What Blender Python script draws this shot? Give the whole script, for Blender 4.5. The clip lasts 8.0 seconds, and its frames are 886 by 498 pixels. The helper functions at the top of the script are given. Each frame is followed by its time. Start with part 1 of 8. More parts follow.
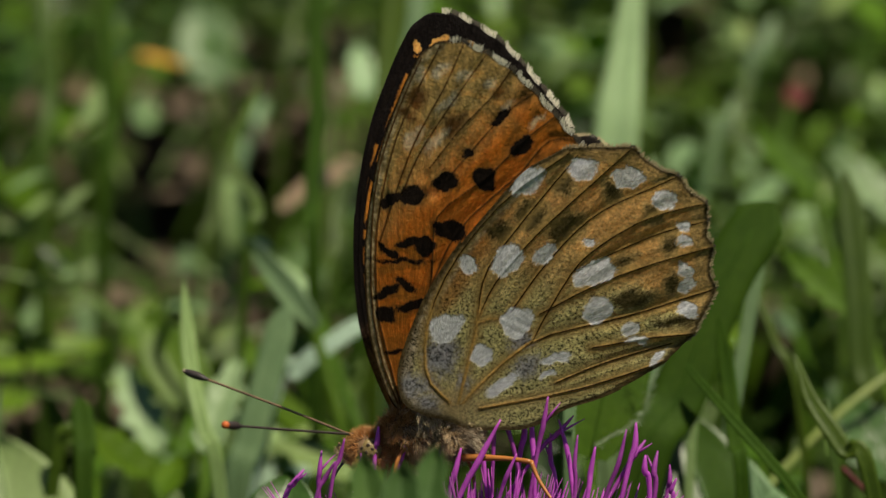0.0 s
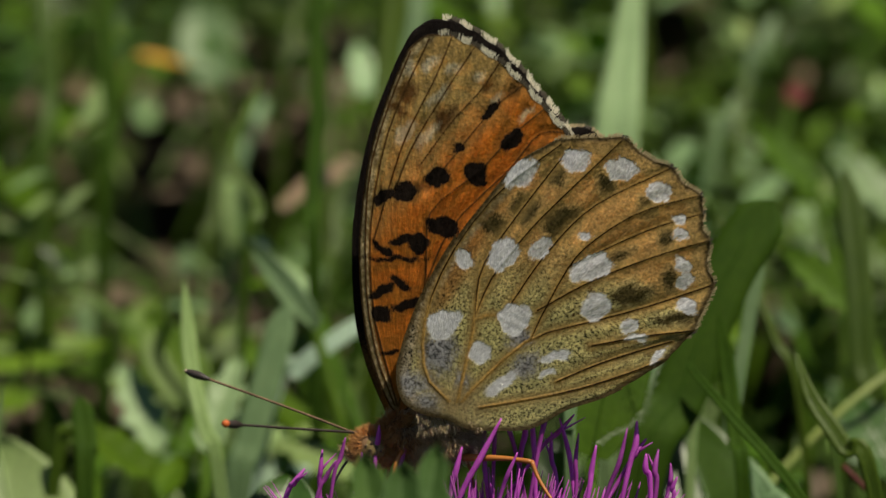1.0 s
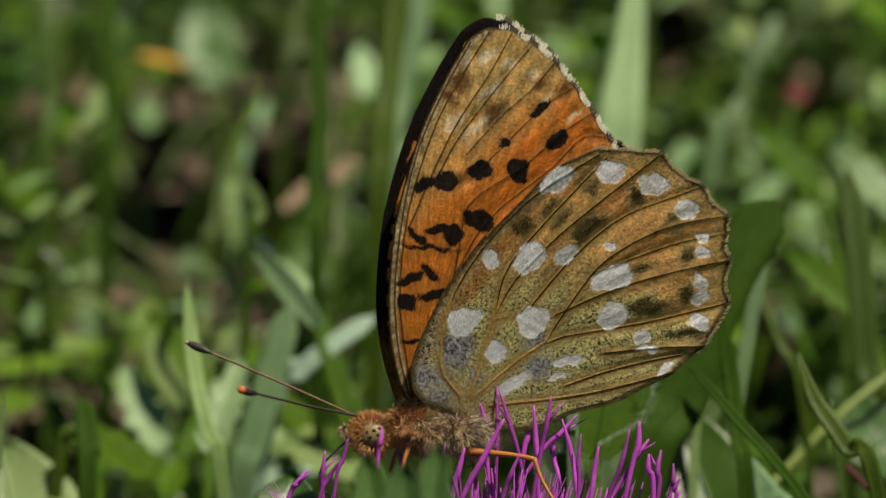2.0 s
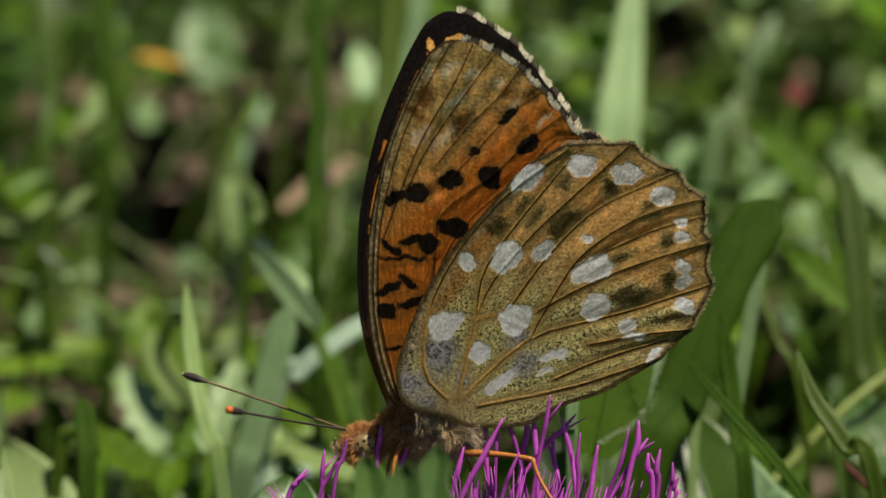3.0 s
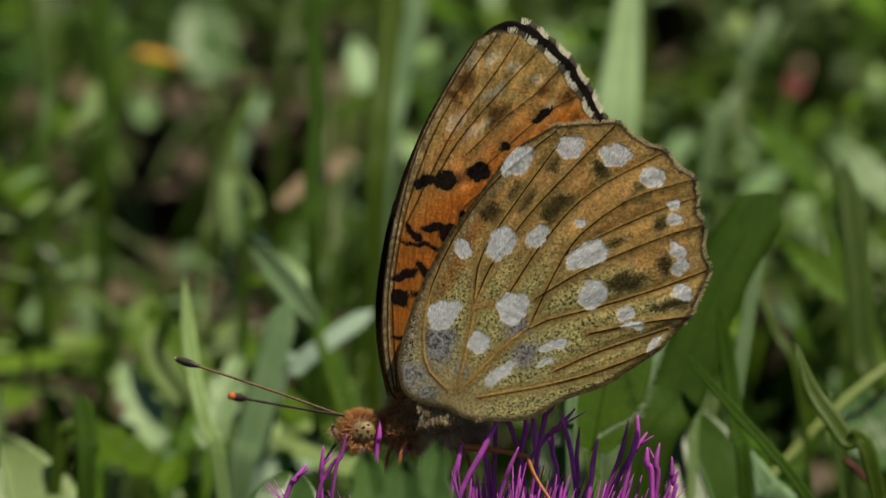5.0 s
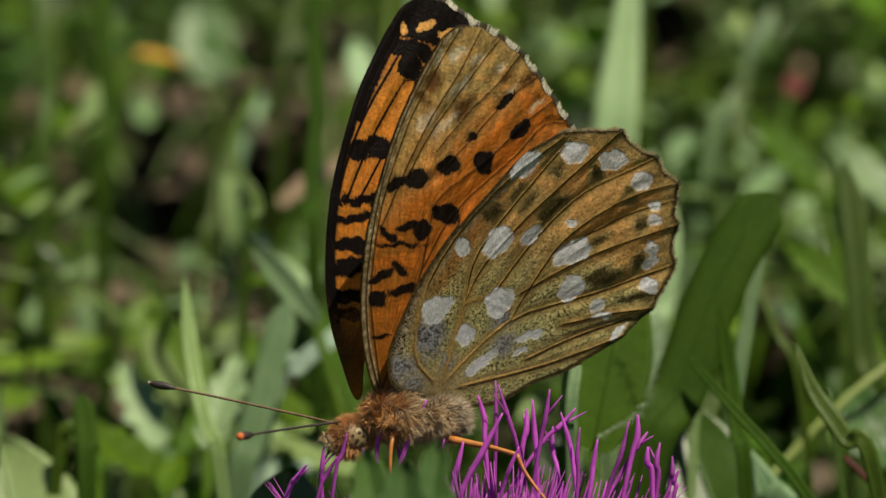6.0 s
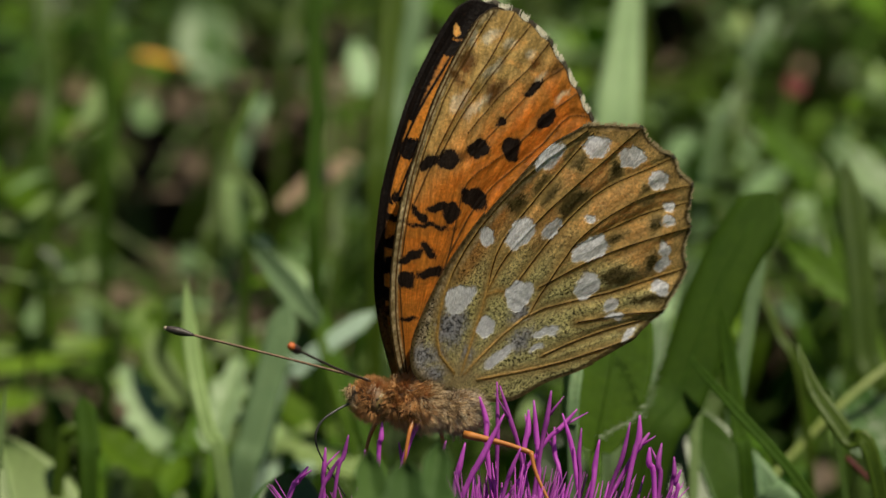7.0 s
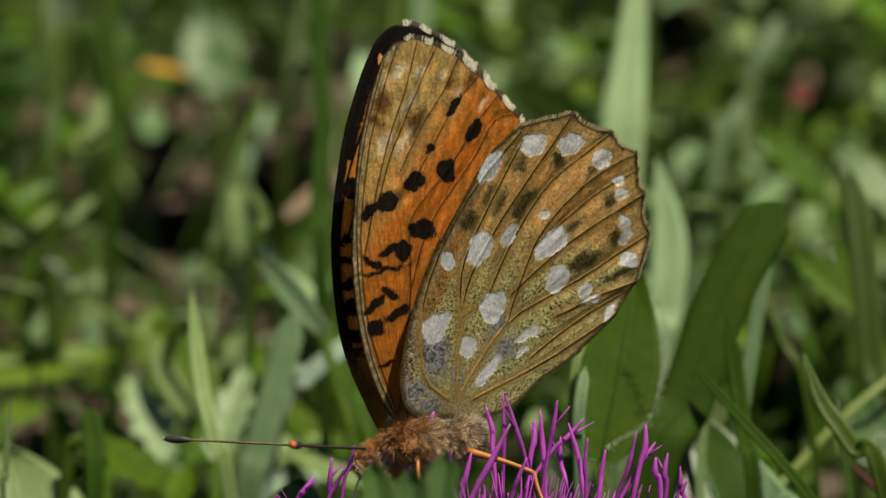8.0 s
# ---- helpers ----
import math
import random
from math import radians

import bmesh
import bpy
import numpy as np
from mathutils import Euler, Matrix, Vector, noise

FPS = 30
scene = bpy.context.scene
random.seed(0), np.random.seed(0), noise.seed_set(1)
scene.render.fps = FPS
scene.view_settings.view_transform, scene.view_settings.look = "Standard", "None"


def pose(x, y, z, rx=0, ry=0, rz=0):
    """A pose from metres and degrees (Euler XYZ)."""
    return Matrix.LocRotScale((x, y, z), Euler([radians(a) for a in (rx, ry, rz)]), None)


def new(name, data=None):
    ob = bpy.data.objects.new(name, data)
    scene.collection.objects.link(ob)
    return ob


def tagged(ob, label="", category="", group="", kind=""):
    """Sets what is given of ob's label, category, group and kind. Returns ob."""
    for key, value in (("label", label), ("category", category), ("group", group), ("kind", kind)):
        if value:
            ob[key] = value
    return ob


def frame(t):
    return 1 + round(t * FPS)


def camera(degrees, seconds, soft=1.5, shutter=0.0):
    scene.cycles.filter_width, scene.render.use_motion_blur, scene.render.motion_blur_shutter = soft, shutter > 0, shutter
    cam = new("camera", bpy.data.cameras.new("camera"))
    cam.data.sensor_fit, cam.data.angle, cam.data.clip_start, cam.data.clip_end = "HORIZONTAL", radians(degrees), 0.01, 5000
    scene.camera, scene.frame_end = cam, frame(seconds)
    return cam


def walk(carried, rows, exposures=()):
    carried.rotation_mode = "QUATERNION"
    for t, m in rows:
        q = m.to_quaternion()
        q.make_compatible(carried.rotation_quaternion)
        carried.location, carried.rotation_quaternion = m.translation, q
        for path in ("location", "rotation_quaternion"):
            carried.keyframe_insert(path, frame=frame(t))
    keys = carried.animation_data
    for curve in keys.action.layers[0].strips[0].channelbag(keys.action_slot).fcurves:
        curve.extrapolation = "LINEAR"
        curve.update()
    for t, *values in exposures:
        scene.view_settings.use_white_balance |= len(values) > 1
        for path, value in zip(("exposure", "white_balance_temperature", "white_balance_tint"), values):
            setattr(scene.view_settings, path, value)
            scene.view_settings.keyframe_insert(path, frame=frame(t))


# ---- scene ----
# ---- camera ----
cam = camera(12, 8.0)
walk(cam, [
    (0, pose(0.00000, -0.30040, 0.14849, 75.0145, -0.0885, 0.0166)), (0.5, pose(0.00000, -0.30040, 0.14849, 74.9990, -0.0936, 0.0081)),
    (1, pose(0.00000, -0.30040, 0.14849, 75.0000, -0.0000, 0.0000)), (1.5, pose(0.00000, -0.30040, 0.14849, 75.0123, 0.0888, 0.0012)),
    (3, pose(0.00000, -0.30040, 0.14849, 75.0021, 0.2463, -0.0517)), (3.5, pose(0.00000, -0.30040, 0.14849, 74.9662, 0.3200, -0.0706)),
    (4, pose(0.00000, -0.30040, 0.14849, 74.9485, 0.2521, -0.0644)), (4.5, pose(0.00000, -0.30040, 0.14849, 74.9371, 0.4022, -0.1077)),
    (6, pose(0.00000, -0.30040, 0.14849, 74.9313, 0.4998, -0.1378)), (6.5, pose(0.00000, -0.30040, 0.14849, 74.9125, 0.5764, -0.1367)),
    (7, pose(0.00000, -0.30040, 0.14849, 74.9490, 0.6795, -0.1708)), (7.5, pose(0.00000, -0.30040, 0.14849, 75.0777, 0.7427, -0.1551)),
    (8, pose(0.00000, -0.30040, 0.14849, 75.0850, 0.7892, -0.1187))],
    exposures=[(0, 0.55), (1, 0.47), (1.7, 0.55), (2.8, 0.72), (3.5, 0.8), (4, 0.71), (4.5, 0.48), (4.7, 0.48), (5.8, 0.72), (6, 0.66), (7, 0.55), (7.3, 0.62), (7.5, 0.68), (8, 0.62)])
cam.data.dof.use_dof = True
cam.data.dof.focus_distance = 0.311
cam.data.dof.aperture_fstop = 38

# ---- world and sun ----
SUN = Vector((0.331, -0.211, 0.920)).normalized()
world = bpy.data.worlds.new("sky")
world.use_nodes = True
scene.world = world
sky = world.node_tree.nodes.new("ShaderNodeTexSky")
sky.sky_type = "NISHITA"
sky.sun_disc = False
sky.sun_elevation = math.asin(SUN.z)
sky.sun_rotation = math.atan2(SUN.x, SUN.y)
world.node_tree.links.new(sky.outputs[0], world.node_tree.nodes["Background"].inputs[0])
world.node_tree.nodes["Background"].inputs[1].default_value = 0.042
sun = new("sun", bpy.data.lights.new("sun", "SUN"))
sun.data.energy, sun.data.angle, sun.data.color = 5.0, radians(0.5), (1.0, 0.92, 0.71)
sun.rotation_euler = SUN.to_track_quat("Z", "Y").to_euler()

MM = 0.001
rng = random.Random(7)


# ---- material helpers ----
class Nodes:
    """A short way to write node materials."""

    def __init__(self, name):
        self.mat = bpy.data.materials.new(name)
        self.mat.use_nodes = True
        self.tree = self.mat.node_tree
        self.tree.nodes.clear()
        self.out = self.tree.nodes.new("ShaderNodeOutputMaterial")

    def node(self, kind, values=None, **settings):
        n = self.tree.nodes.new(kind)
        if "operation" in settings:
            n.operation = settings["operation"]
        if "attribute_name" in settings:
            n.attribute_name = settings["attribute_name"]
        if "interpolation_type" in settings:
            n.interpolation_type = settings["interpolation_type"]
        if "data_type" in settings:
            n.data_type, n.blend_type = settings["data_type"], settings["blend_type"]
        for key, value in (values or {}).items():
            self.put(n.inputs[key], value)
        return n

    def put(self, socket, value):
        if isinstance(value, bpy.types.NodeSocket):
            self.tree.links.new(value, socket)
        elif isinstance(value, tuple) and len(value) == 3 and socket.type == "RGBA":
            socket.default_value = (*value, 1)
        else:
            socket.default_value = value

    def attr(self, name):
        return self.node("ShaderNodeAttribute", attribute_name=name).outputs["Fac"]

    def place(self):
        return self.node("ShaderNodeTexCoord").outputs["Object"]

    def noise(self, scale, detail=3.0, rough=0.6, stretch=None):
        where = self.place()
        if stretch:
            where = self.node("ShaderNodeMapping", {"Vector": where, "Scale": stretch}).outputs[0]
        return self.node("ShaderNodeTexNoise", {"Vector": where, "Scale": scale, "Detail": detail, "Roughness": rough}).outputs["Fac"]

    def math(self, op, a, b=0.0, c=0.0):
        return self.node("ShaderNodeMath", {0: a, 1: b, 2: c}, operation=op).outputs[0]

    def step(self, value, lo, hi, a=0.0, b=1.0):
        return self.node("ShaderNodeMapRange", {"Value": value, "From Min": lo, "From Max": hi, "To Min": a, "To Max": b},
                         interpolation_type="SMOOTHSTEP").outputs[0]

    def mix(self, fac, a, b, blend="MIX"):
        n = self.node("ShaderNodeMix", data_type="RGBA", blend_type=blend)
        self.put(n.inputs[0], fac), self.put(n.inputs[6], a), self.put(n.inputs[7], b)
        return n.outputs[2]

    def bump(self, height, strength=0.3, distance=0.0002):
        return self.node("ShaderNodeBump", {"Height": height, "Strength": strength, "Distance": distance}).outputs[0]

    def finish(self, colour, roughness=0.6, sheer=0.0, sheer_colour=None, normal=None, specular=0.4, metallic=0.0, sheen=0.0):
        p = self.node("ShaderNodeBsdfPrincipled", {"Base Color": colour, "Roughness": roughness, "Specular IOR Level": specular,
                                                   "Metallic": metallic, "Sheen Weight": sheen})
        if normal is not None:
            self.put(p.inputs["Normal"], normal)
        shader = p.outputs[0]
        if sheer:
            tr = self.node("ShaderNodeBsdfTranslucent", {"Color": sheer_colour if sheer_colour is not None else colour})
            m = self.node("ShaderNodeMixShader", {0: sheer, 1: shader, 2: tr.outputs[0]})
            shader = m.outputs[0]
        self.tree.links.new(shader, self.out.inputs[0])
        return self.mat


def wing_material(name, base, layers, sheer=0.5, silver=None, grain=(0.60, 1.32), tint=1.0, rays=(0.78, 1.2)):
    """Scaled wing skin: layers of pattern, each a distance field with a ragged edge, over a grainy ground colour."""
    n = Nodes(name)
    fine = n.noise(4800, 2, 0.6)
    along = n.node("ShaderNodeCombineXYZ", {0: n.math("MULTIPLY", n.attr("ang"), 46.0), 1: n.math("MULTIPLY", n.attr("rad"), 0.55)}).outputs[0]
    streak = n.node("ShaderNodeTexNoise", {"Vector": along, "Scale": 1.0, "Detail": 3.0, "Roughness": 0.65}).outputs["Fac"]
    scales = n.node("ShaderNodeCombineXYZ", {0: n.math("MULTIPLY", n.attr("ang"), 150.0), 1: n.math("MULTIPLY", n.attr("rad"), 2.6)}).outputs[0]
    scales = n.node("ShaderNodeTexNoise", {"Vector": scales, "Scale": 1.0, "Detail": 2.0, "Roughness": 0.6}).outputs["Fac"]
    ragged = n.noise(1500, 5, 0.7)
    broad = n.noise(350, 3)
    wob = n.math("ADD", n.math("MULTIPLY", n.math("SUBTRACT", ragged, 0.5), 0.75), n.math("MULTIPLY", n.math("SUBTRACT", scales, 0.5), 0.75))
    colour = base(n)
    for attr, lo, hi, col, rag in layers:
        d = n.math("MULTIPLY_ADD", wob, rag, n.attr(attr))
        colour = n.mix(n.step(d, lo, hi), colour, col(n) if callable(col) else col)
    colour = n.mix(1.0, colour, n.step(fine, 0.25, 0.75, grain[0], grain[1]), "MULTIPLY")
    colour = n.mix(1.0, colour, n.step(broad, 0.2, 0.8, 0.85, 1.12), "MULTIPLY")
    colour = n.mix(1.0, colour, n.step(n.attr("vein"), -0.12, -0.8, 0.92, 1.06), "MULTIPLY")
    # streaks along the rays: scale pattern, plus pleat light and shade put into colour
    colour = n.mix(1.0, colour, n.step(streak, 0.3, 0.7, rays[0], rays[1]), "MULTIPLY")
    rough, metal, rise = 0.5, 0.0, 1.0
    if silver:
        s = n.step(n.math("MULTIPLY_ADD", wob, 0.6, n.attr(silver)), -0.09, 0.09)
        shine = n.mix(n.step(scales, 0.3, 0.7), (0.42, 0.41, 0.43), (0.74, 0.73, 0.74))
        colour = n.mix(s, colour, n.mix(1.0, shine, n.step(ragged, 0.3, 0.7, 0.75, 1.1), "MULTIPLY"))
        rough = n.math("MULTIPLY_ADD", s, -0.2, 0.5)
        metal = n.math("MULTIPLY", s, 0.2)
        rise = n.math("MULTIPLY_ADD", s, -0.35, 1.0)
        sheer = n.math("MULTIPLY_ADD", s, -0.36, sheer)
    bump = n.bump(n.math("MULTIPLY", n.math("ADD", n.math("MULTIPLY_ADD", fine, 0.7, ragged), n.math("ADD", streak, scales)), rise), 0.9, 0.00007)
    soft = n.node("ShaderNodeGamma", {"Color": colour, "Gamma": 0.55}).outputs[0]
    hot = n.mix(1.0, soft, (tint, tint * 0.96, tint * 0.74), "MULTIPLY")
    red = n.node("ShaderNodeSeparateColor", {"Color": colour}).outputs[0]
    hot = n.mix(1.0, hot, n.step(red, 0.0, 0.12, 0.1, 1.0), "MULTIPLY")
    spec = n.step(red, 0.0, 0.2, 0.12, 0.42)
    if silver:
        spec = n.math("MULTIPLY_ADD", s, 0.5, spec)
    return n.finish(colour, rough, sheer, hot, bump, spec, metal)


def under_hind(n):
    green = n.mix(n.noise(1500, 4), (0.38, 0.35, 0.12), (0.92, 0.82, 0.36))
    buff = n.mix(n.noise(1100, 4), (0.48, 0.275, 0.075), (0.79, 0.52, 0.20))
    c = n.mix(n.step(n.math("MULTIPLY_ADD", n.noise(500, 3), 0.6, n.attr("green")), 0.3, 1.0), buff, green)
    rust = n.mix(n.noise(900, 3), (0.36, 0.15, 0.03), (0.50, 0.27, 0.07))
    c = n.mix(n.step(n.attr("rust"), 0.0, 1.0, 0.0, 0.9), c, rust)
    strip = n.mix(n.step(n.noise(2800, 3), 0.35, 0.65), (0.22, 0.17, 0.10), (0.66, 0.55, 0.36))
    c = n.mix(n.step(n.math("MULTIPLY_ADD", n.noise(900, 2), 0.4, n.attr("costa")), 0.55, 0.0), c, strip)
    dots = n.noise(5400, 4, 0.8)
    base = n.step(n.attr("green"), -0.2, 0.7)
    c = n.mix(n.math("MULTIPLY", n.step(dots, 0.40, 0.33, 0.0, 0.7), base), c, (0.70, 0.64, 0.36))
    return n.mix(n.math("MULTIPLY", n.step(dots, 0.515, 0.555), n.math("MULTIPLY_ADD", base, 0.72, 0.24)), c, (0.018, 0.02, 0.010))


def under_fore(n):
    orange = n.mix(n.noise(900, 3), (0.53, 0.15, 0.013), (0.72, 0.265, 0.033))
    buff = n.mix(n.noise(1200, 4), (0.54, 0.32, 0.085), (0.84, 0.56, 0.20))
    c = n.mix(n.step(n.math("MULTIPLY_ADD", n.noise(420, 3), 0.7, n.attr("orange")), 0.1, 0.95), buff, orange)
    strip = n.mix(n.step(n.noise(2800, 3), 0.35, 0.65), (0.32, 0.22, 0.09), (0.80, 0.62, 0.34))
    c = n.mix(n.step(n.attr("costa"), 0.1, -0.15), c, strip)
    speck = n.step(n.noise(3000, 3, 0.75), 0.58, 0.63)
    return n.mix(n.math("MULTIPLY", speck, n.step(n.attr("orange"), 0.6, 0.0, 0.0, 0.3)), c, (0.06, 0.035, 0.012))


def upper(n):
    return n.mix(n.noise(800, 4), (0.58, 0.185, 0.016), (0.80, 0.34, 0.045))


def grey_scales(n):
    return n.mix(n.step(n.noise(3600, 3, 0.75), 0.42, 0.62), (0.40, 0.40, 0.42), (0.07, 0.07, 0.075))


BLACK = (0.014, 0.010, 0.009)
m_under_hind = wing_material("hind_wing_underside", under_hind, [
    ("dark", -0.2, 0.28, (0.080, 0.060, 0.018), 1.5), ("vein", -0.85, 0.15, (0.46, 0.30, 0.09), 0.5), ("root", 0.90, 1.3, (0.50, 0.37, 0.17), 0.5), ("grey", -0.4, 0.8, grey_scales, 2.2), ("vein", -0.16, -0.08, (0.54, 0.33, 0.09), 0.06),
    ("veinout", -0.075, -0.045, (0.045, 0.024, 0.006), 0.03), ("edge", -0.55, -0.15, (0.10, 0.07, 0.025), 0.5)], 0.60, "silver", tint=1.0)
m_under_fore = wing_material("fore_wing_underside", under_fore, [
    ("brown", -0.25, 0.5, (0.17, 0.075, 0.016), 0.9), ("pale", -0.15, 0.25, (0.82, 0.68, 0.44), 0.5), ("vein", -0.10, -0.04, (0.13, 0.062, 0.016), 0.05),
    ("black", -0.13, 0.03, (0.022, 0.014, 0.010), 0.55), ("edge", -0.22, -0.08, (0.06, 0.035, 0.012), 0.2)], 0.60, grain=(0.78, 1.16), tint=1.0, rays=(0.66, 1.28))
UPPER_LAYERS = [
    ("vein", -0.15, -0.06, BLACK, 0.08), ("ublack", -0.22, -0.12, BLACK, 0.8), ("border", -0.1, 0.15, BLACK, 0.5), ("costa", 0.15, -0.1, BLACK, 0.3),
    ("uorange", -0.05, 0.05, (0.86, 0.46, 0.13), 0.35)]
m_upper = wing_material("fore_wing_upper_side", upper, UPPER_LAYERS + [("root", 0.2, 1.0, (0.16, 0.065, 0.02), 0.8)], 0.66, grain=(0.65, 1.25))
# natural dusky base, spread wider to put the wing's shadow into pigment
m_upper_hind = wing_material("hind_wing_upper_side", upper, UPPER_LAYERS + [("root", -0.1, 0.6, (0.10, 0.05, 0.025), 0.5)], 0.66, grain=(0.65, 1.25))


def plain(name, dark, light, scale, roughness=0.6, sheer=0.0, bump=0.3, distance=0.0002, stretch=None, specular=0.4, tint=None):
    n = Nodes(name)
    g = n.noise(scale, 4, 0.6, stretch)
    b = n.noise(scale * 0.13, 3)
    c = n.mix(g, dark, light)
    c = n.mix(1.0, c, n.step(b, 0.25, 0.75, 0.72, 1.2), "MULTIPLY")
    return n.finish(c, roughness, sheer, n.mix(1.0, c, tint, "MULTIPLY") if tint else None, n.bump(g, bump, distance), specular)


m_fringe_buff = plain("fringe_buff", (0.22, 0.16, 0.08), (0.50, 0.40, 0.23), 6000, 0.6, 0.3)
m_fringe_pale = plain("fringe_pale", (0.50, 0.45, 0.32), (0.82, 0.78, 0.64), 6000, 0.6, 0.3)
m_fringe_dark = plain("fringe_dark", (0.02, 0.016, 0.012), (0.10, 0.08, 0.05), 6000, 0.6, 0.15)
m_body = plain("body_skin", (0.07, 0.04, 0.02), (0.20, 0.11, 0.05), 3000, 0.6)
m_fur_rust = plain("fur_rust", (0.42, 0.18, 0.05), (0.74, 0.42, 0.17), 2500, 0.6, 0.4)
m_fur_dark = plain("fur_dark", (0.05, 0.025, 0.012), (0.16, 0.08, 0.035), 2500, 0.6, 0.1)
m_fur_grey = plain("fur_grey", (0.30, 0.23, 0.15), (0.68, 0.57, 0.44), 2500, 0.6, 0.4)
m_fur_pale = plain("fur_pale", (0.46, 0.32, 0.17), (0.78, 0.60, 0.38), 2500, 0.6, 0.4)
m_fur_base = plain("fur_base", (0.34, 0.24, 0.12), (0.66, 0.52, 0.30), 2500, 0.6, 0.25)
m_leg = plain("leg_shell", (0.27, 0.085, 0.014), (0.42, 0.16, 0.035), 2000, 0.38, 0.1, 0.2)
m_ant = plain("antenna_shell", (0.03, 0.02, 0.015), (0.22, 0.13, 0.07), 4500, 0.5, 0.0, 0.3)
m_club = plain("club_black", (0.012, 0.010, 0.010), (0.05, 0.035, 0.03), 3000, 0.5)
m_club_orange = plain("club_orange", (0.30, 0.055, 0.01), (0.50, 0.12, 0.02), 3000, 0.5)
m_eye = plain("eye_facets", (0.10, 0.07, 0.025), (0.27, 0.195, 0.08), 9000, 0.3, 0.0, 0.5, 0.0001)
m_pupil = plain("eye_spot", (0.015, 0.010, 0.005), (0.05, 0.03, 0.015), 4000, 0.3)
m_proboscis = plain("proboscis_shell", (0.010, 0.010, 0.010), (0.05, 0.045, 0.04), 5000, 0.4)


def petal_material(name, a, b):
    n = Nodes(name)
    r = n.node("ShaderNodeObjectInfo").outputs["Random"]
    c = n.mix(n.noise(900, 3), a, b)
    c = n.mix(1.0, c, n.step(r, 0.0, 1.0, 0.65, 1.25), "MULTIPLY")
    return n.finish(c, 0.45, 0.4, n.mix(1.0, c, (1.5, 1.3, 1.5), "MULTIPLY"), n.bump(n.noise(3000, 2), 0.3, 0.0001), 0.4)


m_petal = petal_material("floret_purple", (0.24, 0.020, 0.26), (0.52, 0.115, 0.52))


def leaf_material(name, dark, light, scale=260, roughness=0.5, sheer=0.35, specular=0.3, vary=1.0, glow=(1.35, 1.7, 0.55)):
    n = Nodes(name)
    r = n.node("ShaderNodeNewGeometry").outputs["Random Per Island"]
    q = n.node("ShaderNodeObjectInfo").outputs["Random"]
    g = n.noise(scale, 4, 0.65)
    fine = n.noise(scale * 9, 2)
    c = n.mix(g, dark, light)
    own = n.math("FRACT", n.math("MULTIPLY", n.math("ADD", r, q), 7.31))
    # hue varies at random; the bluish turn puts sky reflection into the colour
    c = n.mix(n.step(own, 0.55, 1.0, 0.0, 0.75 * vary), c, n.mix(1.0, c, (1.05, 1.12, 1.9), "MULTIPLY"))
    c = n.mix(n.step(own, 0.45, 0.0, 0.0, 0.8 * vary), c, n.mix(1.0, c, (1.25, 1.15, 0.55), "MULTIPLY"))
    c = n.mix(1.0, c, n.step(r, 0.0, 1.0, 1 - 0.58 * vary, 1 + 0.65 * vary), "MULTIPLY")
    c = n.mix(1.0, c, n.step(q, 0.0, 1.0, 0.85, 1.15), "MULTIPLY")
    c = n.mix(1.0, c, n.step(fine, 0.2, 0.8, 0.85, 1.12), "MULTIPLY")
    return n.finish(c, roughness, sheer, n.mix(1.0, c, glow, "MULTIPLY"), n.bump(n.math("ADD", g, fine), 0.15, 0.0003), specular)


m_grass = leaf_material("grass_green", (0.023, 0.050, 0.003), (0.058, 0.096, 0.008))
m_grass_deep = leaf_material("grass_deep_green", (0.016, 0.043, 0.003), (0.038, 0.076, 0.006), 260, 0.7, 0.38, 0.10, vary=0.3)
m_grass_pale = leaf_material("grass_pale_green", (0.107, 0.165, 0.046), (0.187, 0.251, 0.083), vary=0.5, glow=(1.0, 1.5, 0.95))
m_grass_blue = leaf_material("grass_grey_green", (0.083, 0.149, 0.065), (0.163, 0.236, 0.109), vary=0.1, glow=(1.0, 1.5, 0.95))
m_leaf = leaf_material("leaf_green", (0.025, 0.062, 0.002), (0.062, 0.115, 0.006), 200, 0.6, 0.4, 0.15, glow=(1.35, 1.8, 0.35))
m_leaf_light = leaf_material("leaf_light_green", (0.125, 0.190, 0.065), (0.228, 0.300, 0.125), 200, vary=0.5, glow=(1.1, 1.5, 0.8))
m_leaf_glossy = leaf_material("leaf_glossy_green", (0.017, 0.046, 0.005), (0.043, 0.088, 0.010), 200, 0.38, 0.3, 0.45)
m_grass_white = leaf_material("grass_whitish", (0.290, 0.377, 0.298), (0.448, 0.575, 0.473), vary=0.2, glow=(1.0, 1.5, 0.95))
m_grass_silver = leaf_material("grass_silvery_green", (0.133, 0.225, 0.110), (0.211, 0.325, 0.173), vary=0.1, glow=(1.0, 1.5, 0.95))
# pale grass raised by about half: sunlight put into one blade's colour
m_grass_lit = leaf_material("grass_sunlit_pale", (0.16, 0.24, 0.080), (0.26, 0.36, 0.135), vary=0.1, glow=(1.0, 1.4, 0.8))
m_grass_wan = leaf_material("grass_wan_green", (0.20, 0.29, 0.145), (0.30, 0.41, 0.22), vary=0.1, glow=(1.0, 1.4, 0.9))
# green leaf whose bluish sheen from the sky is put into the colour
m_mint_sheen = leaf_material("leaf_mint_sky_sheen", (0.097, 0.181, 0.067), (0.215, 0.305, 0.136), 200, 0.4, 0.3, 0.4, vary=0.25, glow=(1.0, 1.5, 0.95))
m_dry = plain("dry_straw", (0.22, 0.14, 0.08), (0.48, 0.36, 0.24), 500, 0.7, 0.15)
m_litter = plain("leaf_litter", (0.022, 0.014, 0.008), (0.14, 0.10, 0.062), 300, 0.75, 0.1)
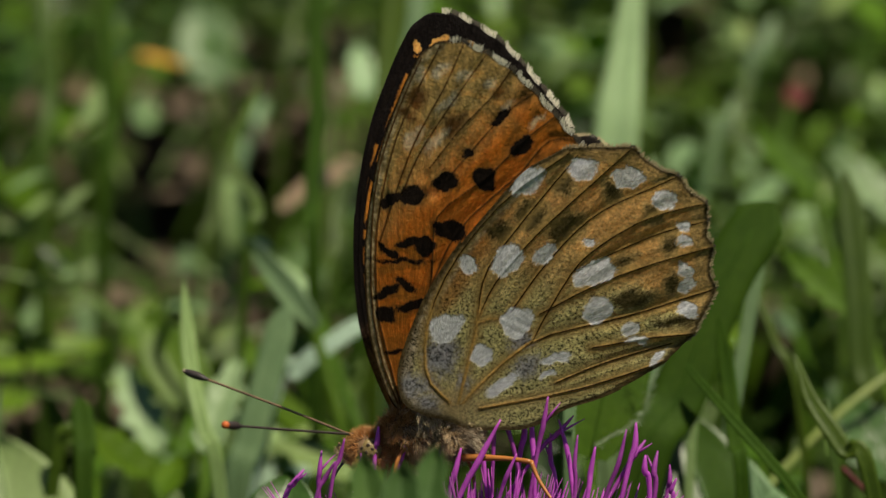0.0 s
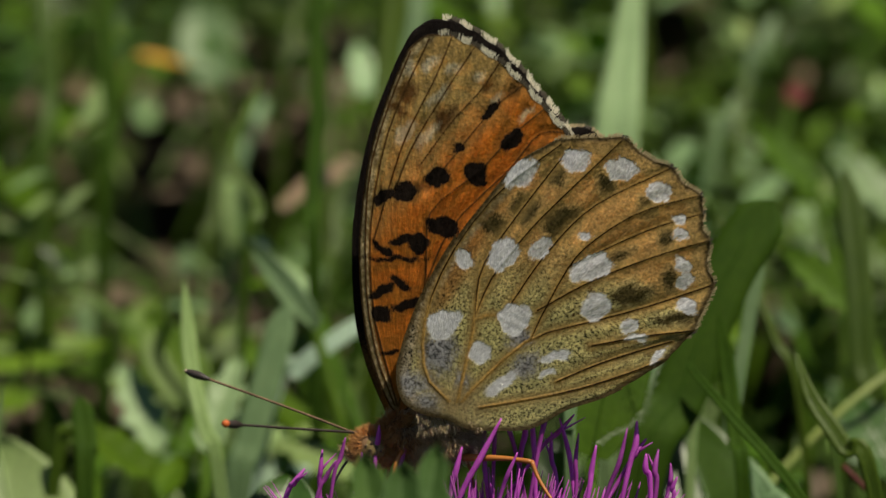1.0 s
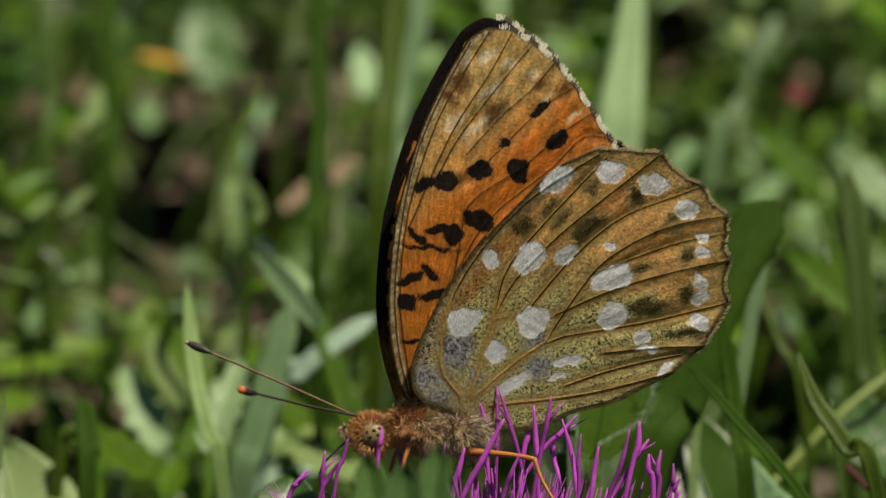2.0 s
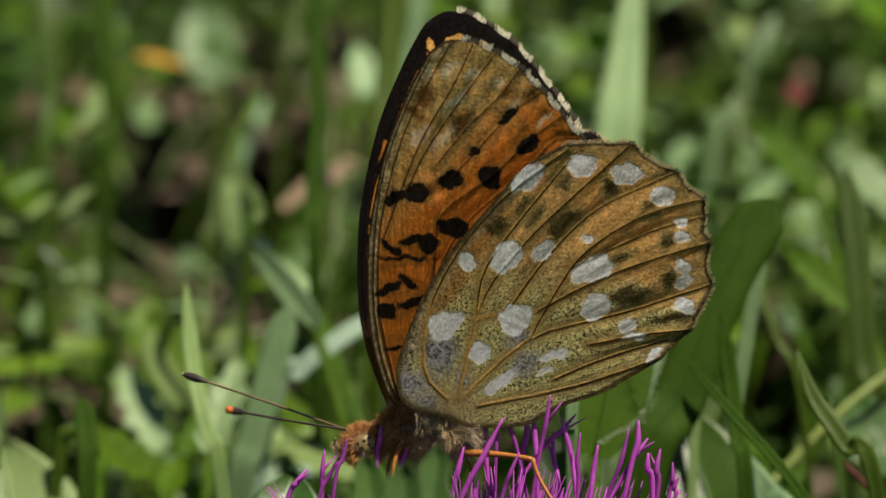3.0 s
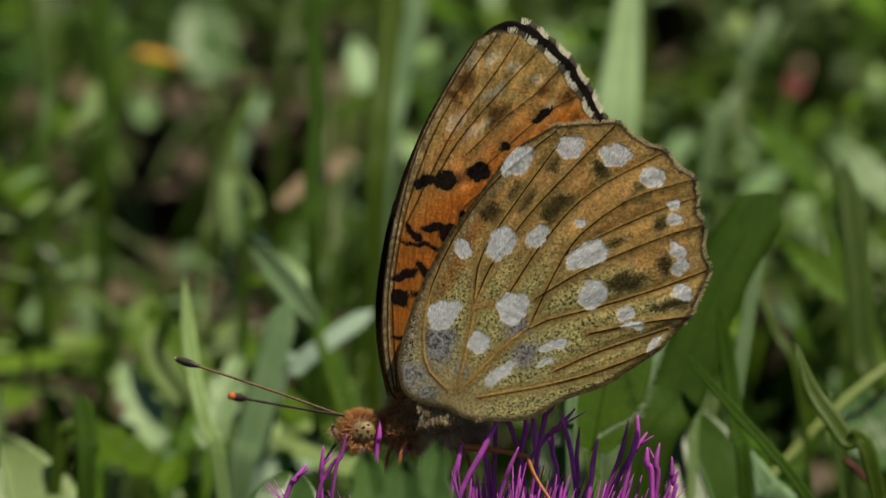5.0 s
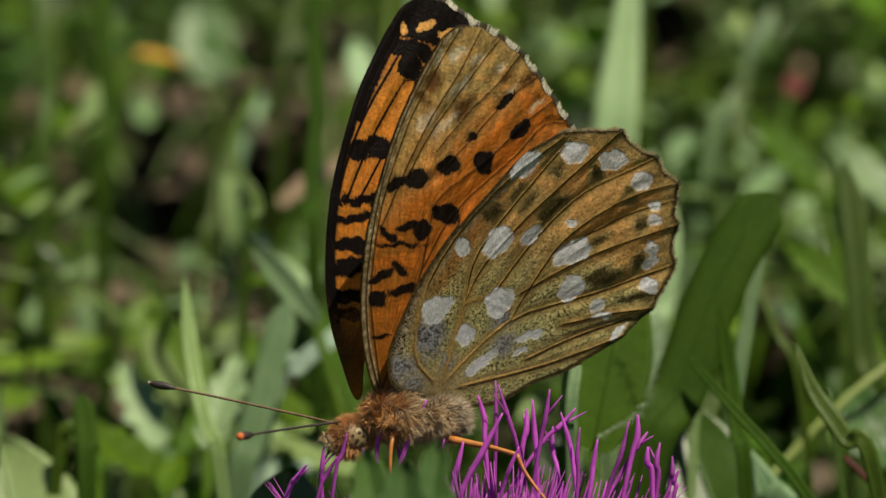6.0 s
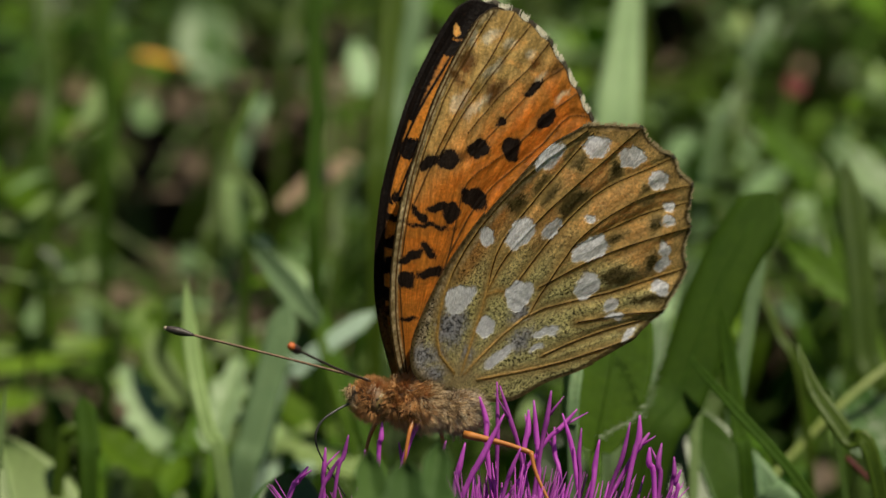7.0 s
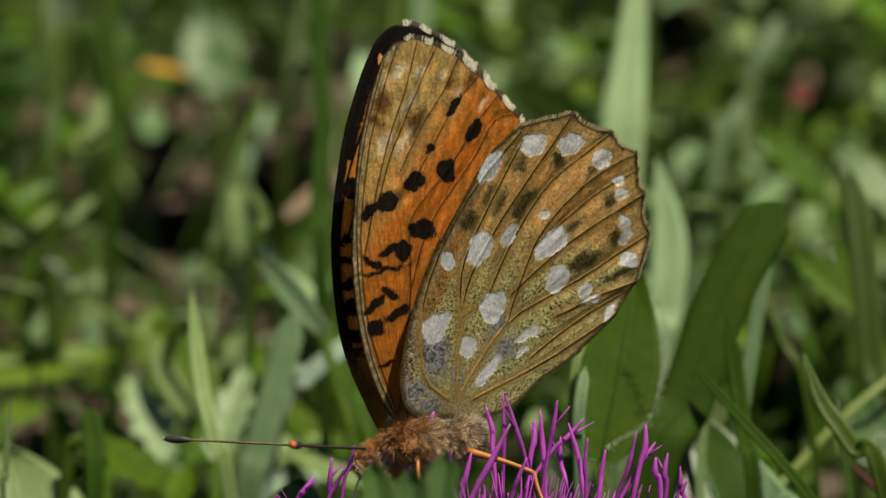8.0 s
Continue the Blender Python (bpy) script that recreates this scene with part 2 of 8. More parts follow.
m_yellow = plain("yellow_leaf", (0.34, 0.17, 0.012), (0.55, 0.28, 0.025), 300, 0.6, 0.3)
m_red = plain("red_leaf", (0.05, 0.004, 0.004), (0.11, 0.010, 0.010), 300, 0.6, 0.2)
m_stem = plain("stem_yellow_green", (0.09, 0.13, 0.025), (0.20, 0.24, 0.06), 400, 0.5, 0.1)
m_fuzz = plain("fuzz_white", (0.30, 0.36, 0.26), (0.52, 0.58, 0.45), 2000, 0.7, 0.3)
m_tan = plain("dead_leaf_tan", (0.095, 0.066, 0.040), (0.27, 0.20, 0.125), 260, 0.7, 0.15)


def ground_material():
    """Dark soil, with moss and short growth over it, held off where shade is put in as bare soil."""
    n = Nodes("soil")
    g = n.noise(90, 5, 0.65)
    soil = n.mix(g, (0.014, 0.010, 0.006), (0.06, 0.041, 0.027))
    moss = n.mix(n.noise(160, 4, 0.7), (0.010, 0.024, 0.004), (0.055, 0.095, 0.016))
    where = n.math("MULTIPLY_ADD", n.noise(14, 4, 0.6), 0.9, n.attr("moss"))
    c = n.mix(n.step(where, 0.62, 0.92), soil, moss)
    c = n.mix(1.0, c, n.step(n.noise(2.3, 3), 0.3, 0.7, 0.75, 1.2), "MULTIPLY")
    return n.finish(c, 0.9, 0.0, None, n.bump(g, 0.8, 0.004), 0.1)


m_soil = ground_material()
m_leaf_bright = leaf_material("leaf_bright_green", (0.050, 0.117, 0.006), (0.136, 0.215, 0.017), 200, 0.5, 0.45, 0.25, vary=0.6)
m_leaf_yellow = leaf_material("leaf_yellowing", (0.090, 0.110, 0.012), (0.190, 0.200, 0.035), 200)
m_bract = leaf_material("bract_green", (0.018, 0.045, 0.009), (0.045, 0.080, 0.020), 500, 0.65, 0.2, 0.12, vary=0.2)
m_yellowish = plain("withered_ochre", (0.12, 0.09, 0.015), (0.28, 0.20, 0.04), 300, 0.7, 0.2)


# ---- mesh helpers ----
def mesh_object(name, verts, faces, material, parent=None, label="", smooth=True):
    me = bpy.data.meshes.new(name)
    me.from_pydata([tuple(v) for v in verts], [], faces)
    for m in material if isinstance(material, (list, tuple)) else [material]:
        me.materials.append(m)
    if smooth:
        me.polygons.foreach_set("use_smooth", [True] * len(me.polygons))
    me.update()
    ob = new(name, me)
    if parent:
        ob.parent = parent
    if label:
        tagged(ob, label)
    return ob


def tube(points, radii, sides=8, caps=True):
    """A round tube through points, as vertices and faces."""
    verts, faces = [], []
    pts = [Vector(p) for p in points]
    side = None
    for i, p in enumerate(pts):
        d = (pts[min(i + 1, len(pts) - 1)] - pts[max(i - 1, 0)]).normalized()
        side = d.orthogonal().normalized() if side is None else (side - d * side.dot(d)).normalized()
        up = d.cross(side)
        for k in range(sides):
            a = 2 * math.pi * k / sides
            verts.append(p + (side * math.cos(a) + up * math.sin(a)) * radii[i])
    for i in range(len(pts) - 1):
        for k in range(sides):
            a, b = i * sides + k, i * sides + (k + 1) % sides
            faces.append((a, b, b + sides, a + sides))
    if caps:
        faces.append(tuple(reversed(range(sides))))
        faces.append(tuple(range((len(pts) - 1) * sides, len(pts) * sides)))
    return verts, faces


def spline(points, count):
    """Smooth curve through points (Catmull-Rom), sampled evenly in parameter."""
    p = [Vector(q) for q in points]
    p = [2 * p[0] - p[1]] + p + [2 * p[-1] - p[-2]]
    out = []
    for i in range(count):
        s = i / (count - 1) * (len(p) - 3)
        k = min(int(s), len(p) - 4)
        t = s - k
        a, b, c, d = p[k:k + 4]
        out.append(0.5 * ((2 * b) + (c - a) * t + (2 * a - 5 * b + 4 * c - d) * t * t + (3 * b - a - 3 * c + d) * t ** 3))
    return out


def ball(centre, radii, rings=16, sides=24, lump=0.0):
    verts, faces = [], []
    for i in range(rings + 1):
        th = math.pi * i / rings
        for k in range(sides):
            ph = 2 * math.pi * k / sides
            d = Vector((math.cos(th), math.sin(th) * math.cos(ph), math.sin(th) * math.sin(ph)))
            f = 1 + lump * noise.noise(d * 3)
            verts.append(Vector(centre) + Vector((d.x * radii[0], d.y * radii[1], d.z * radii[2])) * f)
    for i in range(rings):
        for k in range(sides):
            a, b = i * sides + k, i * sides + (k + 1) % sides
            faces.append((a, b, b + sides, a + sides))
    return verts, faces


def joined(*pieces):
    verts, faces = [], []
    for v, f in pieces:
        base = len(verts)
        verts += list(v)
        faces += [tuple(i + base for i in q) for q in f]
    return verts, faces


def scaled(piece, k=MM):
    return [Vector(v) * k for v in piece[0]], piece[1]


def hairs(roots, length, width, rnd, bend=0.35):
    """Thin tapering hairs: roots are (place, direction) in millimetres."""
    verts, faces = [], []
    for p, d in roots:
        p, d = Vector(p), Vector(d).normalized()
        d = (d + Vector((rnd.uniform(-bend, bend), rnd.uniform(-bend, bend), rnd.uniform(-bend, bend)))).normalized()
        s = d.orthogonal().normalized()
        s = (s * math.cos(rnd.uniform(0, 6.28)) + d.cross(s) * math.sin(rnd.uniform(0, 6.28))).normalized()
        n = length * rnd.uniform(0.55, 1.25)
        sag = Vector((rnd.uniform(-0.3, 0.3), rnd.uniform(-0.45, 0.1), rnd.uniform(-0.3, 0.3))) * n * 0.6
        b = len(verts)
        mid, tip = p + d * n * 0.55 + sag * 0.3, p + d * n + sag
        up = d.cross(s)
        verts += [p + s * width, p - s * width * 0.5 + up * width * 0.8, p - s * width * 0.5 - up * width * 0.8,
                  mid + s * width * 0.8, mid - s * width * 0.4 + up * width * 0.6, mid - s * width * 0.4 - up * width * 0.6, tip]
        faces += [(b, b + 1, b + 4, b + 3), (b + 1, b + 2, b + 5, b + 4), (b + 2, b, b + 3, b + 5),
                  (b + 3, b + 4, b + 6), (b + 4, b + 5, b + 6), (b + 5, b + 3, b + 6)]
    return verts, faces


def on_ellipsoid(centre, radii, count, rnd, keep=lambda d: True):
    out = []
    while len(out) < count:
        d = Vector((rnd.gauss(0, 1), rnd.gauss(0, 1), rnd.gauss(0, 1))).normalized()
        if keep(d):
            p = Vector(centre) + Vector((d.x * radii[0], d.y * radii[1], d.z * radii[2]))
            out.append((p, d))
    return out


# ---- wings ----
HIND_EDGE = [
    (-0.05, -0.71), (-1.87, -0.17), (-3.27, 0.85), (-3.59, 2.98), (-2.85, 5.45), (-1.56, 8.31),
    (-0.09, 10.72), (1.69, 13.2), (3.8, 15.55), (6.03, 17.9), (8.04, 19.07), (10.22, 19.61),
    (12.35, 19.68), (14.1, 19.25), (15.64, 18.24), (17.44, 16.89), (19.43, 14.74), (19.55, 12.98),
    (19.89, 11.3), (19.98, 9.63), (20.01, 7.76), (19.29, 5.95), (17.77, 4.07), (16.01, 2.53),
    (13.98, 1.26), (11.35, 0.11), (8.75, -0.59), (6.1, -1.79), (3.53, -1.79), (1.4, -1.48)]
FORE_EDGE = [
    (0.34, -0.57), (-0.55, 0.02), (-1.44, 2.63), (-1.97, 5.44), (-2.12, 9.29), (-1.9, 13.11),
    (-1.32, 16.47), (-0.46, 19.8), (0.67, 22.69), (1.81, 25.15), (2.88, 26.68), (3.93, 27.38),
    (5.53, 27.46), (7.36, 26.62), (9.24, 25.31), (10.8, 23.65), (12.35, 21.69), (13.73, 19.86),
    (14.47, 18.32), (14.03, 16.58), (11.79, 14.16), (8.17, 10.1), (4.44, 4.74), (1.61, 0.58)]
HIND_VEINS = [
    [(0.26, 0.61), (-1.44, 2.83), (-1.13, 7.01), (1.05, 11.48), (4.81, 15.81), (9.53, 18.99)],
    [(0.78, 0.58), (2.28, 5.93), (3.1, 10.07), (5.72, 13.64), (10.15, 18.73)],
    [(2.33, 6.55), (3.92, 9.58), (6.73, 12.73), (9.25, 15.04), (14.1, 19.16)],
    [(5.05, 7.41), (7.88, 10.96), (11.53, 14.23), (17.43, 16.81)],
    [(6.36, 4.72), (7.49, 6.81), (9.52, 10.0), (11.35, 11.74), (14.88, 13.68), (19.42, 14.65)],
    [(9.52, 10.0), (13.46, 11.58), (16.49, 12.6), (19.75, 13.38)],
    [(6.94, 6.85), (11.14, 8.84), (16.34, 10.53), (19.81, 11.3)],
    [(1.12, 0.55), (2.51, 1.93), (6.36, 4.8), (11.35, 5.9), (15.65, 6.84), (19.99, 8.06)],
    [(10.79, 4.07), (14.64, 4.54), (18.24, 4.78)],
    [(8.05, 1.55), (11.54, 2.76), (16.71, 4.06)],
    [(2.37, 0.05), (8.85, 0.78), (13.17, 1.82), (15.99, 2.79)],
    [(2.5, 6.54), (3.8, 6.74), (6.21, 5.65)]]
FORE_VEINS = [
    [(-0.13, 0.01), (-1.1, 3.26), (-1.65, 7.56), (-1.46, 12.66), (-0.73, 17.71), (0.9, 22.26), (2.86, 26.35)],
    [(0.04, -0.0), (-0.59, 3.24), (-1.25, 7.12), (-1.12, 12.65), (-0.1, 17.68), (1.37, 21.82), (4.25, 27.11)],
    [(-0.79, 12.63), (0.57, 16.38), (2.1, 20.1), (4.47, 24.18), (5.93, 27.19)],
    [(0.98, 16.15), (2.46, 19.24), (5.25, 23.3), (7.55, 26.36)],
    [(3.0, 17.95), (5.52, 20.98), (7.76, 23.17), (9.31, 25.18)],
    [(3.52, 16.24), (5.34, 18.26), (8.5, 21.67), (10.91, 23.43)],
    [(3.0, 11.61), (3.62, 14.54), (7.38, 17.32), (9.84, 19.72), (12.47, 21.68)],
    [(2.68, 8.86), (5.0, 13.21), (9.47, 17.22), (11.72, 19.63), (13.81, 19.77)],
    [(0.12, -0.05), (1.69, 4.86), (2.68, 8.86), (3.0, 11.61)],
    [(2.02, 6.55), (6.15, 11.46), (11.09, 16.3), (14.33, 18.03)]]
UPPER_VEINS = [
    [(-0.3, -0.13), (-1.26, 5.38), (-1.46, 11.38), (0.05, 17.58), (3.28, 23.98)],
    [(-0.71, 11.87), (0.97, 16.48), (3.66, 21.61), (5.73, 24.27)],
    [(0.27, 11.98), (2.43, 16.25), (5.56, 20.63), (7.63, 23.08)],
    [(1.74, 11.95), (4.37, 16.08), (7.48, 20.06), (9.54, 22.3)],
    [(2.27, 7.8), (3.73, 12.79), (7.37, 17.63), (10.91, 20.46)],
    [(2.25, 7.4), (5.14, 11.75), (8.74, 15.79), (12.33, 19.42)],
    [(1.32, 3.28), (2.27, 7.8)],
    [(2.46, 6.62), (7.08, 11.58), (11.68, 16.13)]]
# pattern spots: centre x, y, half length, half width, turn in degrees
SILVER_MARGIN = [
    (6.44, 16.98, 1.35, 0.89, 35), (10.51, 17.74, 1.23, 0.75, 15), (13.76, 16.9, 1.1, 0.83, -24), (16.33, 15.02, 0.93, 0.75, -34), (17.7, 12.92, 0.5, 0.55, 76), (17.7, 11.8, 0.46, 0.55, 76),
    (17.76, 9.68, 0.62, 0.63, 66), (17.88, 8.54, 0.66, 0.59, 55), (17.86, 6.55, 0.8, 0.66, -24), (13.64, 5.4, 0.55, 0.66, -4), (14.21, 4.41, 0.76, 0.29, -14)]
SILVER_DISC = [
    (1.96, 10.99, 0.77, 0.63, -4), (4.81, 11.2, 1.39, 0.93, 45), (7.53, 11.49, 1.05, 0.55, 45), (10.87, 12.24, 0.51, 0.29, 15), (11.12, 9.8, 1.6, 0.92, 20), (11.3, 6.95, 1.13, 1.01, 55)]
SILVER_BASE = [
    (0.15, 6.29, 1.37, 1.01, 25), (2.62, 4.06, 0.86, 0.88, -4), (5.32, 6.34, 1.27, 1.05, 35), (8.1, 3.42, 1.19, 0.38, 6), (3.99, 1.62, 1.45, 0.55, 30), (7.46, 2.21, 0.6, 0.29, 16),
    (15.71, 3.05, 0.71, 0.33, 45)]
GREY_PATCH = [
    (-0.26, 4.22, 1.38, 1.89, -4), (5.53, 5.07, 1.07, 1.04, -4), (6.01, 2.94, 1.49, 0.92, 25), (-2.53, 2.06, 0.92, 1.94, 96), (-1.46, 0.73, 1.08, 0.84, -4), (1.24, 2.22, 0.64, 0.84, -4)]
DARK_PATCH = [
    (9.12, 13.29, 1.43, 1.18, 35), (6.63, 14.41, 1.1, 1.01, 35), (8.94, 16.66, 0.67, 0.85, 45), (12.5, 15.95, 0.63, 0.84, 25), (15.41, 14.01, 0.59, 0.75, 15), (16.77, 11.7, 0.5, 0.83, -4),
    (16.84, 8.62, 0.5, 0.75, -4), (13.17, 10.56, 0.76, 0.38, 15), (13.8, 7.6, 1.43, 0.71, 11), (17.25, 5.68, 1.68, 0.5, 1), (4.2, 13.34, 0.76, 1.06, 45), (15.84, 3.71, 1.68, 0.41, 16)]
FORE_BLACK = [
    (0.1, 15.6, 0.85, 0.46, 22), (1.65, 16.03, 0.85, 0.67, 17), (4.19, 16.88, 0.85, 0.67, 17), (7.02, 17.0, 0.84, 0.84, -3), (5.86, 19.07, 0.38, 0.29, 17), (8.41, 21.59, 0.84, 0.37, 32),
    (9.82, 19.43, 0.84, 0.62, 57), (4.37, 13.15, 1.25, 0.72, -28), (2.48, 12.06, 0.59, 0.76, -3), (1.4, 12.36, 0.85, 0.34, 7), (-0.25, 11.76, 0.75, 0.34, -28), (0.71, 10.99, 1.77, 0.15, -3),
    (-0.6, 8.58, 0.94, 0.34, 25), (1.01, 9.15, 0.75, 0.34, -31), (-0.68, 6.84, 0.77, 0.55, 8), (1.32, 7.52, 1.19, 0.38, 7), (-0.07, 3.95, 0.68, 0.13, -2)]
FORE_BROWN = [
    (2.39, 23.24, 1.1, 0.83, 42), (4.9, 21.14, 1.27, 0.83, 47), (2.68, 16.28, 1.27, 0.59, 7), (8.2, 23.57, 0.59, 0.5, 37), (10.05, 23.06, 1.26, 0.37, 42), (1.4, 22.24, 0.51, 1.25, 56)]
FORE_PALE = [
    (2.64, 25.02, 0.67, 0.46, 56), (4.21, 25.32, 0.84, 0.5, 37), (5.87, 24.94, 0.59, 0.41, 37), (7.61, 24.1, 0.5, 0.37, 37), (2.03, 20.31, 1.1, 0.67, 42), (8.88, 22.36, 0.59, 0.29, 47),
    (10.89, 21.13, 0.67, 0.25, 42), (4.6, 22.91, 1.27, 0.33, 47), (3.56, 20.03, 1.27, 0.42, 47)]
UPPER_BLACK = [
    (0.1, 15.58, 0.73, 0.79, 87), (1.58, 15.95, 1.02, 0.66, -10), (4.16, 16.9, 0.92, 0.66, -10), (6.95, 17.1, 0.97, 0.79, 65), (3.67, 22.02, 0.89, 0.81, 7), (4.98, 20.77, 1.2, 0.75, 55),
    (5.88, 19.06, 0.69, 0.48, 7), (8.21, 14.92, 1.01, 0.97, 55), (4.32, 13.06, 1.18, 0.68, -15), (9.51, 19.69, 1.1, 0.57, 55), (11.04, 17.99, 1.05, 0.51, 46), (4.6, 10.56, 0.99, 0.65, 7)]
UPPER_BARS = [
    (0.76, 11.96, 1.68, 0.24, 7), (0.45, 10.6, 1.48, 0.2, 7), (0.6, 8.49, 1.82, 0.42, -2), (0.53, 7.12, 2.22, 0.51, 18), (-0.07, 4.72, 0.4, 1.48, 87), (-0.14, 3.31, 1.2, 0.34, -2),
    (1.95, 11.38, 0.49, 0.57, 7), (3.26, 23.57, 1.57, 0.53, -10), (5.66, 22.85, 1.36, 0.45, -15), (8.53, 21.58, 1.22, 0.59, -42)]
UPPER_ORANGE = [
    (3.08, 24.96, 0.39, 0.4, 7), (4.7, 25.15, 0.7, 0.39, 30), (6.49, 24.84, 0.8, 0.39, 15), (8.06, 23.94, 0.55, 0.48, -10), (9.35, 22.48, 0.65, 0.44, -42), (10.92, 20.66, 0.55, 0.6, -55)]


def segments(lines, step=14):
    return [np.array([(p.x, p.y) for p in spline([(*q, 0) for q in line], step)]) for line in lines]


def line_distance(xy, lines):
    best = np.full(len(xy), 1e9)
    for l in lines:
        for a, b in zip(l[:-1], l[1:]):
            ab = b - a
            t = np.clip(((xy - a) @ ab) / max(ab @ ab, 1e-9), 0, 1)
            best = np.minimum(best, np.hypot(*(xy - a - t[:, None] * ab).T))
    return best


def spot_field(xy, spots, bend=0.11):
    """How far inside the nearest spot each point lies (mm, negative outside), the spots a little uneven in outline."""
    best = np.full(len(xy), -1e3)
    x, y = xy.T
    bent = xy + bend * np.stack([np.sin(2.1 * y + 1.3 * x) + 0.6 * np.sin(4.7 * y - 2.9 * x + 1), np.sin(2.3 * x - 1.1 * y + 2) + 0.6 * np.sin(5.1 * x + 2.3 * y)], 1)
    for cx, cy, rx, ry, turn in spots:
        c, s = math.cos(radians(turn)), math.sin(radians(turn))
        d = bent - (cx, cy)
        u, v = (d[:, 0] * c + d[:, 1] * s) / rx, (-d[:, 0] * s + d[:, 1] * c) / ry
        best = np.maximum(best, (1 - np.sqrt(u * u + v * v)) * min(rx, ry))
    return best


def smooth01(x):
    x = np.clip(x, 0, 1)
    return x * x * (3 - 2 * x)


def closed_curve(points, count):
    p = list(points)
    pts = spline([(*q, 0) for q in [p[-1]] + p + [p[0], p[1]]], count * 4)
    xy = np.array([(q.x, q.y) for q in pts])
    n = len(p)
    lo, hi = int(len(xy) / (n + 2) * 1), int(len(xy) / (n + 2) * (n + 1))
    xy = xy[lo:hi]
    d = np.concatenate([[0], np.cumsum(np.hypot(*np.diff(np.vstack([xy, xy[:1]]), axis=0).T))])
    ring = np.vstack([xy, xy[:1]])
    s = np.linspace(0, d[-1], count, endpoint=False)
    return np.stack([np.interp(s, d, ring[:, 0]), np.interp(s, d, ring[:, 1])], 1)


def wing(name, kind, upper_front, parent, label, around=760, across=120):
    """One wing: two scaled skins 0.06 mm apart over raised veins, closed by a rim. The face towards +z is the underside, or the
    upper side where upper_front."""
    fore = kind == "fore"
    stalk = [(1.4, -2.6), (0.7, -2.7)] if upper_front else FORE_EDGE[:1]
    outline = stalk + FORE_EDGE[1:] if fore else [(x * 0.4 if upper_front and x < 0 else x, y) for x, y in HIND_EDGE]
    edge = closed_curve(outline, around)
    veins = segments(FORE_VEINS if fore else HIND_VEINS)
    uveins = segments(UPPER_VEINS) if fore else veins
    root = np.array([0.1, 0.05]) if fore else np.array([0.0, 0.0])
    # scalloped margin: a little drawn in between the vein ends
    ends = np.array([v[-1] for v in veins])
    gap = np.min(np.hypot(edge[:, None, 0] - ends[None, :, 0], edge[:, None, 1] - ends[None, :, 1]), axis=1)
    outer = np.hypot(*(edge - root).T) > 13
    edge = edge - (edge - root) / np.hypot(*(edge - root).T)[:, None] * (np.where(outer, np.clip(gap - 0.3, 0, 0.9) * (0.22 if fore else 0.38), 0))[:, None]
    u = np.linspace(0.0, 1.0, across + 1)[1:] ** 0.8
    xy = np.concatenate([[root], (root + u[:, None, None] * (edge - root)[None]).reshape(-1, 2)])
    count = len(xy)
    reach = np.hypot(*xy.T)
    vd, ud = line_distance(xy, veins), line_distance(xy, uveins) if fore else None
    ud = vd if ud is None else ud
    rim = line_distance(xy, [np.vstack([edge, edge[:1]])])
    # relief: ribs on the veins, skin sagging a little between them, a gentle camber
    stack = np.stack([line_distance(xy, [v]) for v in veins])
    ridge = sum((1.0 if k % 2 == 0 else -0.7) * np.exp(-(d / 0.46) ** 2) for k, d in enumerate(stack)) * (0.12 if fore else 0.13) * smooth01((reach - 8) / 9)
    z = 0.07 * np.exp(-(vd / 0.10) ** 2) + ridge + 0.10 * np.clip(vd, 0, 1.2) * np.clip((reach - 4) / 8, 0, 1) * np.where(rim > 0.3, 1, 0.4)
    fold = 0.11 * np.sin(xy[:, 0] * 1.05 - xy[:, 1] * 0.95) * np.clip((reach - 9) / 9, 0, 1)
    turn = np.arctan2(xy[:, 0], xy[:, 1] + 0.01)
    pleat = np.sin(turn * 88 + 1.3 * np.sin(turn * 31)) * (0.030 if fore else 0.022) * smooth01((reach - 10) / 8) * smooth01((rim - 0.1) / 1.0)
    bow = (-0.0008 if fore else 0.0006) * np.clip(reach - 12, 0, 30) ** 2 + (0.003 if fore else 0.0055) * np.clip(12 - reach, 0, 12) ** 2
    z = z + fold * (0.6 if fore else 1.0) + pleat + bow
    half = 0.03
    quads = []
    for i in range(across - 1):
        for k in range(around):
            a, b = 1 + i * around + k, 1 + i * around + (k + 1) % around
            quads.append((a, a + around, b + around, b))
    fan = [(0, 1 + k, 1 + (k + 1) % around) for k in range(around)]
    area = np.sum(edge[:, 0] * np.roll(edge[:, 1], -1) - np.roll(edge[:, 0], -1) * edge[:, 1])
    faces = quads + fan
    if area < 0:
        faces = [tuple(reversed(f)) for f in faces]
    front = np.column_stack([xy, z + half])
    back = np.column_stack([xy, z - half])
    verts = np.vstack([front, back]) * MM
    last = 1 + (across - 1) * around
    wall = [(last + k, last + (k + 1) % around, last + (k + 1) % around + count, last + k + count) for k in range(around)]
    allf = faces + [tuple(reversed([i + count for i in f])) for f in faces] + wall
    under, over = (m_under_fore, m_upper) if fore else (m_under_hind, m_upper_hind)
    ob = mesh_object(name, verts, allf, [over, under] if upper_front else [under, over], parent, label)
    me = ob.data
    index = np.zeros(len(allf), dtype=np.int32)
    index[len(faces):] = 1
    me.polygons.foreach_set("material_index", index)
    fields = {}
    costa_line = [np.array([(p.x, p.y) for p in spline([(*q, 0) for q in (FORE_EDGE[1:12] if fore else HIND_EDGE[1:10])], 60)])]
    fields["costa"] = line_distance(xy, costa_line) - (0.75 if fore else 1.0)
    fields["edge"] = -rim
    fields["vein"] = -vd
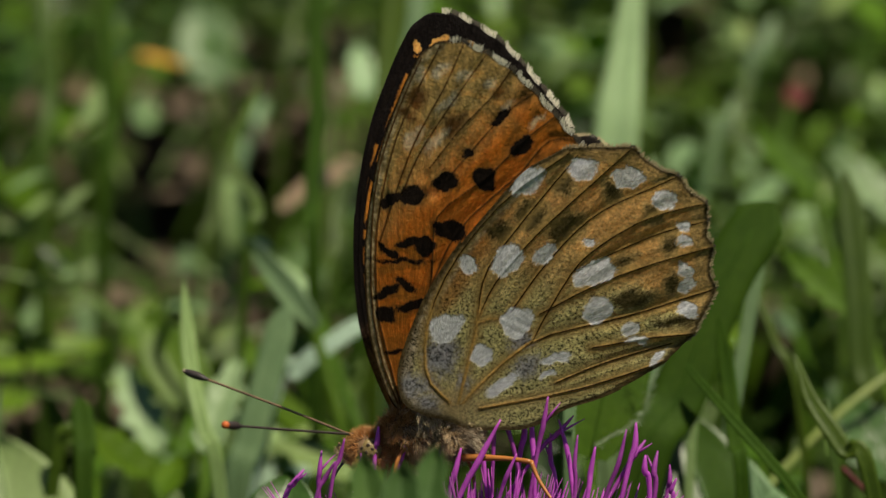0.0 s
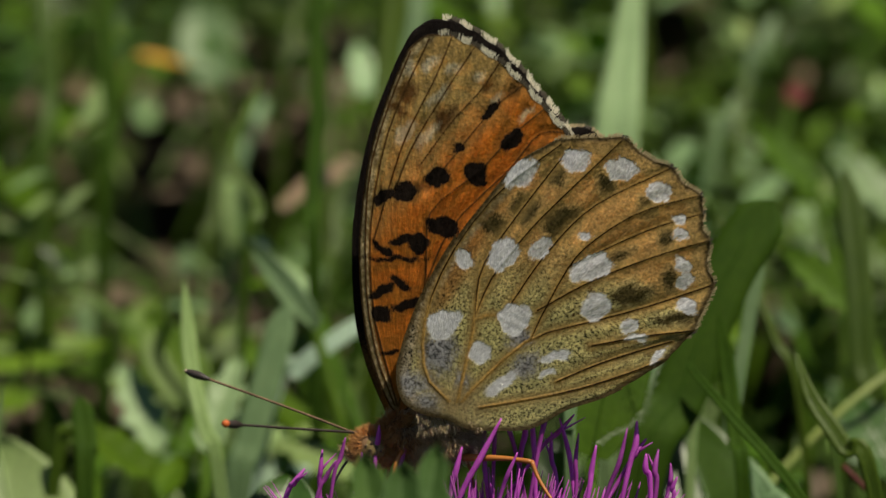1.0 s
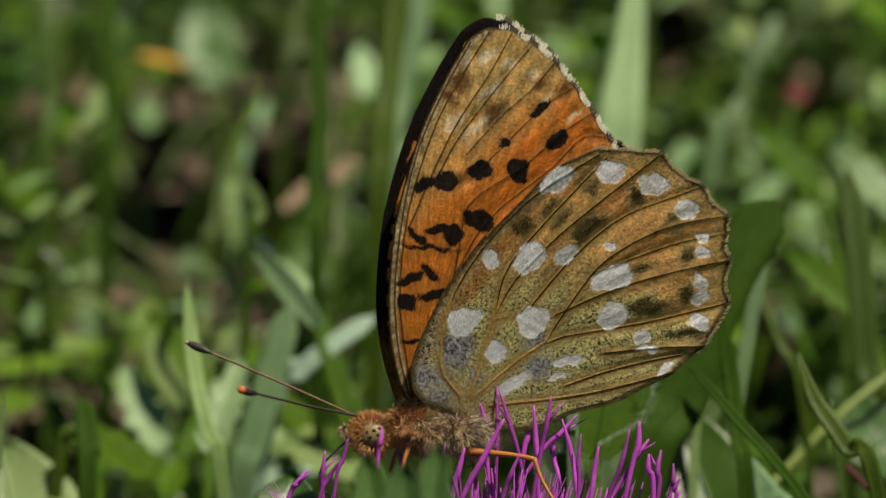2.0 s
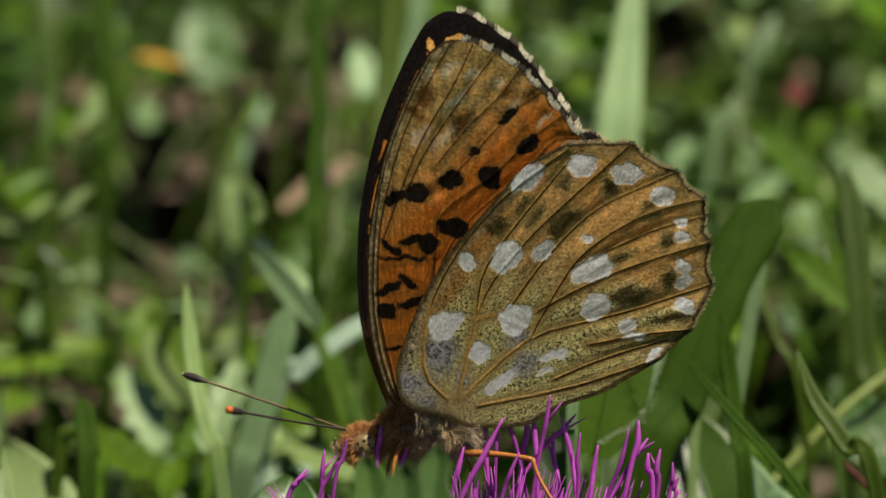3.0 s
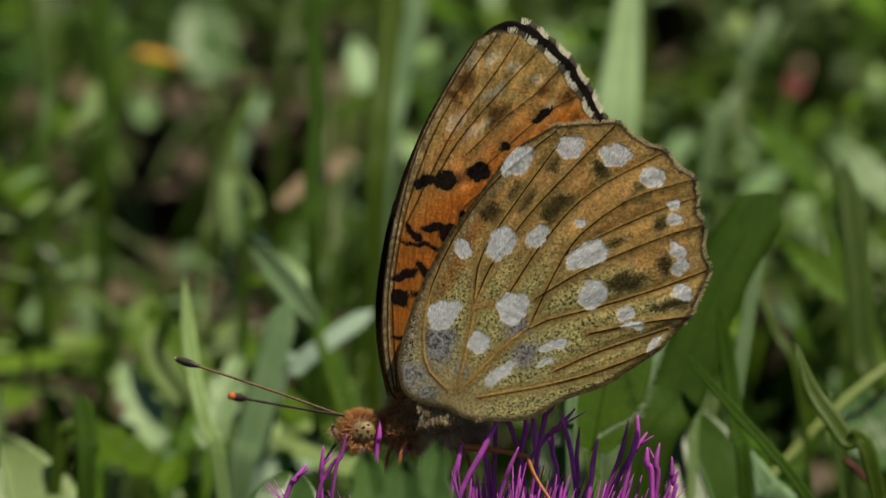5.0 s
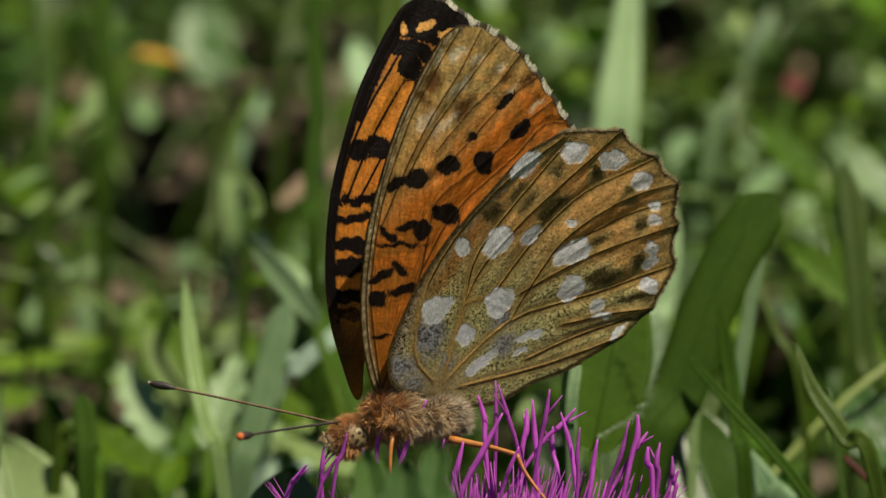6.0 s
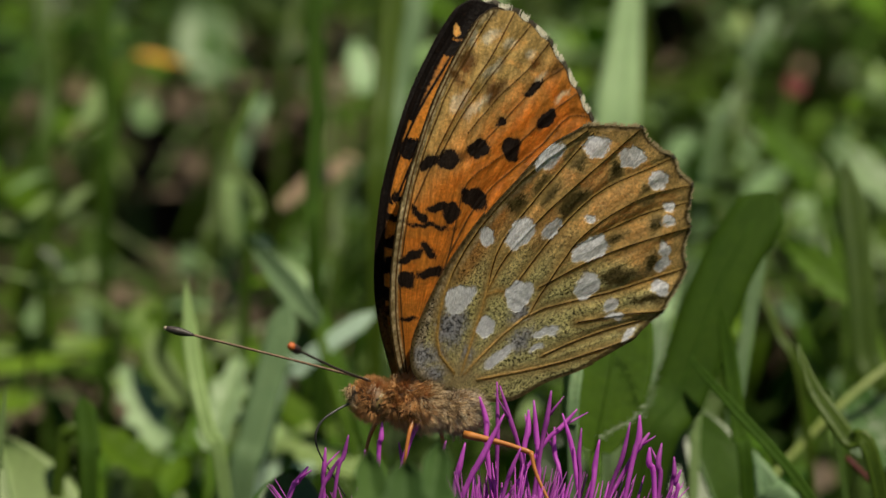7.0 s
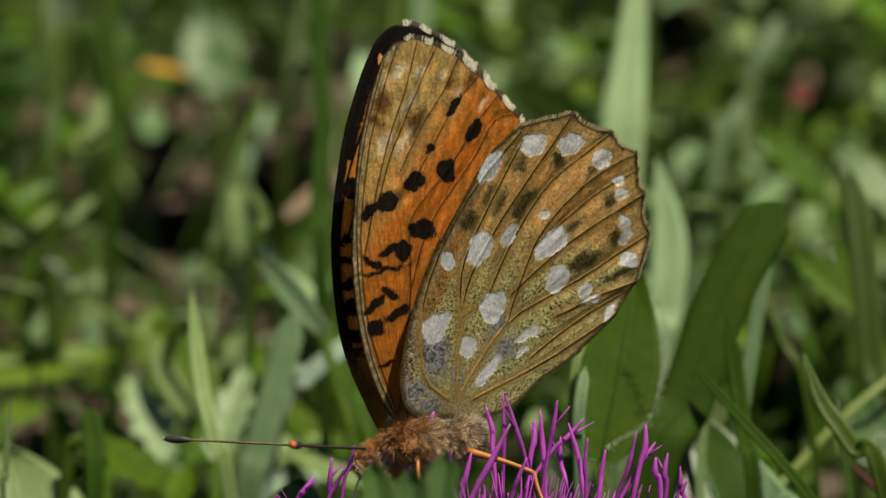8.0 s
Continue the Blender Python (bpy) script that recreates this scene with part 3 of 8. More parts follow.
    if fore:
        fields["black"] = spot_field(xy, FORE_BLACK)
        fields["brown"] = spot_field(xy, FORE_BROWN)
        fields["pale"] = spot_field(xy, FORE_PALE)
        fields["orange"] = (xy[:, 0] * 0.55 - (xy[:, 1] - 16.2) * 0.62) * 0.24 - 0.06
        fields["ublack"] = spot_field(xy, UPPER_BLACK + UPPER_BARS)
        fields["uorange"] = spot_field(xy, UPPER_ORANGE)
        outer = smooth01((xy[:, 1] - 0.9 * (15 - xy[:, 0]) - 3) / 1.5)
        fields["border"] = np.maximum(1.25 - rim - 3 * (1 - outer), (reach - 24.4) * 0.8)
    else:
        fields["silver"] = np.maximum(spot_field(xy, SILVER_MARGIN + SILVER_DISC), spot_field(xy, SILVER_BASE))
        fields["grey"] = spot_field(xy, GREY_PATCH)
        fields["dark"] = spot_field(xy, DARK_PATCH)
        fields["green"] = 1.15 - (xy[:, 1] - 2.0) / 9.5 - np.clip(reach - 15, 0, 9) * 0.12
        fields["rust"] = smooth01(1.6 - np.abs(xy[:, 0] + 0.3 - (xy[:, 1] - 9) * 0.62) / 1.6) * smooth01((xy[:, 1] - 5) / 4)
        # the ellipse near the base is part of that painted shadow
        fields["ublack"] = np.maximum(spot_field(xy, DARK_PATCH) + 0.12, spot_field(xy, [(3, 3, 3.5, 2.2, 40)]))
        fields["uorange"] = np.full(count, -5.0)
        fields["border"] = np.where(reach > 14, 1.3 - rim, -1)
    fields["root"] = 1.2 - reach / (5 if fore else 15.0)
    fields["rad"], fields["ang"] = reach, np.arctan2(xy[:, 0], xy[:, 1] + 0.01)
    fields["veinout"] = -vd - np.where(reach < 9, (9 - reach) * 0.03, 0)
    uvein = -ud
    for key, f in fields.items():
        a = me.attributes.new(key, "FLOAT", "POINT")
        both = np.concatenate([f, f])
        if key == "vein":
            both = np.concatenate([uvein, f]) if upper_front else np.concatenate([f, uvein])
        a.data.foreach_set("value", both.astype(np.float32))
    # fringe of hair scales along the outer margin, pale between the veins and dark at them
    rnd = random.Random(len(name) * 31 + around)
    pale, dark = ([], []), ([], [])
    fine = closed_curve([tuple(p) for p in edge[::3]], 3000)
    for p in fine:
        r = math.hypot(p[0] - root[0], p[1] - root[1])
        out = (p - root) / r
        if fore and not (p[1] > 0.8 * (15 - p[0]) + 5.0 and p[0] > 5.0):
            continue
        if not fore and not (p[0] > 9.0 and p[1] > 4.2):
            continue
        near = np.min(np.hypot(*(ends - p).T))
        if rnd.random() < (0.12 if fore else 0.5):
            continue
        sort = dark if near < (rnd.uniform(0.3, 0.6) if fore else 0.25) else pale
        k = (rnd.uniform(0.32, 0.58) if sort is pale else rnd.uniform(0.22, 0.45)) * (0.68 * rnd.uniform(0.7, 1.25) if fore else 0.42)
        side = np.array([-out[1], out[0]])
        lean = side * rnd.uniform(-0.12, 0.12)
        j = int(np.argmin(np.hypot(*(edge - p).T)))
        zz = z[last + j] + rnd.uniform(-0.04, 0.04)
        v, f = sort
        b = len(v)
        w = 0.024
        q = p - out * 0.12
        tip = p + out * k + lean
        v += [Vector((*(q - side * w), zz + 0.035)), Vector((*(q + side * w), zz + 0.035)), Vector((*(tip + side * w), zz)), Vector((*(tip - side * w), zz)),
              Vector((*q, zz - 0.045)), Vector((*tip, zz - 0.03))]
        f += [(b, b + 1, b + 2, b + 3), (b + 1, b + 4, b + 5, b + 2), (b + 4, b, b + 3, b + 5), (b + 3, b + 2, b + 5)]
    for piece, m, text in ((pale, m_fringe_pale if fore else m_fringe_buff, "pale checked fringe"), (dark, m_fringe_dark, "dark fringe tufts at the veins")):
        mesh_object("fringe", *scaled(piece), m, ob, text, False)
    return ob


butterfly = tagged(new("butterfly"), "orange and black fritillary butterfly with silver-spotted underwings on a thistle", "butterfly")
near_fore = wing("forewing", "fore", False, butterfly, "ochre and orange underside with black spots")
near_hind = wing("hindwing", "hind", False, butterfly, "olive and buff underside with silver spots")
far_fore = wing("forewing", "fore", True, butterfly, "bright orange upper side with black marks", 260, 110)
far_hind = wing("hindwing", "hind", True, butterfly, "orange upper side of the far hindwing", 200, 70)


# ---- body of the butterfly (millimetres, head towards -x) ----
def part(name, piece, material, parent, label="", smooth=True):
    return mesh_object(name, *scaled(piece), material, parent, label, smooth)


fur = random.Random(3)


def tufts(roots, flow, clump=0.75):
    """Hair roots whose directions follow a flow and bunch into tufts."""
    out = []
    for p, d in roots:
        q = Vector(p)
        swirl = noise.noise_vector(q * 0.9 + Vector((4, 9, 2))) + noise.noise_vector(q * 2.3) * 0.7
        out.append((p, d * 0.55 + Vector(flow) + swirl * clump))
    return out


def coat(roots, bounds):
    """Splits roots over colours by how far back they stand, with an uneven border."""
    sets = [[] for _ in range(len(bounds) + 1)]
    for p, d in roots:
        x = p.x + 1.6 * noise.noise(Vector(p) * 0.8) + fur.gauss(0, 0.5)
        sets[sum(x > b for b in bounds)].append((p, d))
    return sets


THORAX, CHEST = ((-0.6, -2.0, 0.2), (2.5, 1.8, 2.1)), ((2.4, -2.3, 1.4), (1.7, 1.25, 1.6))
thorax = part("thorax", ball(*THORAX, 18, 28, 0.05), m_body, butterfly, "dark thorax under shaggy fur")
chest = part("leg_base", ball(*CHEST, 14, 22, 0.08), m_body, butterfly, "grey haired leg bases under the wings")
front, middle, back = coat(on_ellipsoid(*THORAX, 7600, fur, lambda d: d.z > -0.75), (-1.2, 0.6))
part("fur", hairs(tufts(front, (0.25, 0.1, 0.1)), 0.75, 0.024, fur, 0.35), m_fur_rust, thorax, "rusty brown hair at the front", False)
part("fur", hairs(tufts(middle, (0.5, -0.2, 0.1)), 0.85, 0.024, fur, 0.35), m_fur_pale, thorax, "buff hair", False)
part("fur", hairs(tufts(back, (0.6, -0.3, 0.1)), 0.85, 0.024, fur, 0.35), m_fur_grey, thorax, "grey brown shaggy hair", False)
dark_hair = on_ellipsoid(*THORAX, 700, fur, lambda d: d.z > -0.75 and d.y < 0.8)
part("fur", hairs(tufts(dark_hair, (0.4, -0.1, 0.1)), 0.8, 0.026, fur, 0.5), m_fur_dark, thorax, "dark brown hair between the rusty", False)
near_hair, rear_hair = coat(on_ellipsoid(*CHEST, 3600, fur, lambda d: d.z > -0.4), (2.0,))
part("fur", hairs(tufts(near_hair, (0.5, -0.25, 0.1), 0.9), 0.9, 0.024, fur, 0.35), m_fur_pale, chest, "buff hair", False)
part("fur", hairs(tufts(rear_hair, (0.5, -0.1, 0.1), 0.9), 1.0, 0.024, fur, 0.35), m_fur_grey, chest, "grey shaggy hair", False)
part("fur", hairs(tufts(on_ellipsoid(*CHEST, 500, fur, lambda d: d.z > -0.4), (0.5, -0.1, 0.1), 0.9), 0.9, 0.026, fur, 0.5), m_fur_dark, chest, "dark brown hair", False)
base_roots = [(Vector((x, y, 0.1 + fur.uniform(0, 0.2))), Vector((0.25 * x + 0.35, -0.8, 0.25))) for x, y in
              [(fur.uniform(-2.2, 3.0), fur.uniform(-1.4, 0.5)) for _ in range(1700)] if y < -0.1 - 0.12 * x + fur.gauss(0, 0.25)]
part("fur", hairs(tufts(base_roots[::3], (0, -0.2, 0), 0.7), 0.7, 0.02, fur, 0.3), m_fur_base, near_hind, "buff hair over the wing base", False)
part("fur", hairs(tufts(base_roots[1::3], (0, -0.2, 0), 0.7), 0.65, 0.02, fur, 0.3), m_fur_grey, near_hind, "grey hair over the wing base", False)
part("fur", hairs(tufts(base_roots[2::3], (0, -0.2, 0), 0.7), 0.6, 0.02, fur, 0.3), m_fur_dark, near_hind, "dark hair over the wing base", False)
root_hair = [(Vector((fur.gauss(0.1, 0.4), fur.gauss(-0.7, 0.4), 0.1)), Vector((fur.uniform(-0.4, 0.6), -1.0, 0.4))) for _ in range(600)]
part("fur", hairs(root_hair, 0.6, 0.02, fur, 0.5), m_fur_base, near_fore, "buff hair over the wing root", False)
spine = spline([(0.5, -1.2, 0), (3.6, -0.2, -0.2), (7.0, 1.4, -0.5), (10.5, 3.0, -0.8)], 22)
rad = [1.55 * (1 - 0.55 * (i / 21) ** 1.8) * (1 + 0.05 * math.sin(i * 1.9)) for i in range(21)] + [0.25]
abdomen = part("abdomen", tube(spine, rad, 18), m_body, butterfly, "slender dark abdomen")
part("fur", hairs([(p + Vector((0, math.sin(a), math.cos(a))) * r * 0.98, (1.0, math.sin(a) * 0.8, math.cos(a) * 0.8)) for p, r in zip(spine, rad)
                   for a in [fur.uniform(0, 6.28) for _ in range(55)]], 0.8, 0.02, fur), m_fur_grey, abdomen, "short grey hair", False)

head = part("head", ball((0.75, 0.0, 0), (1.45, 1.35, 1.35), 14, 22, 0.04), m_body, butterfly, "rusty head with spotted eyes")
crown = on_ellipsoid((0.75, 0.0, 0), (1.45, 1.35, 1.35), 2600, fur, lambda d: abs(d.z) < 0.78 or d.x < -0.45 or abs(d.y) > 0.6)
part("fur", hairs([(p, d + Vector((-0.1, 0.1, 0))) for p, d in crown], 0.6, 0.02, fur), m_fur_rust, head, "short rusty hair", False)
part("fur", hairs([(p, d + Vector((0.2, -0.2, 0.2))) for p, d in crown if p.x > 0.5 and abs(p.z) < 0.6], 0.45, 0.02, fur), m_fur_pale, head, "buff collar hair", False)
for side in (1, -1):
    eye = part("eye", ball((0.95, 0.0, 0.85 * side), (0.85, 0.9, 0.62), 18, 28), m_eye, head, "yellow green eye with dark spots")
    for ang, r, size in ((0.4, 0.22, 0.13), (2.0, 0.42, 0.15), (3.6, 0.40, 0.14), (5.0, 0.45, 0.15), (5.9, 0.6, 0.12), (1.2, 0.66, 0.13), (2.9, 0.72, 0.13), (4.3, 0.74, 0.13)):
        c = Vector((0.95 + 0.85 * r * math.cos(ang), 0.9 * r * math.sin(ang), side * (0.85 + 0.62 * math.sqrt(1 - r * r))))
        part("eye_spot", ball(c, (size, size, 0.05), 8, 12), m_pupil, eye)
    palp = part("palp", tube(spline([(0.1, -0.7, 0.35 * side), (-0.7, -0.6, 0.38 * side), (-1.25, 0.0, 0.36 * side), (-1.4, 0.5, 0.33 * side)], 9),
                             [0.22, 0.28, 0.3, 0.3, 0.27, 0.23, 0.18, 0.12, 0.04], 10), m_body, head, "upturned hairy palp")
    part("fur", hairs([(p + Vector((fur.uniform(-0.2, 0.2), fur.uniform(-0.2, 0.2), fur.uniform(-0.2, 0.2))), (-0.6, fur.uniform(-0.8, 0.5), fur.uniform(-0.4, 0.4)))
                       for p in spline([(0.1, -0.7, 0.35 * side), (-0.7, -0.6, 0.38 * side), (-1.25, 0.0, 0.36 * side)], 10) for _ in range(24)], 0.5, 0.02, fur),
         m_fur_pale, palp, "", False)


def antenna(label, club_label, tip_material, size, shaft):
    pts = spline([(0.8, -0.15, 0), (-5, 0.25, 0), (-10, 0.22, 0), (-15.2, 0.0, 0)], 64)
    radii = [0.085 + 0.018 * (i % 2) for i in range(64)]
    ob = part("antenna", tube(pts[:57], radii[:57], 8), shaft, head, label)
    club = pts[54:]
    part("club", tube(club, [0.10, 0.16, 0.22, 0.27, 0.30, 0.31, 0.30, 0.27, 0.22, 0.10], 12), m_club, ob, club_label)
    tip = pts[-1]
    part("club_tip", ball(tip + Vector((size * 0.3, 0, 0)), (size, size * 0.95, size * 0.95), 8, 12), tip_material, ob, "small tip of the club")
    return ob


far_antenna = antenna("ringed brown antenna", "dark club", m_fur_grey, 0.17, m_ant)
near_antenna = antenna("dark antenna with an orange end", "dark club", m_club_orange, 0.31, m_club)
coil = spline([(0, 0, 0), (-1.0, -0.25, 0.1), (-2.4, -0.9, 0.15), (-3.0, -2.0, 0.15), (-2.7, -3.4, 0.15), (-1.7, -5.2, 0.1), (-0.7, -7.0, 0.05)], 34)
proboscis = part("proboscis", tube(coil, [0.10 - 0.0014 * i for i in range(34)], 8), m_proboscis, head, "thin black feeding tube")


def leg_piece(name, pts, radii, label):
    return part(name, tube(spline(pts, 14), radii, 10), m_leg, butterfly, label)


femur = leg_piece("femur", [(0.05, 0, 0), (-2.0, 0.12, 0), (-5.2, 0.0, 0)], [0.16, 0.2, 0.2, 0.19, 0.18, 0.18, 0.19, 0.2, 0.22, 0.24, 0.26, 0.28, 0.3, 0.3], "orange upper leg")
tibia = leg_piece("tibia", [(0.05, 0, 0), (-2.0, 0.15, 0), (-6.2, -0.3, 0)], [0.2, 0.17, 0.16, 0.15, 0.15, 0.14, 0.14, 0.13, 0.13, 0.12, 0.12, 0.11, 0.10, 0.05], "orange lower leg")
for z0, x0, bend in ((-1.2, 1.2, 2.2), (-1.4, -1.0, -1.4), (1.3, -1.0, -1.0)):
    leg_piece("leg", [(x0, -2.6, z0), (x0 + bend, -4.4, z0 * 1.7), (x0 + bend * 1.25, -8.0, z0 * 1.9)],
              [0.26, 0.24, 0.22, 0.2, 0.18, 0.17, 0.16, 0.15, 0.14, 0.13, 0.12, 0.11, 0.10, 0.06], "brown leg among the florets")


# ---- the meadow: places in millimetres across the flower's plane, and how far behind it ----
TILT = radians(15)
RIGHT, UP, TOWARD = Vector((1, 0, 0)), Vector((0, math.sin(TILT), math.cos(TILT))), Vector((0, -math.cos(TILT), math.sin(TILT)))
MIDDLE = Vector((0, 0, 0.068))


def at(x, y, back):
    k = (311 + back) / 311
    return MIDDLE + (RIGHT * x * k + UP * y * k - TOWARD * back) * MM


# ---- thistle ----
thistle = tagged(new("thistle"), "purple thistle flower head with spiny green bracts", "flower")
CORE = at(3.2, -33, -1)
thistle.location = CORE


def floret_mesh(name, bend, fork):
    pts = spline([(0, 0, 0), (0.1 * bend, 0, 0.4), (0.35 * bend, 0, 0.75), (0.7 * bend, 0, 1.0)], 9)
    pts = [Vector((p.x * 0.16, p.y, p.z)) for p in pts]
    piece = tube(pts, [r * 0.0155 for r in (0.55, 0.6, 0.7, 0.85, 1.0, 0.95, 0.8, 0.55, 0.2)], 6)
    if fork:
        extra = []
        for k in range(3):
            a = 2.1 * k + bend
            d = Vector((math.cos(a), math.sin(a), 0))
            extra.append(tube([pts[5], pts[6] + d * 0.018, pts[8] + d * 0.05 + Vector((0, 0, 0.01))], [0.008, 0.007, 0.002], 4))
        piece = joined((piece[0][:], piece[1]), *extra)
    me = bpy.data.meshes.new(name)
    me.from_pydata([tuple(v) for v in piece[0]], [], piece[1])
    me.materials.append(m_petal)
    me.polygons.foreach_set("use_smooth", [True] * len(me.polygons))
    return me


floret_meshes = [floret_mesh("floret", b, f) for b, f in ((0.3, 0), (0.8, 0), (-0.5, 1), (1.2, 0), (0.1, 1), (-0.9, 0), (0.5, 1))]


def floret(tip, root, which, turn, thick=1.0):
    """A slender floret from its root to its tip, both in world metres."""
    d = tip - root
    q = d.to_track_quat("Z", "Y")
    n = d.length
    ob = new("floret", floret_meshes[which % len(floret_meshes)])
    ob.parent = thistle
    ob.matrix_basis = Matrix.Translation(root - CORE) @ q.to_matrix().to_4x4() @ Matrix.Rotation(turn, 4, "Z") @ Matrix.Diagonal((0.019 * thick, 0.019 * thick, n, 1))
    return ob


# tall florets: tip, a place on the way down, and how far in front of the middle
TALL = [
    ((-1.3, -11.5), (-2.9, -15.0), 0), ((-4.7, -13.0), (-5.0, -15.4), 0), ((-7.2, -13.9), (-8.1, -17.0), 1), ((-10.2, -16.2), (-11.6, -18.3), 0),
    ((2.5, -11.2), (3.0, -15.0), 0), ((3.8, -10.1), (3.7, -17.0), 0), ((4.0, -10.4), (5.5, -15.6), 0), ((4.3, -12.5), (1.2, -18.4), 3),
    ((6.5, -11.5), (6.8, -16.6), 0), ((9.7, -12.2), (7.0, -15.0), -2), ((8.6, -12.5), (9.6, -17.5), -1), ((10.0, -13.6), (9.8, -17.9), 0),
    ((6.1, -12.2), (5.7, -15.4), -2), ((13.6, -13.2), (12.0, -18.3), 1), ((14.3, -12.7), (13.7, -16.2), 0), ((15.0, -14.0), (13.5, -16.2), -1),
    ((15.0, -15.1), (15.3, -17.5), 1), ((16.8, -15.8), (16.5, -18.3), 0), ((15.9, -14.8), (15.7, -17.9), -1), ((1.4, -14.6), (0.5, -18.3), 2),
    ((0.0, -14.4), (-0.6, -17.9), 1), ((-8.9, -14.8), (-9.1, -17.9), 0), ((-7.9, -15.6), (-9.3, -18.3), 2), ((11.3, -14.5), (10.7, -18.3), 1),
    ((8.0, -13.5), (8.4, -17.5), -3), ((5.5, -15.0), (4.2, -18.3), 3), ((17.3, -16.8), (16.9, -18.7), 1), ((7.8, -10.8), (7.0, -15.0), 2),
    ((-3.5, -14.5), (-3.0, -17.9), -1), ((-6.0, -15.0), (-5.5, -18.3), 1)]
rf = random.Random(11)
for k, ((x, y), (u, v), z) in enumerate(TALL):
    tip, way = at(x, y, -z), at(u, v, -z * 0.8)
    down = (way - tip).normalized()
    side = (RIGHT * rf.uniform(-0.25, 0.25) - TOWARD * rf.uniform(-0.25, 0.25)) * MM
    core = at(3.2 + (u - 3.2) * 0.55, -30, -z * 0.5)
    low = way + (down * 0.75 + (core - way).normalized() * 0.25).normalized() * 0.008
    line = spline([low, way, (way + tip) * 0.5 + side, tip], 16)
    r = rf.uniform(0.17, 0.25)
    radii = [r * MM * (0.55 + 0.45 * min(1, i / 9)) * (1 if i < 11 else 1 - 0.72 * ((i - 10) / 5) ** 1.5) for i in range(16)]
    piece = tube(line, radii, 7)
    if k % 3 == 0:
        fork = (RIGHT * rf.uniform(-1, 1) - TOWARD * rf.uniform(-1, 1)) * 0.5 * MM
        piece = joined(piece, tube([line[10], line[12] + fork, line[14] + fork * 2.2], [r * 0.5 * MM, r * 0.45 * MM, r * 0.12 * MM], 5))
    mesh_object("floret", [w - CORE for w in piece[0]], piece[1], m_petal, thistle)
for k in range(240):
    a, r = rf.uniform(0, 6.28), math.sqrt(rf.uniform(0.0, 1.0))
    x, z = 3.2 + 14.5 * r * math.cos(a), 9.0 * r * math.sin(a)
    thin = math.exp(-((x - 11.2) / 1.3) ** 2) + 0.8 * math.exp(-((x + 5.6) / 1.2) ** 2)
    y = -17.8 - 1.6 * r * r + rf.uniform(-2.2, 1.9) - 3.2 * thin - (0.8 if z > 3 else 0)
    tip = at(x + rf.uniform(-3.0, 3.0), y, -z + rf.uniform(-1.5, 1.5))
    root = at(3.2 + (x - 3.2) * 0.42, -31 - 1.5 * r + rf.uniform(-0.5, 0.5), -z * 0.5)
    floret(tip, root, rf.randrange(7), rf.uniform(0, 6.28), rf.uniform(0.4, 0.72))


def leaf_piece(length, width, rows=14, cols=6, teeth=0, tooth=0.3, cup=0.15, droop=0.2, ripple=0.0, seed=0, thick=0.006):
    """A leaf blade along +y from its base, facing +z, with a folded midrib, thickness and optional teeth."""
    rnd = random.Random(seed)
    verts = []
    for layer in (0, 1):
        for i in range(rows + 1):
            t = i / rows
            w = width * 0.5 * (math.sin(math.pi * min(1, t * 0.94 + 0.06) ** 0.85) ** 0.8)
            if teeth:
                w *= 1 - tooth * (0.5 + 0.5 * math.cos(2 * math.pi * teeth * t))
            for k in range(-cols, cols + 1):
                s = k / cols
                x = w * s
                z = cup * width * abs(s) - droop * length * t * t + ripple * width * math.sin(7 * t + 3 * s) * abs(s)
                z += rnd.uniform(-1, 1) * 0.004 * width - layer * thick * length
                verts.append(Vector((x, length * t, z)))
    n = 2 * cols + 1
    m = n * (rows + 1)
    faces = []
    for i in range(rows):
        for k in range(n - 1):
            a = i * n + k
            faces.append((a, a + 1, a + 1 + n, a + n))
            faces.append((m + a, m + a + n, m + a + 1 + n, m + a + 1))
        faces.append((i * n, i * n + n, m + i * n + n, m + i * n))
        faces.append((i * n + n - 1, m + i * n + n - 1, m + i * n + 2 * n - 1, i * n + 2 * n - 1))
    return verts, faces


def leaf_object(name, base, tip, facing, width, material, parent=None, label="", **shape):
    """A leaf from base to tip (world metres), its face turned to `facing`."""
    y = (tip - base)
    length = y.length
    y.normalize()
    z = (Vector(facing) - y * y.dot(Vector(facing))).normalized()
    x = y.cross(z)
    m = Matrix((x, y, z)).transposed()
    verts, faces = leaf_piece(length, width, **shape)
    if parent:
        base = base - parent.location
    verts = [base + m @ v for v in verts]
    return mesh_object(name, verts, faces, material, parent, label)


# green cup of bracts, stem and leaves under the florets
cup_pts = [CORE * 0 + UP * (-10 + i * 1.4) * MM for i in range(9)]
mesh_object("involucre", *tube(cup_pts, [r * MM for r in (2.0, 4.5, 6.2, 7.0, 7.2, 7.0, 6.5, 6.0, 5.4)], 20), m_leaf, thistle, "green cup under the florets")
for k in range(72):
    ring, a = k // 18, k * 2.399
    out = RIGHT * math.cos(a) - TOWARD * math.sin(a)
    base = CORE + UP * (-8 + ring * 2.8) * MM + out * (5.6 + 0.9 * math.sin(ring)) * MM
    leaf_object("bract", base, base + (UP * 5.5 + out * (1.2 + ring * 0.3)) * MM, out, 2.0 * MM, m_leaf, thistle, rows=6, cols=2, cup=0.1, droop=-0.05, seed=k)
foot = Vector((CORE.x + 0.002, CORE.y + 0.004, 0.0))
mesh_object("stem", *tube([foot - CORE, (foot - CORE) * 0.5 + Vector((0.001, 0, 0)), UP * -0.009], [0.0026, 0.0022, 0.003], 10), m_stem, thistle, "short stem")
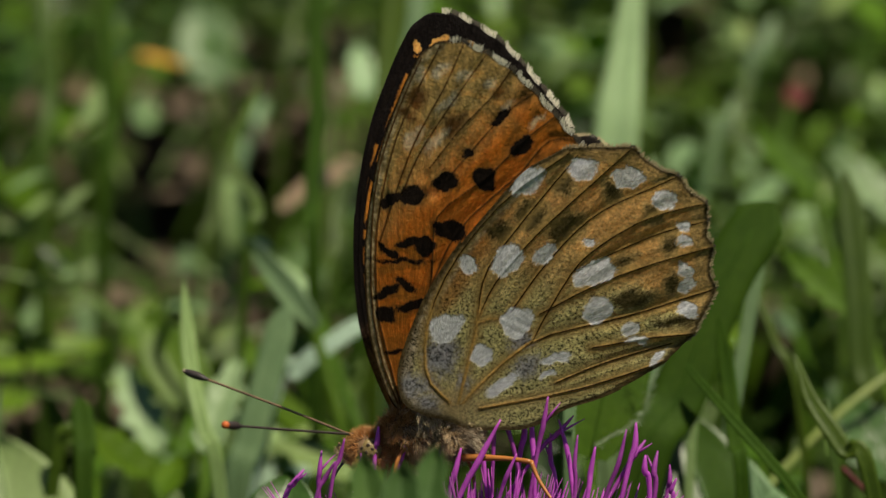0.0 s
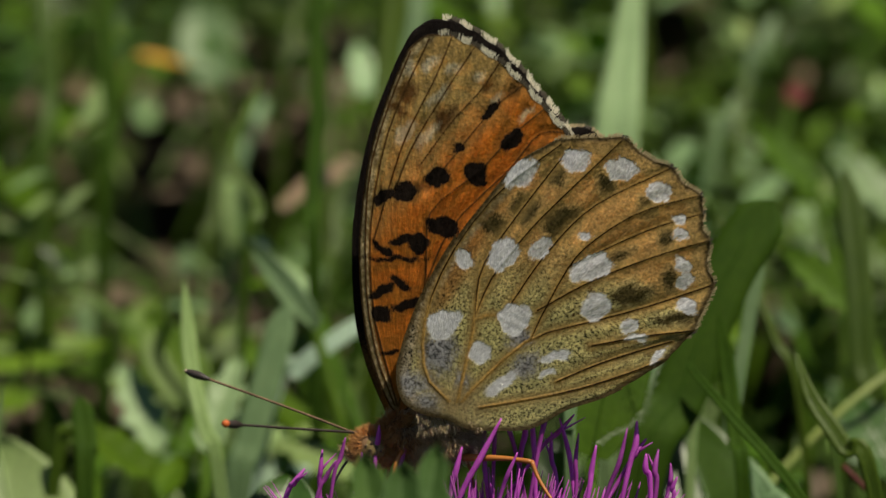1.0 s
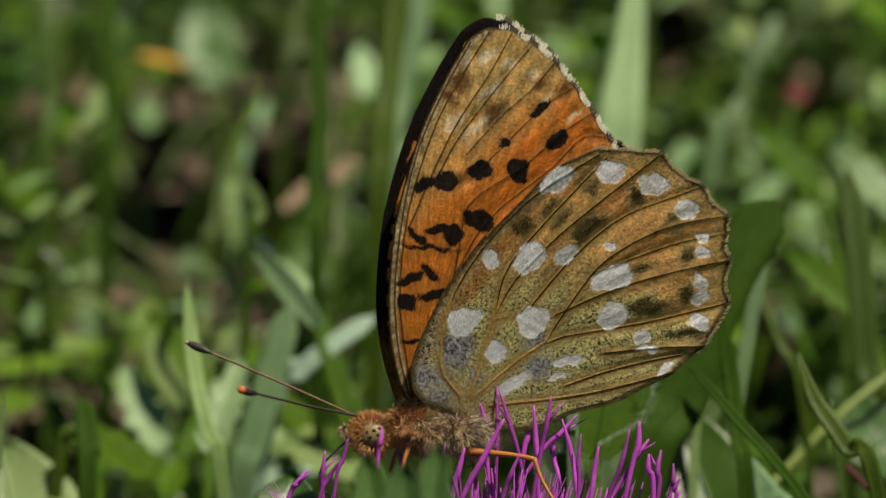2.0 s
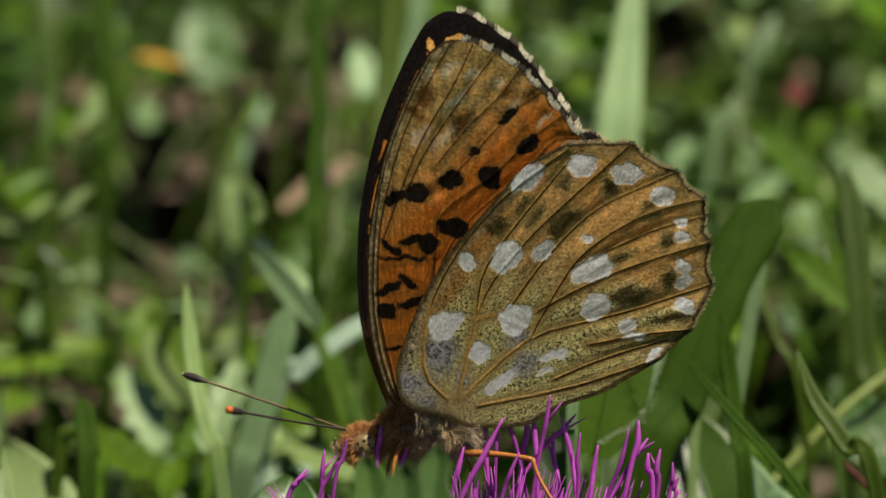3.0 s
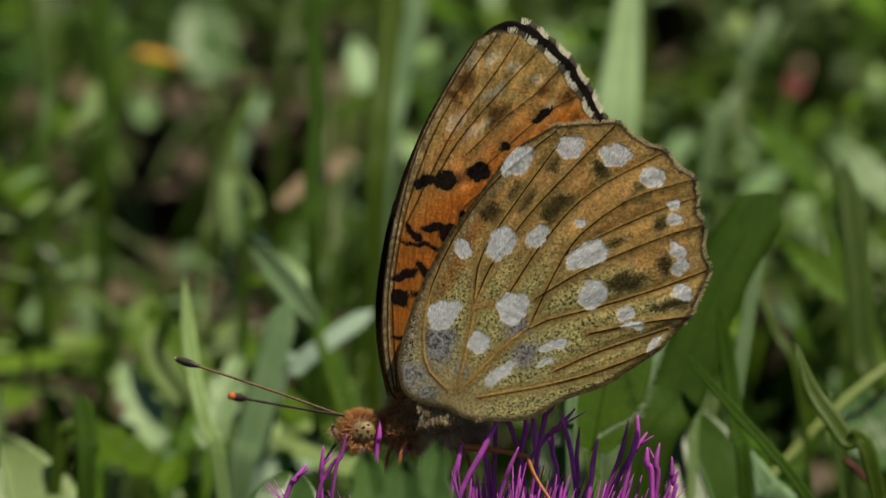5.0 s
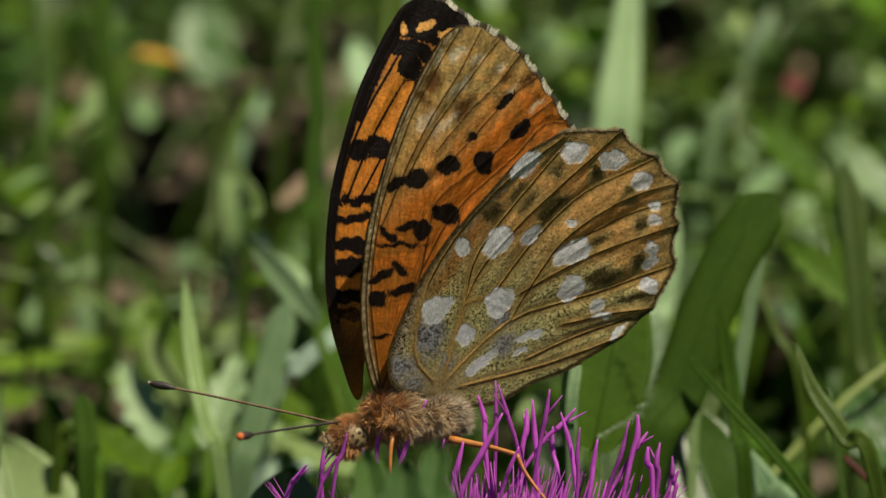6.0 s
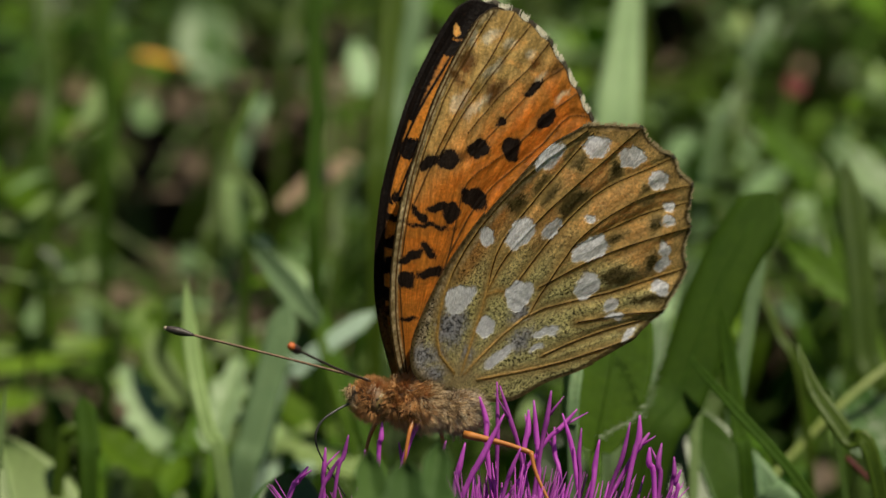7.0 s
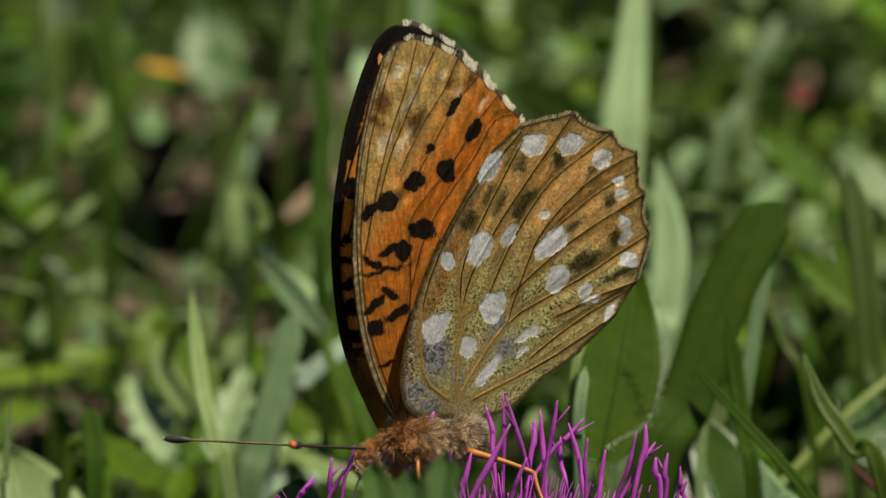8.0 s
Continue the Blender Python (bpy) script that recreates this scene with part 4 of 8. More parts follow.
for base, tip, wide, text, seed in (((-4.6, -23.5, -44), (-5.9, -15.4, -38), 3.6, "toothed green leaf", 5), ((-1.8, -23.5, -44), (-0.4, -14.7, -38), 3.4, "toothed green leaf", 6),
                                    ((-3.2, -23.5, -45), (-3.0, -16.2, -40), 4.2, "toothed green leaf", 7)):
    leaf_object("leaf", at(*base), at(*tip), TOWARD + UP * 0.8, wide * MM, m_bract, thistle, text, teeth=3, tooth=0.28, seed=seed, cup=0.2, rows=30, droop=0.0)


# ---- blades and leaves behind ----
def blade_piece(points, width, face, fold=0.25, count=26, tip=0.75):
    """A grass blade through points (root first): a folded ribbon with thickness that narrows to its tip."""
    pts = spline(points, count)
    verts, faces = [], []
    for i, p in enumerate(pts):
        t = i / (count - 1)
        d = (pts[min(i + 1, count - 1)] - pts[max(i - 1, 0)]).normalized()
        f = (Vector(face) - d * d.dot(Vector(face))).normalized()
        s = d.cross(f)
        w = width * 0.5 * (min(1, 0.55 + t * 1.2)) * (1 - max(0, (t - tip) / (1 - tip)) ** 1.6 * 0.97)
        th = width * 0.045
        for off, lift in ((-1, fold), (-0.5, fold * 0.42), (0, 0), (0.5, fold * 0.42), (1, fold)):
            verts.append(p + s * off * w + f * lift * w)
        for off, lift in ((1, fold), (0, 0), (-1, fold)):
            verts.append(p + s * off * w * 0.97 + f * (lift * w - th))
    for i in range(count - 1):
        for k in range(8):
            a, b = i * 8 + k, i * 8 + (k + 1) % 8
            faces.append((a, b, b + 8, a + 8))
    return verts, faces


def to_ground(points):
    """Adds a root on the ground under the first point."""
    p = points[0]
    n = points[1] - points[0]
    flat = Vector((n.x, n.y, 0)) * (-0.25 * p.z / max(abs(n.z), 0.3 * n.length + 1e-6))
    flat = flat if flat.length < 0.02 else flat.normalized() * 0.02
    return [Vector((p.x + flat.x, p.y + flat.y, -0.001))] + points


def blade(name, points, width, material, label, face=TOWARD + UP * 0.25, fold=0.25, tip=0.75, ground=True):
    pts = [at(*p) for p in points]
    if ground:
        pts = to_ground(pts)
    ob = tagged(mesh_object(name, *blade_piece(pts, width * MM, face, fold, 34, tip), material), label, "grass blade", "grass blades behind the thistle")
    if width > 1.3:
        rib = [q + Vector(face).normalized() * width * 0.00001 for q in spline(pts, 22)]
        mesh_object("midrib", *tube(rib[:-2], [width * 0.000045 * (1 - 0.6 * i / 20) for i in range(20)], 5), material, ob)
    return ob


blade("grass_blade", [(12.0, -4, 120), (12.75, 8, 120), (13.5, 14.5, 122), (14.9, 27, 126)], 4.6, m_grass_wan, "broad pale green grass blade standing behind the butterfly", tip=0.55)
blade("grass_blade", [(14.3, -18, 40), (17.4, -10.8, 42), (20.6, -2.5, 44), (24.4, 3.7, 46)], 4.7, m_grass_deep, "broad dark green blade arching behind the thistle", fold=0.12, tip=0.93)
blade("grass_blade", [(20.9, -16, 50), (21.6, -10.8, 50), (22.6, -5, 51), (23.6, 0.3, 52)], 1.2, m_grass_blue, "green grass blade with a bright edge", tip=0.9)
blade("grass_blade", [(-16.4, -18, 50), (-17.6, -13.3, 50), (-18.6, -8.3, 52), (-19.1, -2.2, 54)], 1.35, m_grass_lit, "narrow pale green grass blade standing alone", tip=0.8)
blade("grass_blade", [(-15.3, -19, 72), (-14.2, -14, 72), (-12.8, -9, 73), (-11.5, -4.0, 74)], 2.8, m_grass_blue, "grey green grass blade leaning sideways", fold=0.1, tip=0.9)
blade("grass_blade", [(-12.5, -11, 85), (-10.8, -9.0, 85), (-8.6, -7.2, 85), (-5.0, -4.8, 86)], 1.7, m_grass_white, "whitish dry blade lying slantwise", tip=0.9)
blade("grass_blade", [(-5.0, 0, 100), (-4.6, 8, 100), (-4.0, 14, 102), (-2.9, 26, 105)], 2.2, m_grass, "upright green grass blade among meadow grass", tip=0.95)
blade("grass_blade", [(-4.2, 4, 130), (-3.0, 12, 132), (-1.8, 18, 134), (-2.6, 26, 138)], 2.2, m_grass_blue, "thin grey green grass blade among meadow grass", tip=0.95)
blade("grass_blade", [(18.0, -8.5, 25), (21.0, -12, 25), (25.0, -16.5, 24), (27.5, -20, 24)], 0.9, m_grass_deep, "thin grass blade bending down among meadow grass", tip=0.9, ground=False)
blade("grass_blade", [(32.0, -19, 26), (29.5, -14.5, 26), (27.2, -11.0, 27), (26.1, -7.6, 28)], 1.5, m_grass, "slender green grass blade among meadow grass", tip=0.6)
blade("grass_blade", [(22.2, -19, 36), (21.6, -14, 37), (21.0, -9, 38), (20.3, -4.5, 38)], 1.4, m_grass_deep, "deep green grass blade among meadow grass", tip=0.8)
blade("grass_blade", [(32.0, -14, 75), (31.0, -8, 75), (30.6, -2, 76), (29.7, 6, 78)], 2.6, m_grass, "green grass blade among meadow grass", tip=0.9)
blade("grass_blade", [(26.5, -13, 60), (24.5, -6.5, 60), (22.3, -1.0, 62), (20.3, 2.5, 64)], 0.8, m_grass, "thin green grass blade leaning", tip=0.8)
blade("grass_blade", [(-28.5, -16, 60), (-27.4, -14, 60), (-26.8, -12.6, 60), (-26.9, -12, 60)], 1.4, m_grass, "cut grass blade among meadow grass", tip=0.99)
blade("grass_blade", [(-14.6, -2, 90), (-13.6, 3, 90), (-15.6, 7, 92), (-13.2, 13, 94)], 1.1, m_grass, "curved green grass blade among meadow grass", tip=0.85)
blade("grass_blade", [(-9.5, -2, 90), (-9.6, 4, 92), (-9.2, 12, 95), (-9.8, 26, 100)], 1.6, m_grass_deep, "upright deep green blade among meadow grass", tip=0.95)
blade("grass_blade", [(-25.0, 4, 140), (-24.4, 10, 142), (-24.9, 16, 144), (-24.3, 26, 150)], 1.9, m_grass_deep, "broad dark green blade among meadow grass", tip=0.95)
blade("grass_blade", [(-29.5, 4, 140), (-29.0, 12, 142), (-29.4, 18, 144), (-28.3, 26, 150)], 1.7, m_grass, "broad green blade among meadow grass", tip=0.95)
blade("grass_blade", [(-12.0, 3.0, 150), (-10.2, 4.4, 150), (-8.5, 5.3, 150), (-6.2, 6.6, 150)], 2.0, m_dry, "dry straw lying across among meadow grass", tip=0.9, ground=False)


def leaf(name, base, tip, facing, width, material, label, **shape):
    b = at(*base)
    ob = leaf_object(name, b, at(*tip), facing, width * MM, material, None, "", **shape)
    line = (at(*tip) - b)
    lift = (Vector(facing) - line.normalized() * line.normalized().dot(Vector(facing))).normalized()
    rib = [b + line * (i / 9 * 0.92) - lift * (shape.get("droop", 0.2) * line.length * (i / 9 * 0.92) ** 2 - width * 0.01 * MM) for i in range(10)]
    mesh_object("midrib", *tube(rib, [width * 0.00003 * (1 - 0.07 * i) for i in range(10)], 5), material, ob)
    stalk = to_ground([b, at(*tip)])[0]
    mesh_object("stalk", *tube([stalk, (stalk + b) * 0.5 + Vector((0.001, 0.001, 0)), b], [0.0006, 0.0006, 0.0005], 6), m_leaf, ob)
    return tagged(ob, label, "leaf", "broad leaves in the grass")


leaf("broad_leaf", (11.0, -15.4, 30), (14.0, -0.8, 33), TOWARD + RIGHT * 0.1, 6.6, m_leaf, "oval green leaf with a hairy pale edge", cup=0.12, droop=0.08, seed=21, rows=26)
leaf("broad_leaf", (8.6, -15, 34), (10.2, -3, 36), TOWARD + RIGHT * 1.2, 3.2, m_leaf_light, "fuzzy pale green leaf among meadow grass", cup=0.2, droop=0.05, seed=22)
leaf("broad_leaf", (-9.4, -6, 80), (-14.8, 0.8, 82), TOWARD + UP, 2.6, m_grass_blue, "pale folded leaf bud among meadow grass", cup=0.35, droop=0.0, seed=23)
leaf("broad_leaf", (-31.0, -24, 58), (-33.0, -13.4, 62), TOWARD + UP * 1.5, 12.0, m_leaf_light, "round pale green leaf among meadow grass", cup=0.08, droop=0.1, seed=24)
leaf("broad_leaf", (-12.2, -22, 22), (-11.2, -16.2, 24), TOWARD + UP * 0.6, 6.0, m_leaf_glossy, "rounded glossy dark leaf among meadow grass", cup=0.1, droop=0.15, seed=25)
# bright material stands in for light falling on this leaf's top
leaf("broad_leaf", (-18.0, -12, 100), (-22.0, -4.2, 104), TOWARD + UP * 0.7, 6.0, m_leaf_bright, "broad green leaf, its top light put into the green", cup=0.1, droop=0.1, seed=26)
leaf("broad_leaf", (-21.0, -15, 100), (-23.8, -8.0, 104), TOWARD + UP * 1.3, 5.0, m_grass_wan, "lobed pale green leaf among meadow grass", teeth=4, tooth=0.4, cup=0.1, droop=0.1, seed=27, rows=30)
leaf("broad_leaf", (-6.0, -17, 80), (-12.5, -14.2, 84), TOWARD + UP * 2, 5.0, m_leaf_light, "pale toothed leaf lying flat", teeth=4, tooth=0.35, cup=0.1, droop=0.05, seed=28, rows=30)
leaf("broad_leaf", (20.0, -20, 45), (17.0, -11.5, 48), TOWARD + UP * 0.5, 8.0, m_leaf_glossy, "broad green leaf, its top light put into the green among meadow grass", cup=0.1, droop=0.1, seed=29)
leaf("broad_leaf", (33.5, -17, 70), (30.0, -10.5, 74), TOWARD + UP * 1.2, 8.0, m_leaf_glossy, "toothed dark green leaf among meadow grass", teeth=5, tooth=0.3, cup=0.1, droop=0.1, seed=30, rows=30)
leaf("broad_leaf", (-16.8, 12, 230), (-18.2, 18.5, 236), TOWARD + UP * 0.6, 8.0, m_grass_blue, "wide grey green leaf among meadow grass", cup=0.1, droop=0.05, seed=31)
leaf("broad_leaf", (-33.0, 3, 150), (-29.0, 5.5, 152), TOWARD + UP * 1.5, 7.0, m_leaf, "green leaf among meadow grass", cup=0.1, droop=0.1, seed=32)
leaf("broad_leaf", (31, -5, 85), (25, 0.5, 88), TOWARD + UP * 0.6, 4.4, m_leaf, "toothed leaf among meadow grass", teeth=5, tooth=0.35, cup=0.1, droop=0.1, seed=33, rows=30)
leaf("broad_leaf", (-22.6, 14.3, 210), (-18.6, 14.0, 212), TOWARD + UP, 1.3, m_yellow, "yellow withered leaf among meadow grass", seed=34)
leaf("broad_leaf", (25.6, 10.8, 200), (26.6, 12.2, 202), TOWARD + UP * 0.2, 2.6, m_red, "dark red withered leaf among meadow grass", seed=35)
down = random.Random(17)
edge = [at(*q) for q in ((15.0, -3.0, 28.5), (15.9, -7.4, 28), (14.6, -12.2, 28), (11.4, -14.3, 28))]
fuzz = []
for k, q in enumerate(spline(edge, 170)):
    d = (RIGHT * down.uniform(-0.5, 0.6) + UP * down.uniform(-0.3, 0.3) + TOWARD * down.uniform(0, 0.3)) * MM
    fuzz.append(tube([q, q + d * 1.2], [0.000025, 0.00001], 3))
mesh_object("leaf_hairs", *joined(*fuzz), m_fuzz, bpy.data.objects["broad_leaf"], "white hairs on the leaf edge")
yellow_stem = tagged(mesh_object("plant_stem", *tube(spline([at(22, -20, 66), at(25.5, -15.8, 68), at(30.5, -11, 70), at(36, -7.2, 74)], 20), [0.00036 + 0.00012 * (i % 7 == 3) for i in range(20)], 8), m_stem),
                     "yellow green stem leaning through the grass", "stem")
red_stem = tagged(mesh_object("plant_stem", *tube(spline([at(29.5, -16, 40), at(31.5, -18, 40), at(33.5, -20, 40)], 8), [0.00025] * 8, 6), m_red), "thin reddish stalk in the grass", "stem")

leaf("broad_leaf", (-36, -8.5, 130), (-24.5, -6.8, 134), TOWARD + UP * 0.9, 5.0, m_leaf_bright, "soft green leaf lying sideways in the grass", cup=0.1, droop=0.05, seed=41)
leaf("broad_leaf", (-17.5, -15, 78), (-15.0, -7.5, 82), TOWARD + UP * 1.2, 4.6, m_leaf_light, "pale toothed leaf beside a grass blade", teeth=4, tooth=0.35, cup=0.12, droop=0.1, seed=42, rows=30)
leaf("broad_leaf", (-21.5, -17, 74), (-27.0, -12.5, 78), TOWARD + UP * 1.6, 5.0, m_leaf, "green toothed leaf in the undergrowth", teeth=4, tooth=0.3, cup=0.12, droop=0.1, seed=43, rows=30)
leaf("broad_leaf", (-8.5, -14, 95), (-15.5, -9.5, 99), TOWARD + UP * 1.3, 5.0, m_leaf, "green leaf half in shade", cup=0.12, droop=0.1, seed=44)
leaf("broad_leaf", (27.5, 4, 130), (23.0, 9.5, 134), TOWARD + UP * 1.3, 4.5, m_leaf, "yellowish green leaf far behind", teeth=4, tooth=0.3, cup=0.12, droop=0.1, seed=45, rows=30)
leaf("broad_leaf", (34, 2, 140), (28.5, 8.0, 144), TOWARD + UP * 1.3, 5.5, m_leaf_light, "light green leaf far behind", teeth=4, tooth=0.3, cup=0.12, droop=0.1, seed=46, rows=30)

blade("grass_blade", [(15.0, -9, 90), (15.8, -4, 90), (16.2, 1, 91), (15.4, 7, 92)], 3.6, m_grass_wan, "broad pale mint blade behind the dark ones", tip=0.7)
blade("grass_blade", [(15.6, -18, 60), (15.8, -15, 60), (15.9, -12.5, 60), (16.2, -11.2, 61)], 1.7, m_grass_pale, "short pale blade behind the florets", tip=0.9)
blade("grass_blade", [(25.0, -22, 40), (24.2, -19.5, 40), (23.2, -17.2, 40), (22.0, -14.8, 41)], 3.2, m_grass_silver, "pale grey green blade low among the leaves", tip=0.4)
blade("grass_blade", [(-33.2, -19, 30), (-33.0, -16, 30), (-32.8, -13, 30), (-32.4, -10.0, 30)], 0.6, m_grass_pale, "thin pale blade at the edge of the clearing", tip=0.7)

# leaves of the undergrowth: middle, how far behind the flower, length, width, turn
UNDERGROWTH = [
    (-11.6, -2.2, 95, 6.0, 2.5, 138, m_grass_wan), (-13.6, 0.4, 100, 2.0, 1.2, 150, m_grass_silver),
    (-31.4, 16.3, 322, 2.9, 1.9, 70, m_leaf_bright), (-27.0, 11.7, 338, 2.5, 1.4, 80, m_tan), (-26.8, 9.1, 316, 1.7, 1.0, 60, m_tan), (-31.8, 7.8, 257, 3.8, 2.5, 100, m_mint_sheen),
    (-29.1, 5.4, 242, 2.2, 1.4, 20, m_mint_sheen), (-22.2, 9.8, 325, 2.5, 0.9, 30, m_tan), (-18.5, 10.5, 331, 1.8, 1.1, 150, m_tan), (-17.8, 7.5, 297, 1.6, 1.1, 20, m_tan),
    (-23.2, 13.3, 345, 1.6, 0.8, 70, m_yellowish), (-7.7, 5.8, 229, 2.8, 1.0, 22, m_tan), (-11.8, 11.3, 300, 3.3, 1.7, 30, m_leaf_light), (-13.7, 12.1, 324, 2.5, 1.7, 120, m_leaf_yellow),
    (-9.3, 12.1, 306, 2.5, 1.7, 60, m_grass_blue), (-11.0, 16.1, 320, 2.9, 1.7, 110, m_mint_sheen), (-28.5, 17.1, 349, 3.3, 1.7, 80, m_leaf), (-24.3, 16.7, 345, 2.9, 1.2, 95, m_mint_sheen),
    (-25.6, -7.0, 175, 2.1, 1.2, 170, m_tan), (-21.8, -5.4, 141, 4.6, 3.5, 75, m_leaf_bright), (-29.1, -8.9, 145, 8.3, 1.9, 2, m_leaf), (-23.0, -10.4, 109, 4.9, 2.2, 140, m_leaf_light),
    (-26.4, -5.0, 173, 3.3, 2.1, 100, m_mint_sheen), (-30.4, -5.0, 173, 3.8, 2.5, 60, m_mint_sheen), (-30.2, -1.2, 204, 3.8, 2.1, 120, m_leaf), (-25.2, -1.6, 201, 3.8, 1.9, 20, m_leaf_light),
    (-18.9, -0.8, 206, 2.9, 1.5, 60, m_grass_blue), (-11.2, -16.4, 93, 5.0, 2.9, 30, m_grass_white), (-14.3, -8.3, 126, 3.8, 2.5, 90, m_leaf_bright), (-18.1, -13.3, 92, 3.8, 2.1, 70, m_leaf),
    (-25.6, -14.5, 89, 5.0, 2.5, 85, m_leaf), (-16.0, -6.2, 156, 2.5, 1.7, 40, m_leaf_light), (-10.0, -6.6, 143, 4.2, 2.5, 80, m_leaf), (-9.5, -1.2, 191, 4.6, 1.7, 140, m_mint_sheen),
    (-12.7, -0.4, 208, 3.8, 1.5, 150, m_mint_sheen), (-9.3, -13.3, 92, 3.8, 1.9, 20, m_leaf_light), (-20.2, -17.0, 74, 4.2, 2.5, 60, m_leaf), (20.9, 16.2, 341, 2.9, 1.7, 110, m_mint_sheen),
    (28.2, 15.0, 350, 2.3, 1.5, 20, m_mint_sheen), (28.7, 17.5, 373, 2.9, 1.5, 10, m_leaf_light), (21.5, 13.0, 350, 2.5, 1.0, 110, m_tan), (17.3, 13.4, 346, 3.3, 0.8, 40, m_tan),
    (28.2, 9.0, 282, 2.9, 1.8, 40, m_leaf_bright), (30.7, 10.2, 291, 3.3, 1.7, 150, m_leaf_bright), (26.9, 2.3, 209, 4.6, 2.7, 60, m_mint_sheen), (32.1, 14.4, 363, 2.9, 1.2, 80, m_tan),
    (21.5, 7.0, 252, 2.9, 0.9, 165, m_grass_silver), (19.0, 11.1, 298, 3.3, 1.7, 20, m_leaf_bright), (18.6, 8.4, 278, 2.5, 1.7, 100, m_leaf_light), (24.4, 8.0, 275, 2.5, 1.7, 60, m_leaf),
    (31.5, 5.9, 245, 3.8, 2.1, 100, m_leaf), (29.8, 12.5, 327, 2.5, 1.2, 50, m_grass_blue), (31.9, -0.4, 182, 3.8, 2.1, 120, m_leaf_light), (29.0, -1.6, 176, 3.3, 2.1, 60, m_leaf),
    (25.2, -5.3, 137, 2.5, 0.9, 135, m_grass_silver), (31.7, -15.0, 88, 3.8, 2.5, 140, m_leaf_glossy), (27.3, -5.0, 150, 3.3, 1.8, 80, m_leaf), (24.6, 0.5, 200, 2.5, 1.4, 60, m_leaf_light),
    (11.1, 16.1, 320, 3.8, 1.7, 80, m_leaf), (6.5, 15.9, 318, 3.8, 1.7, 95, m_leaf), (-6.8, 10.0, 273, 3.3, 1.7, 75, m_leaf),
    (24.0, 4.4, 190, 4.2, 2.0, 35, m_mint_sheen), (22.4, 9.4, 262, 4.0, 2.0, 20, m_leaf_bright), (27.6, 6.4, 240, 3.8, 2.0, 120, m_leaf_bright), (20.6, 5.6, 200, 2.6, 0.9, 160, m_grass_wan),
    (20.4, -7.2, 90, 3.4, 1.2, 100, m_grass_pale), (22.4, -14.6, 70, 3.4, 1.6, 130, m_leaf), (-28.6, 1.6, 215, 4.2, 2.4, 40, m_mint_sheen), (-31.5, -11.0, 120, 3.6, 2.0, 20, m_leaf_bright)]
WORDS = {
    m_grass_blue: ("broad_leaf", "grey green leaf in the undergrowth", "leaf"),
    m_grass_silver: ("broad_leaf", "narrow silvery green leaf in the grass", "leaf"),
    m_grass_white: ("broad_leaf", "whitish downy toothed leaf behind the flower", "leaf"),
    m_grass_wan: ("broad_leaf", "wan green folded leaf in the grass", "leaf"),
    m_grass_pale: ("broad_leaf", "pale green leaf in the undergrowth", "leaf"),
    m_leaf: ("broad_leaf", "mid green leaf in the undergrowth", "leaf"),
    m_leaf_bright: ("broad_leaf", "fresh sunlit yellow green leaf in the meadow", "leaf"),
    m_leaf_glossy: ("broad_leaf", "glossy dark green leaf in the undergrowth", "leaf"),
    m_leaf_light: ("broad_leaf", "light green leaf in the undergrowth", "leaf"),
    m_leaf_yellow: ("broad_leaf", "yellowing green leaf in the undergrowth", "leaf"),
    m_mint_sheen: ("broad_leaf", "pale leaf, its skylight sheen put in as mint green", "leaf"),
    m_tan: ("dead_leaf", "tan dead leaf curled low among the grass", "dead leaf"),
    m_yellowish: ("dead_leaf", "withered ochre leaf low among the grass", "dead leaf")}
lr = random.Random(91)
for k, (x, y, back, length, width, turn, mat) in enumerate(UNDERGROWTH):
    c, s = math.cos(radians(turn)) * length / 2, math.sin(radians(turn)) * length / 2
    grow = (311 + back) / 311
    name, text, sort = WORDS[mat]
    toothed = lr.choice((0, 0, 3, 4, 5)) if sort == "leaf" else 0
    ob = leaf(name, (x - c, y - s, back), (x + c, y + s, back + lr.uniform(2, 10)), TOWARD + UP * lr.uniform(0.3, 1.5) + RIGHT * lr.uniform(-0.5, 0.5), width * grow, mat, text,
              teeth=toothed, tooth=0.35, rows=22, cup=lr.uniform(0.05, 0.3), droop=lr.uniform(0.0, 0.2), ripple=lr.uniform(0, 0.12), seed=100 + k)
    tagged(ob, category=sort, group="dead leaves on the ground" if sort == "dead leaf" else "broad leaves in the grass")

blade("grass_blade", [(-17.7, -0.4, 170), (-17.0, 1.7, 172), (-16.4, 4.6, 174), (-15.9, 7.3, 176)], 1.3, m_grass, "curving green grass blade in the meadow", tip=0.8)
blade("grass_blade", [(-15.0, 5.9, 200), (-14.3, 7.8, 202), (-13.7, 9.6, 204), (-13.1, 11.1, 206)], 1.5, m_grass_silver, "short grey grass blade leaning in the shade", tip=0.9)
blade("grass_blade", [(-15.7, 1.7, 150), (-15.7, 3.0, 152), (-15.7, 4.0, 154), (-15.6, 5.2, 156)], 1.5, m_grass_pale, "cut pale green grass stub", tip=0.97)
blade("grass_blade", [(22.5, 12.8, 190), (23.2, 14.2, 192), (23.8, 15.7, 194), (24.6, 17.3, 196)], 1.6, m_grass_blue, "slanting grey green grass blade far behind", tip=0.85)
blade("grass_blade", [(20.0, 7.5, 170), (20.7, 8.8, 172), (21.3, 10.0, 174), (22.1, 11.7, 176)], 1.4, m_grass_blue, "slanting grey green grass blade in the meadow", tip=0.85)
blade("grass_blade", [(21.5, 5.9, 165), (21.7, 8.0, 167), (22.0, 10.5, 169), (22.8, 13.4, 171)], 1.3, m_grass, "upright grass blade far behind the butterfly", tip=0.8)
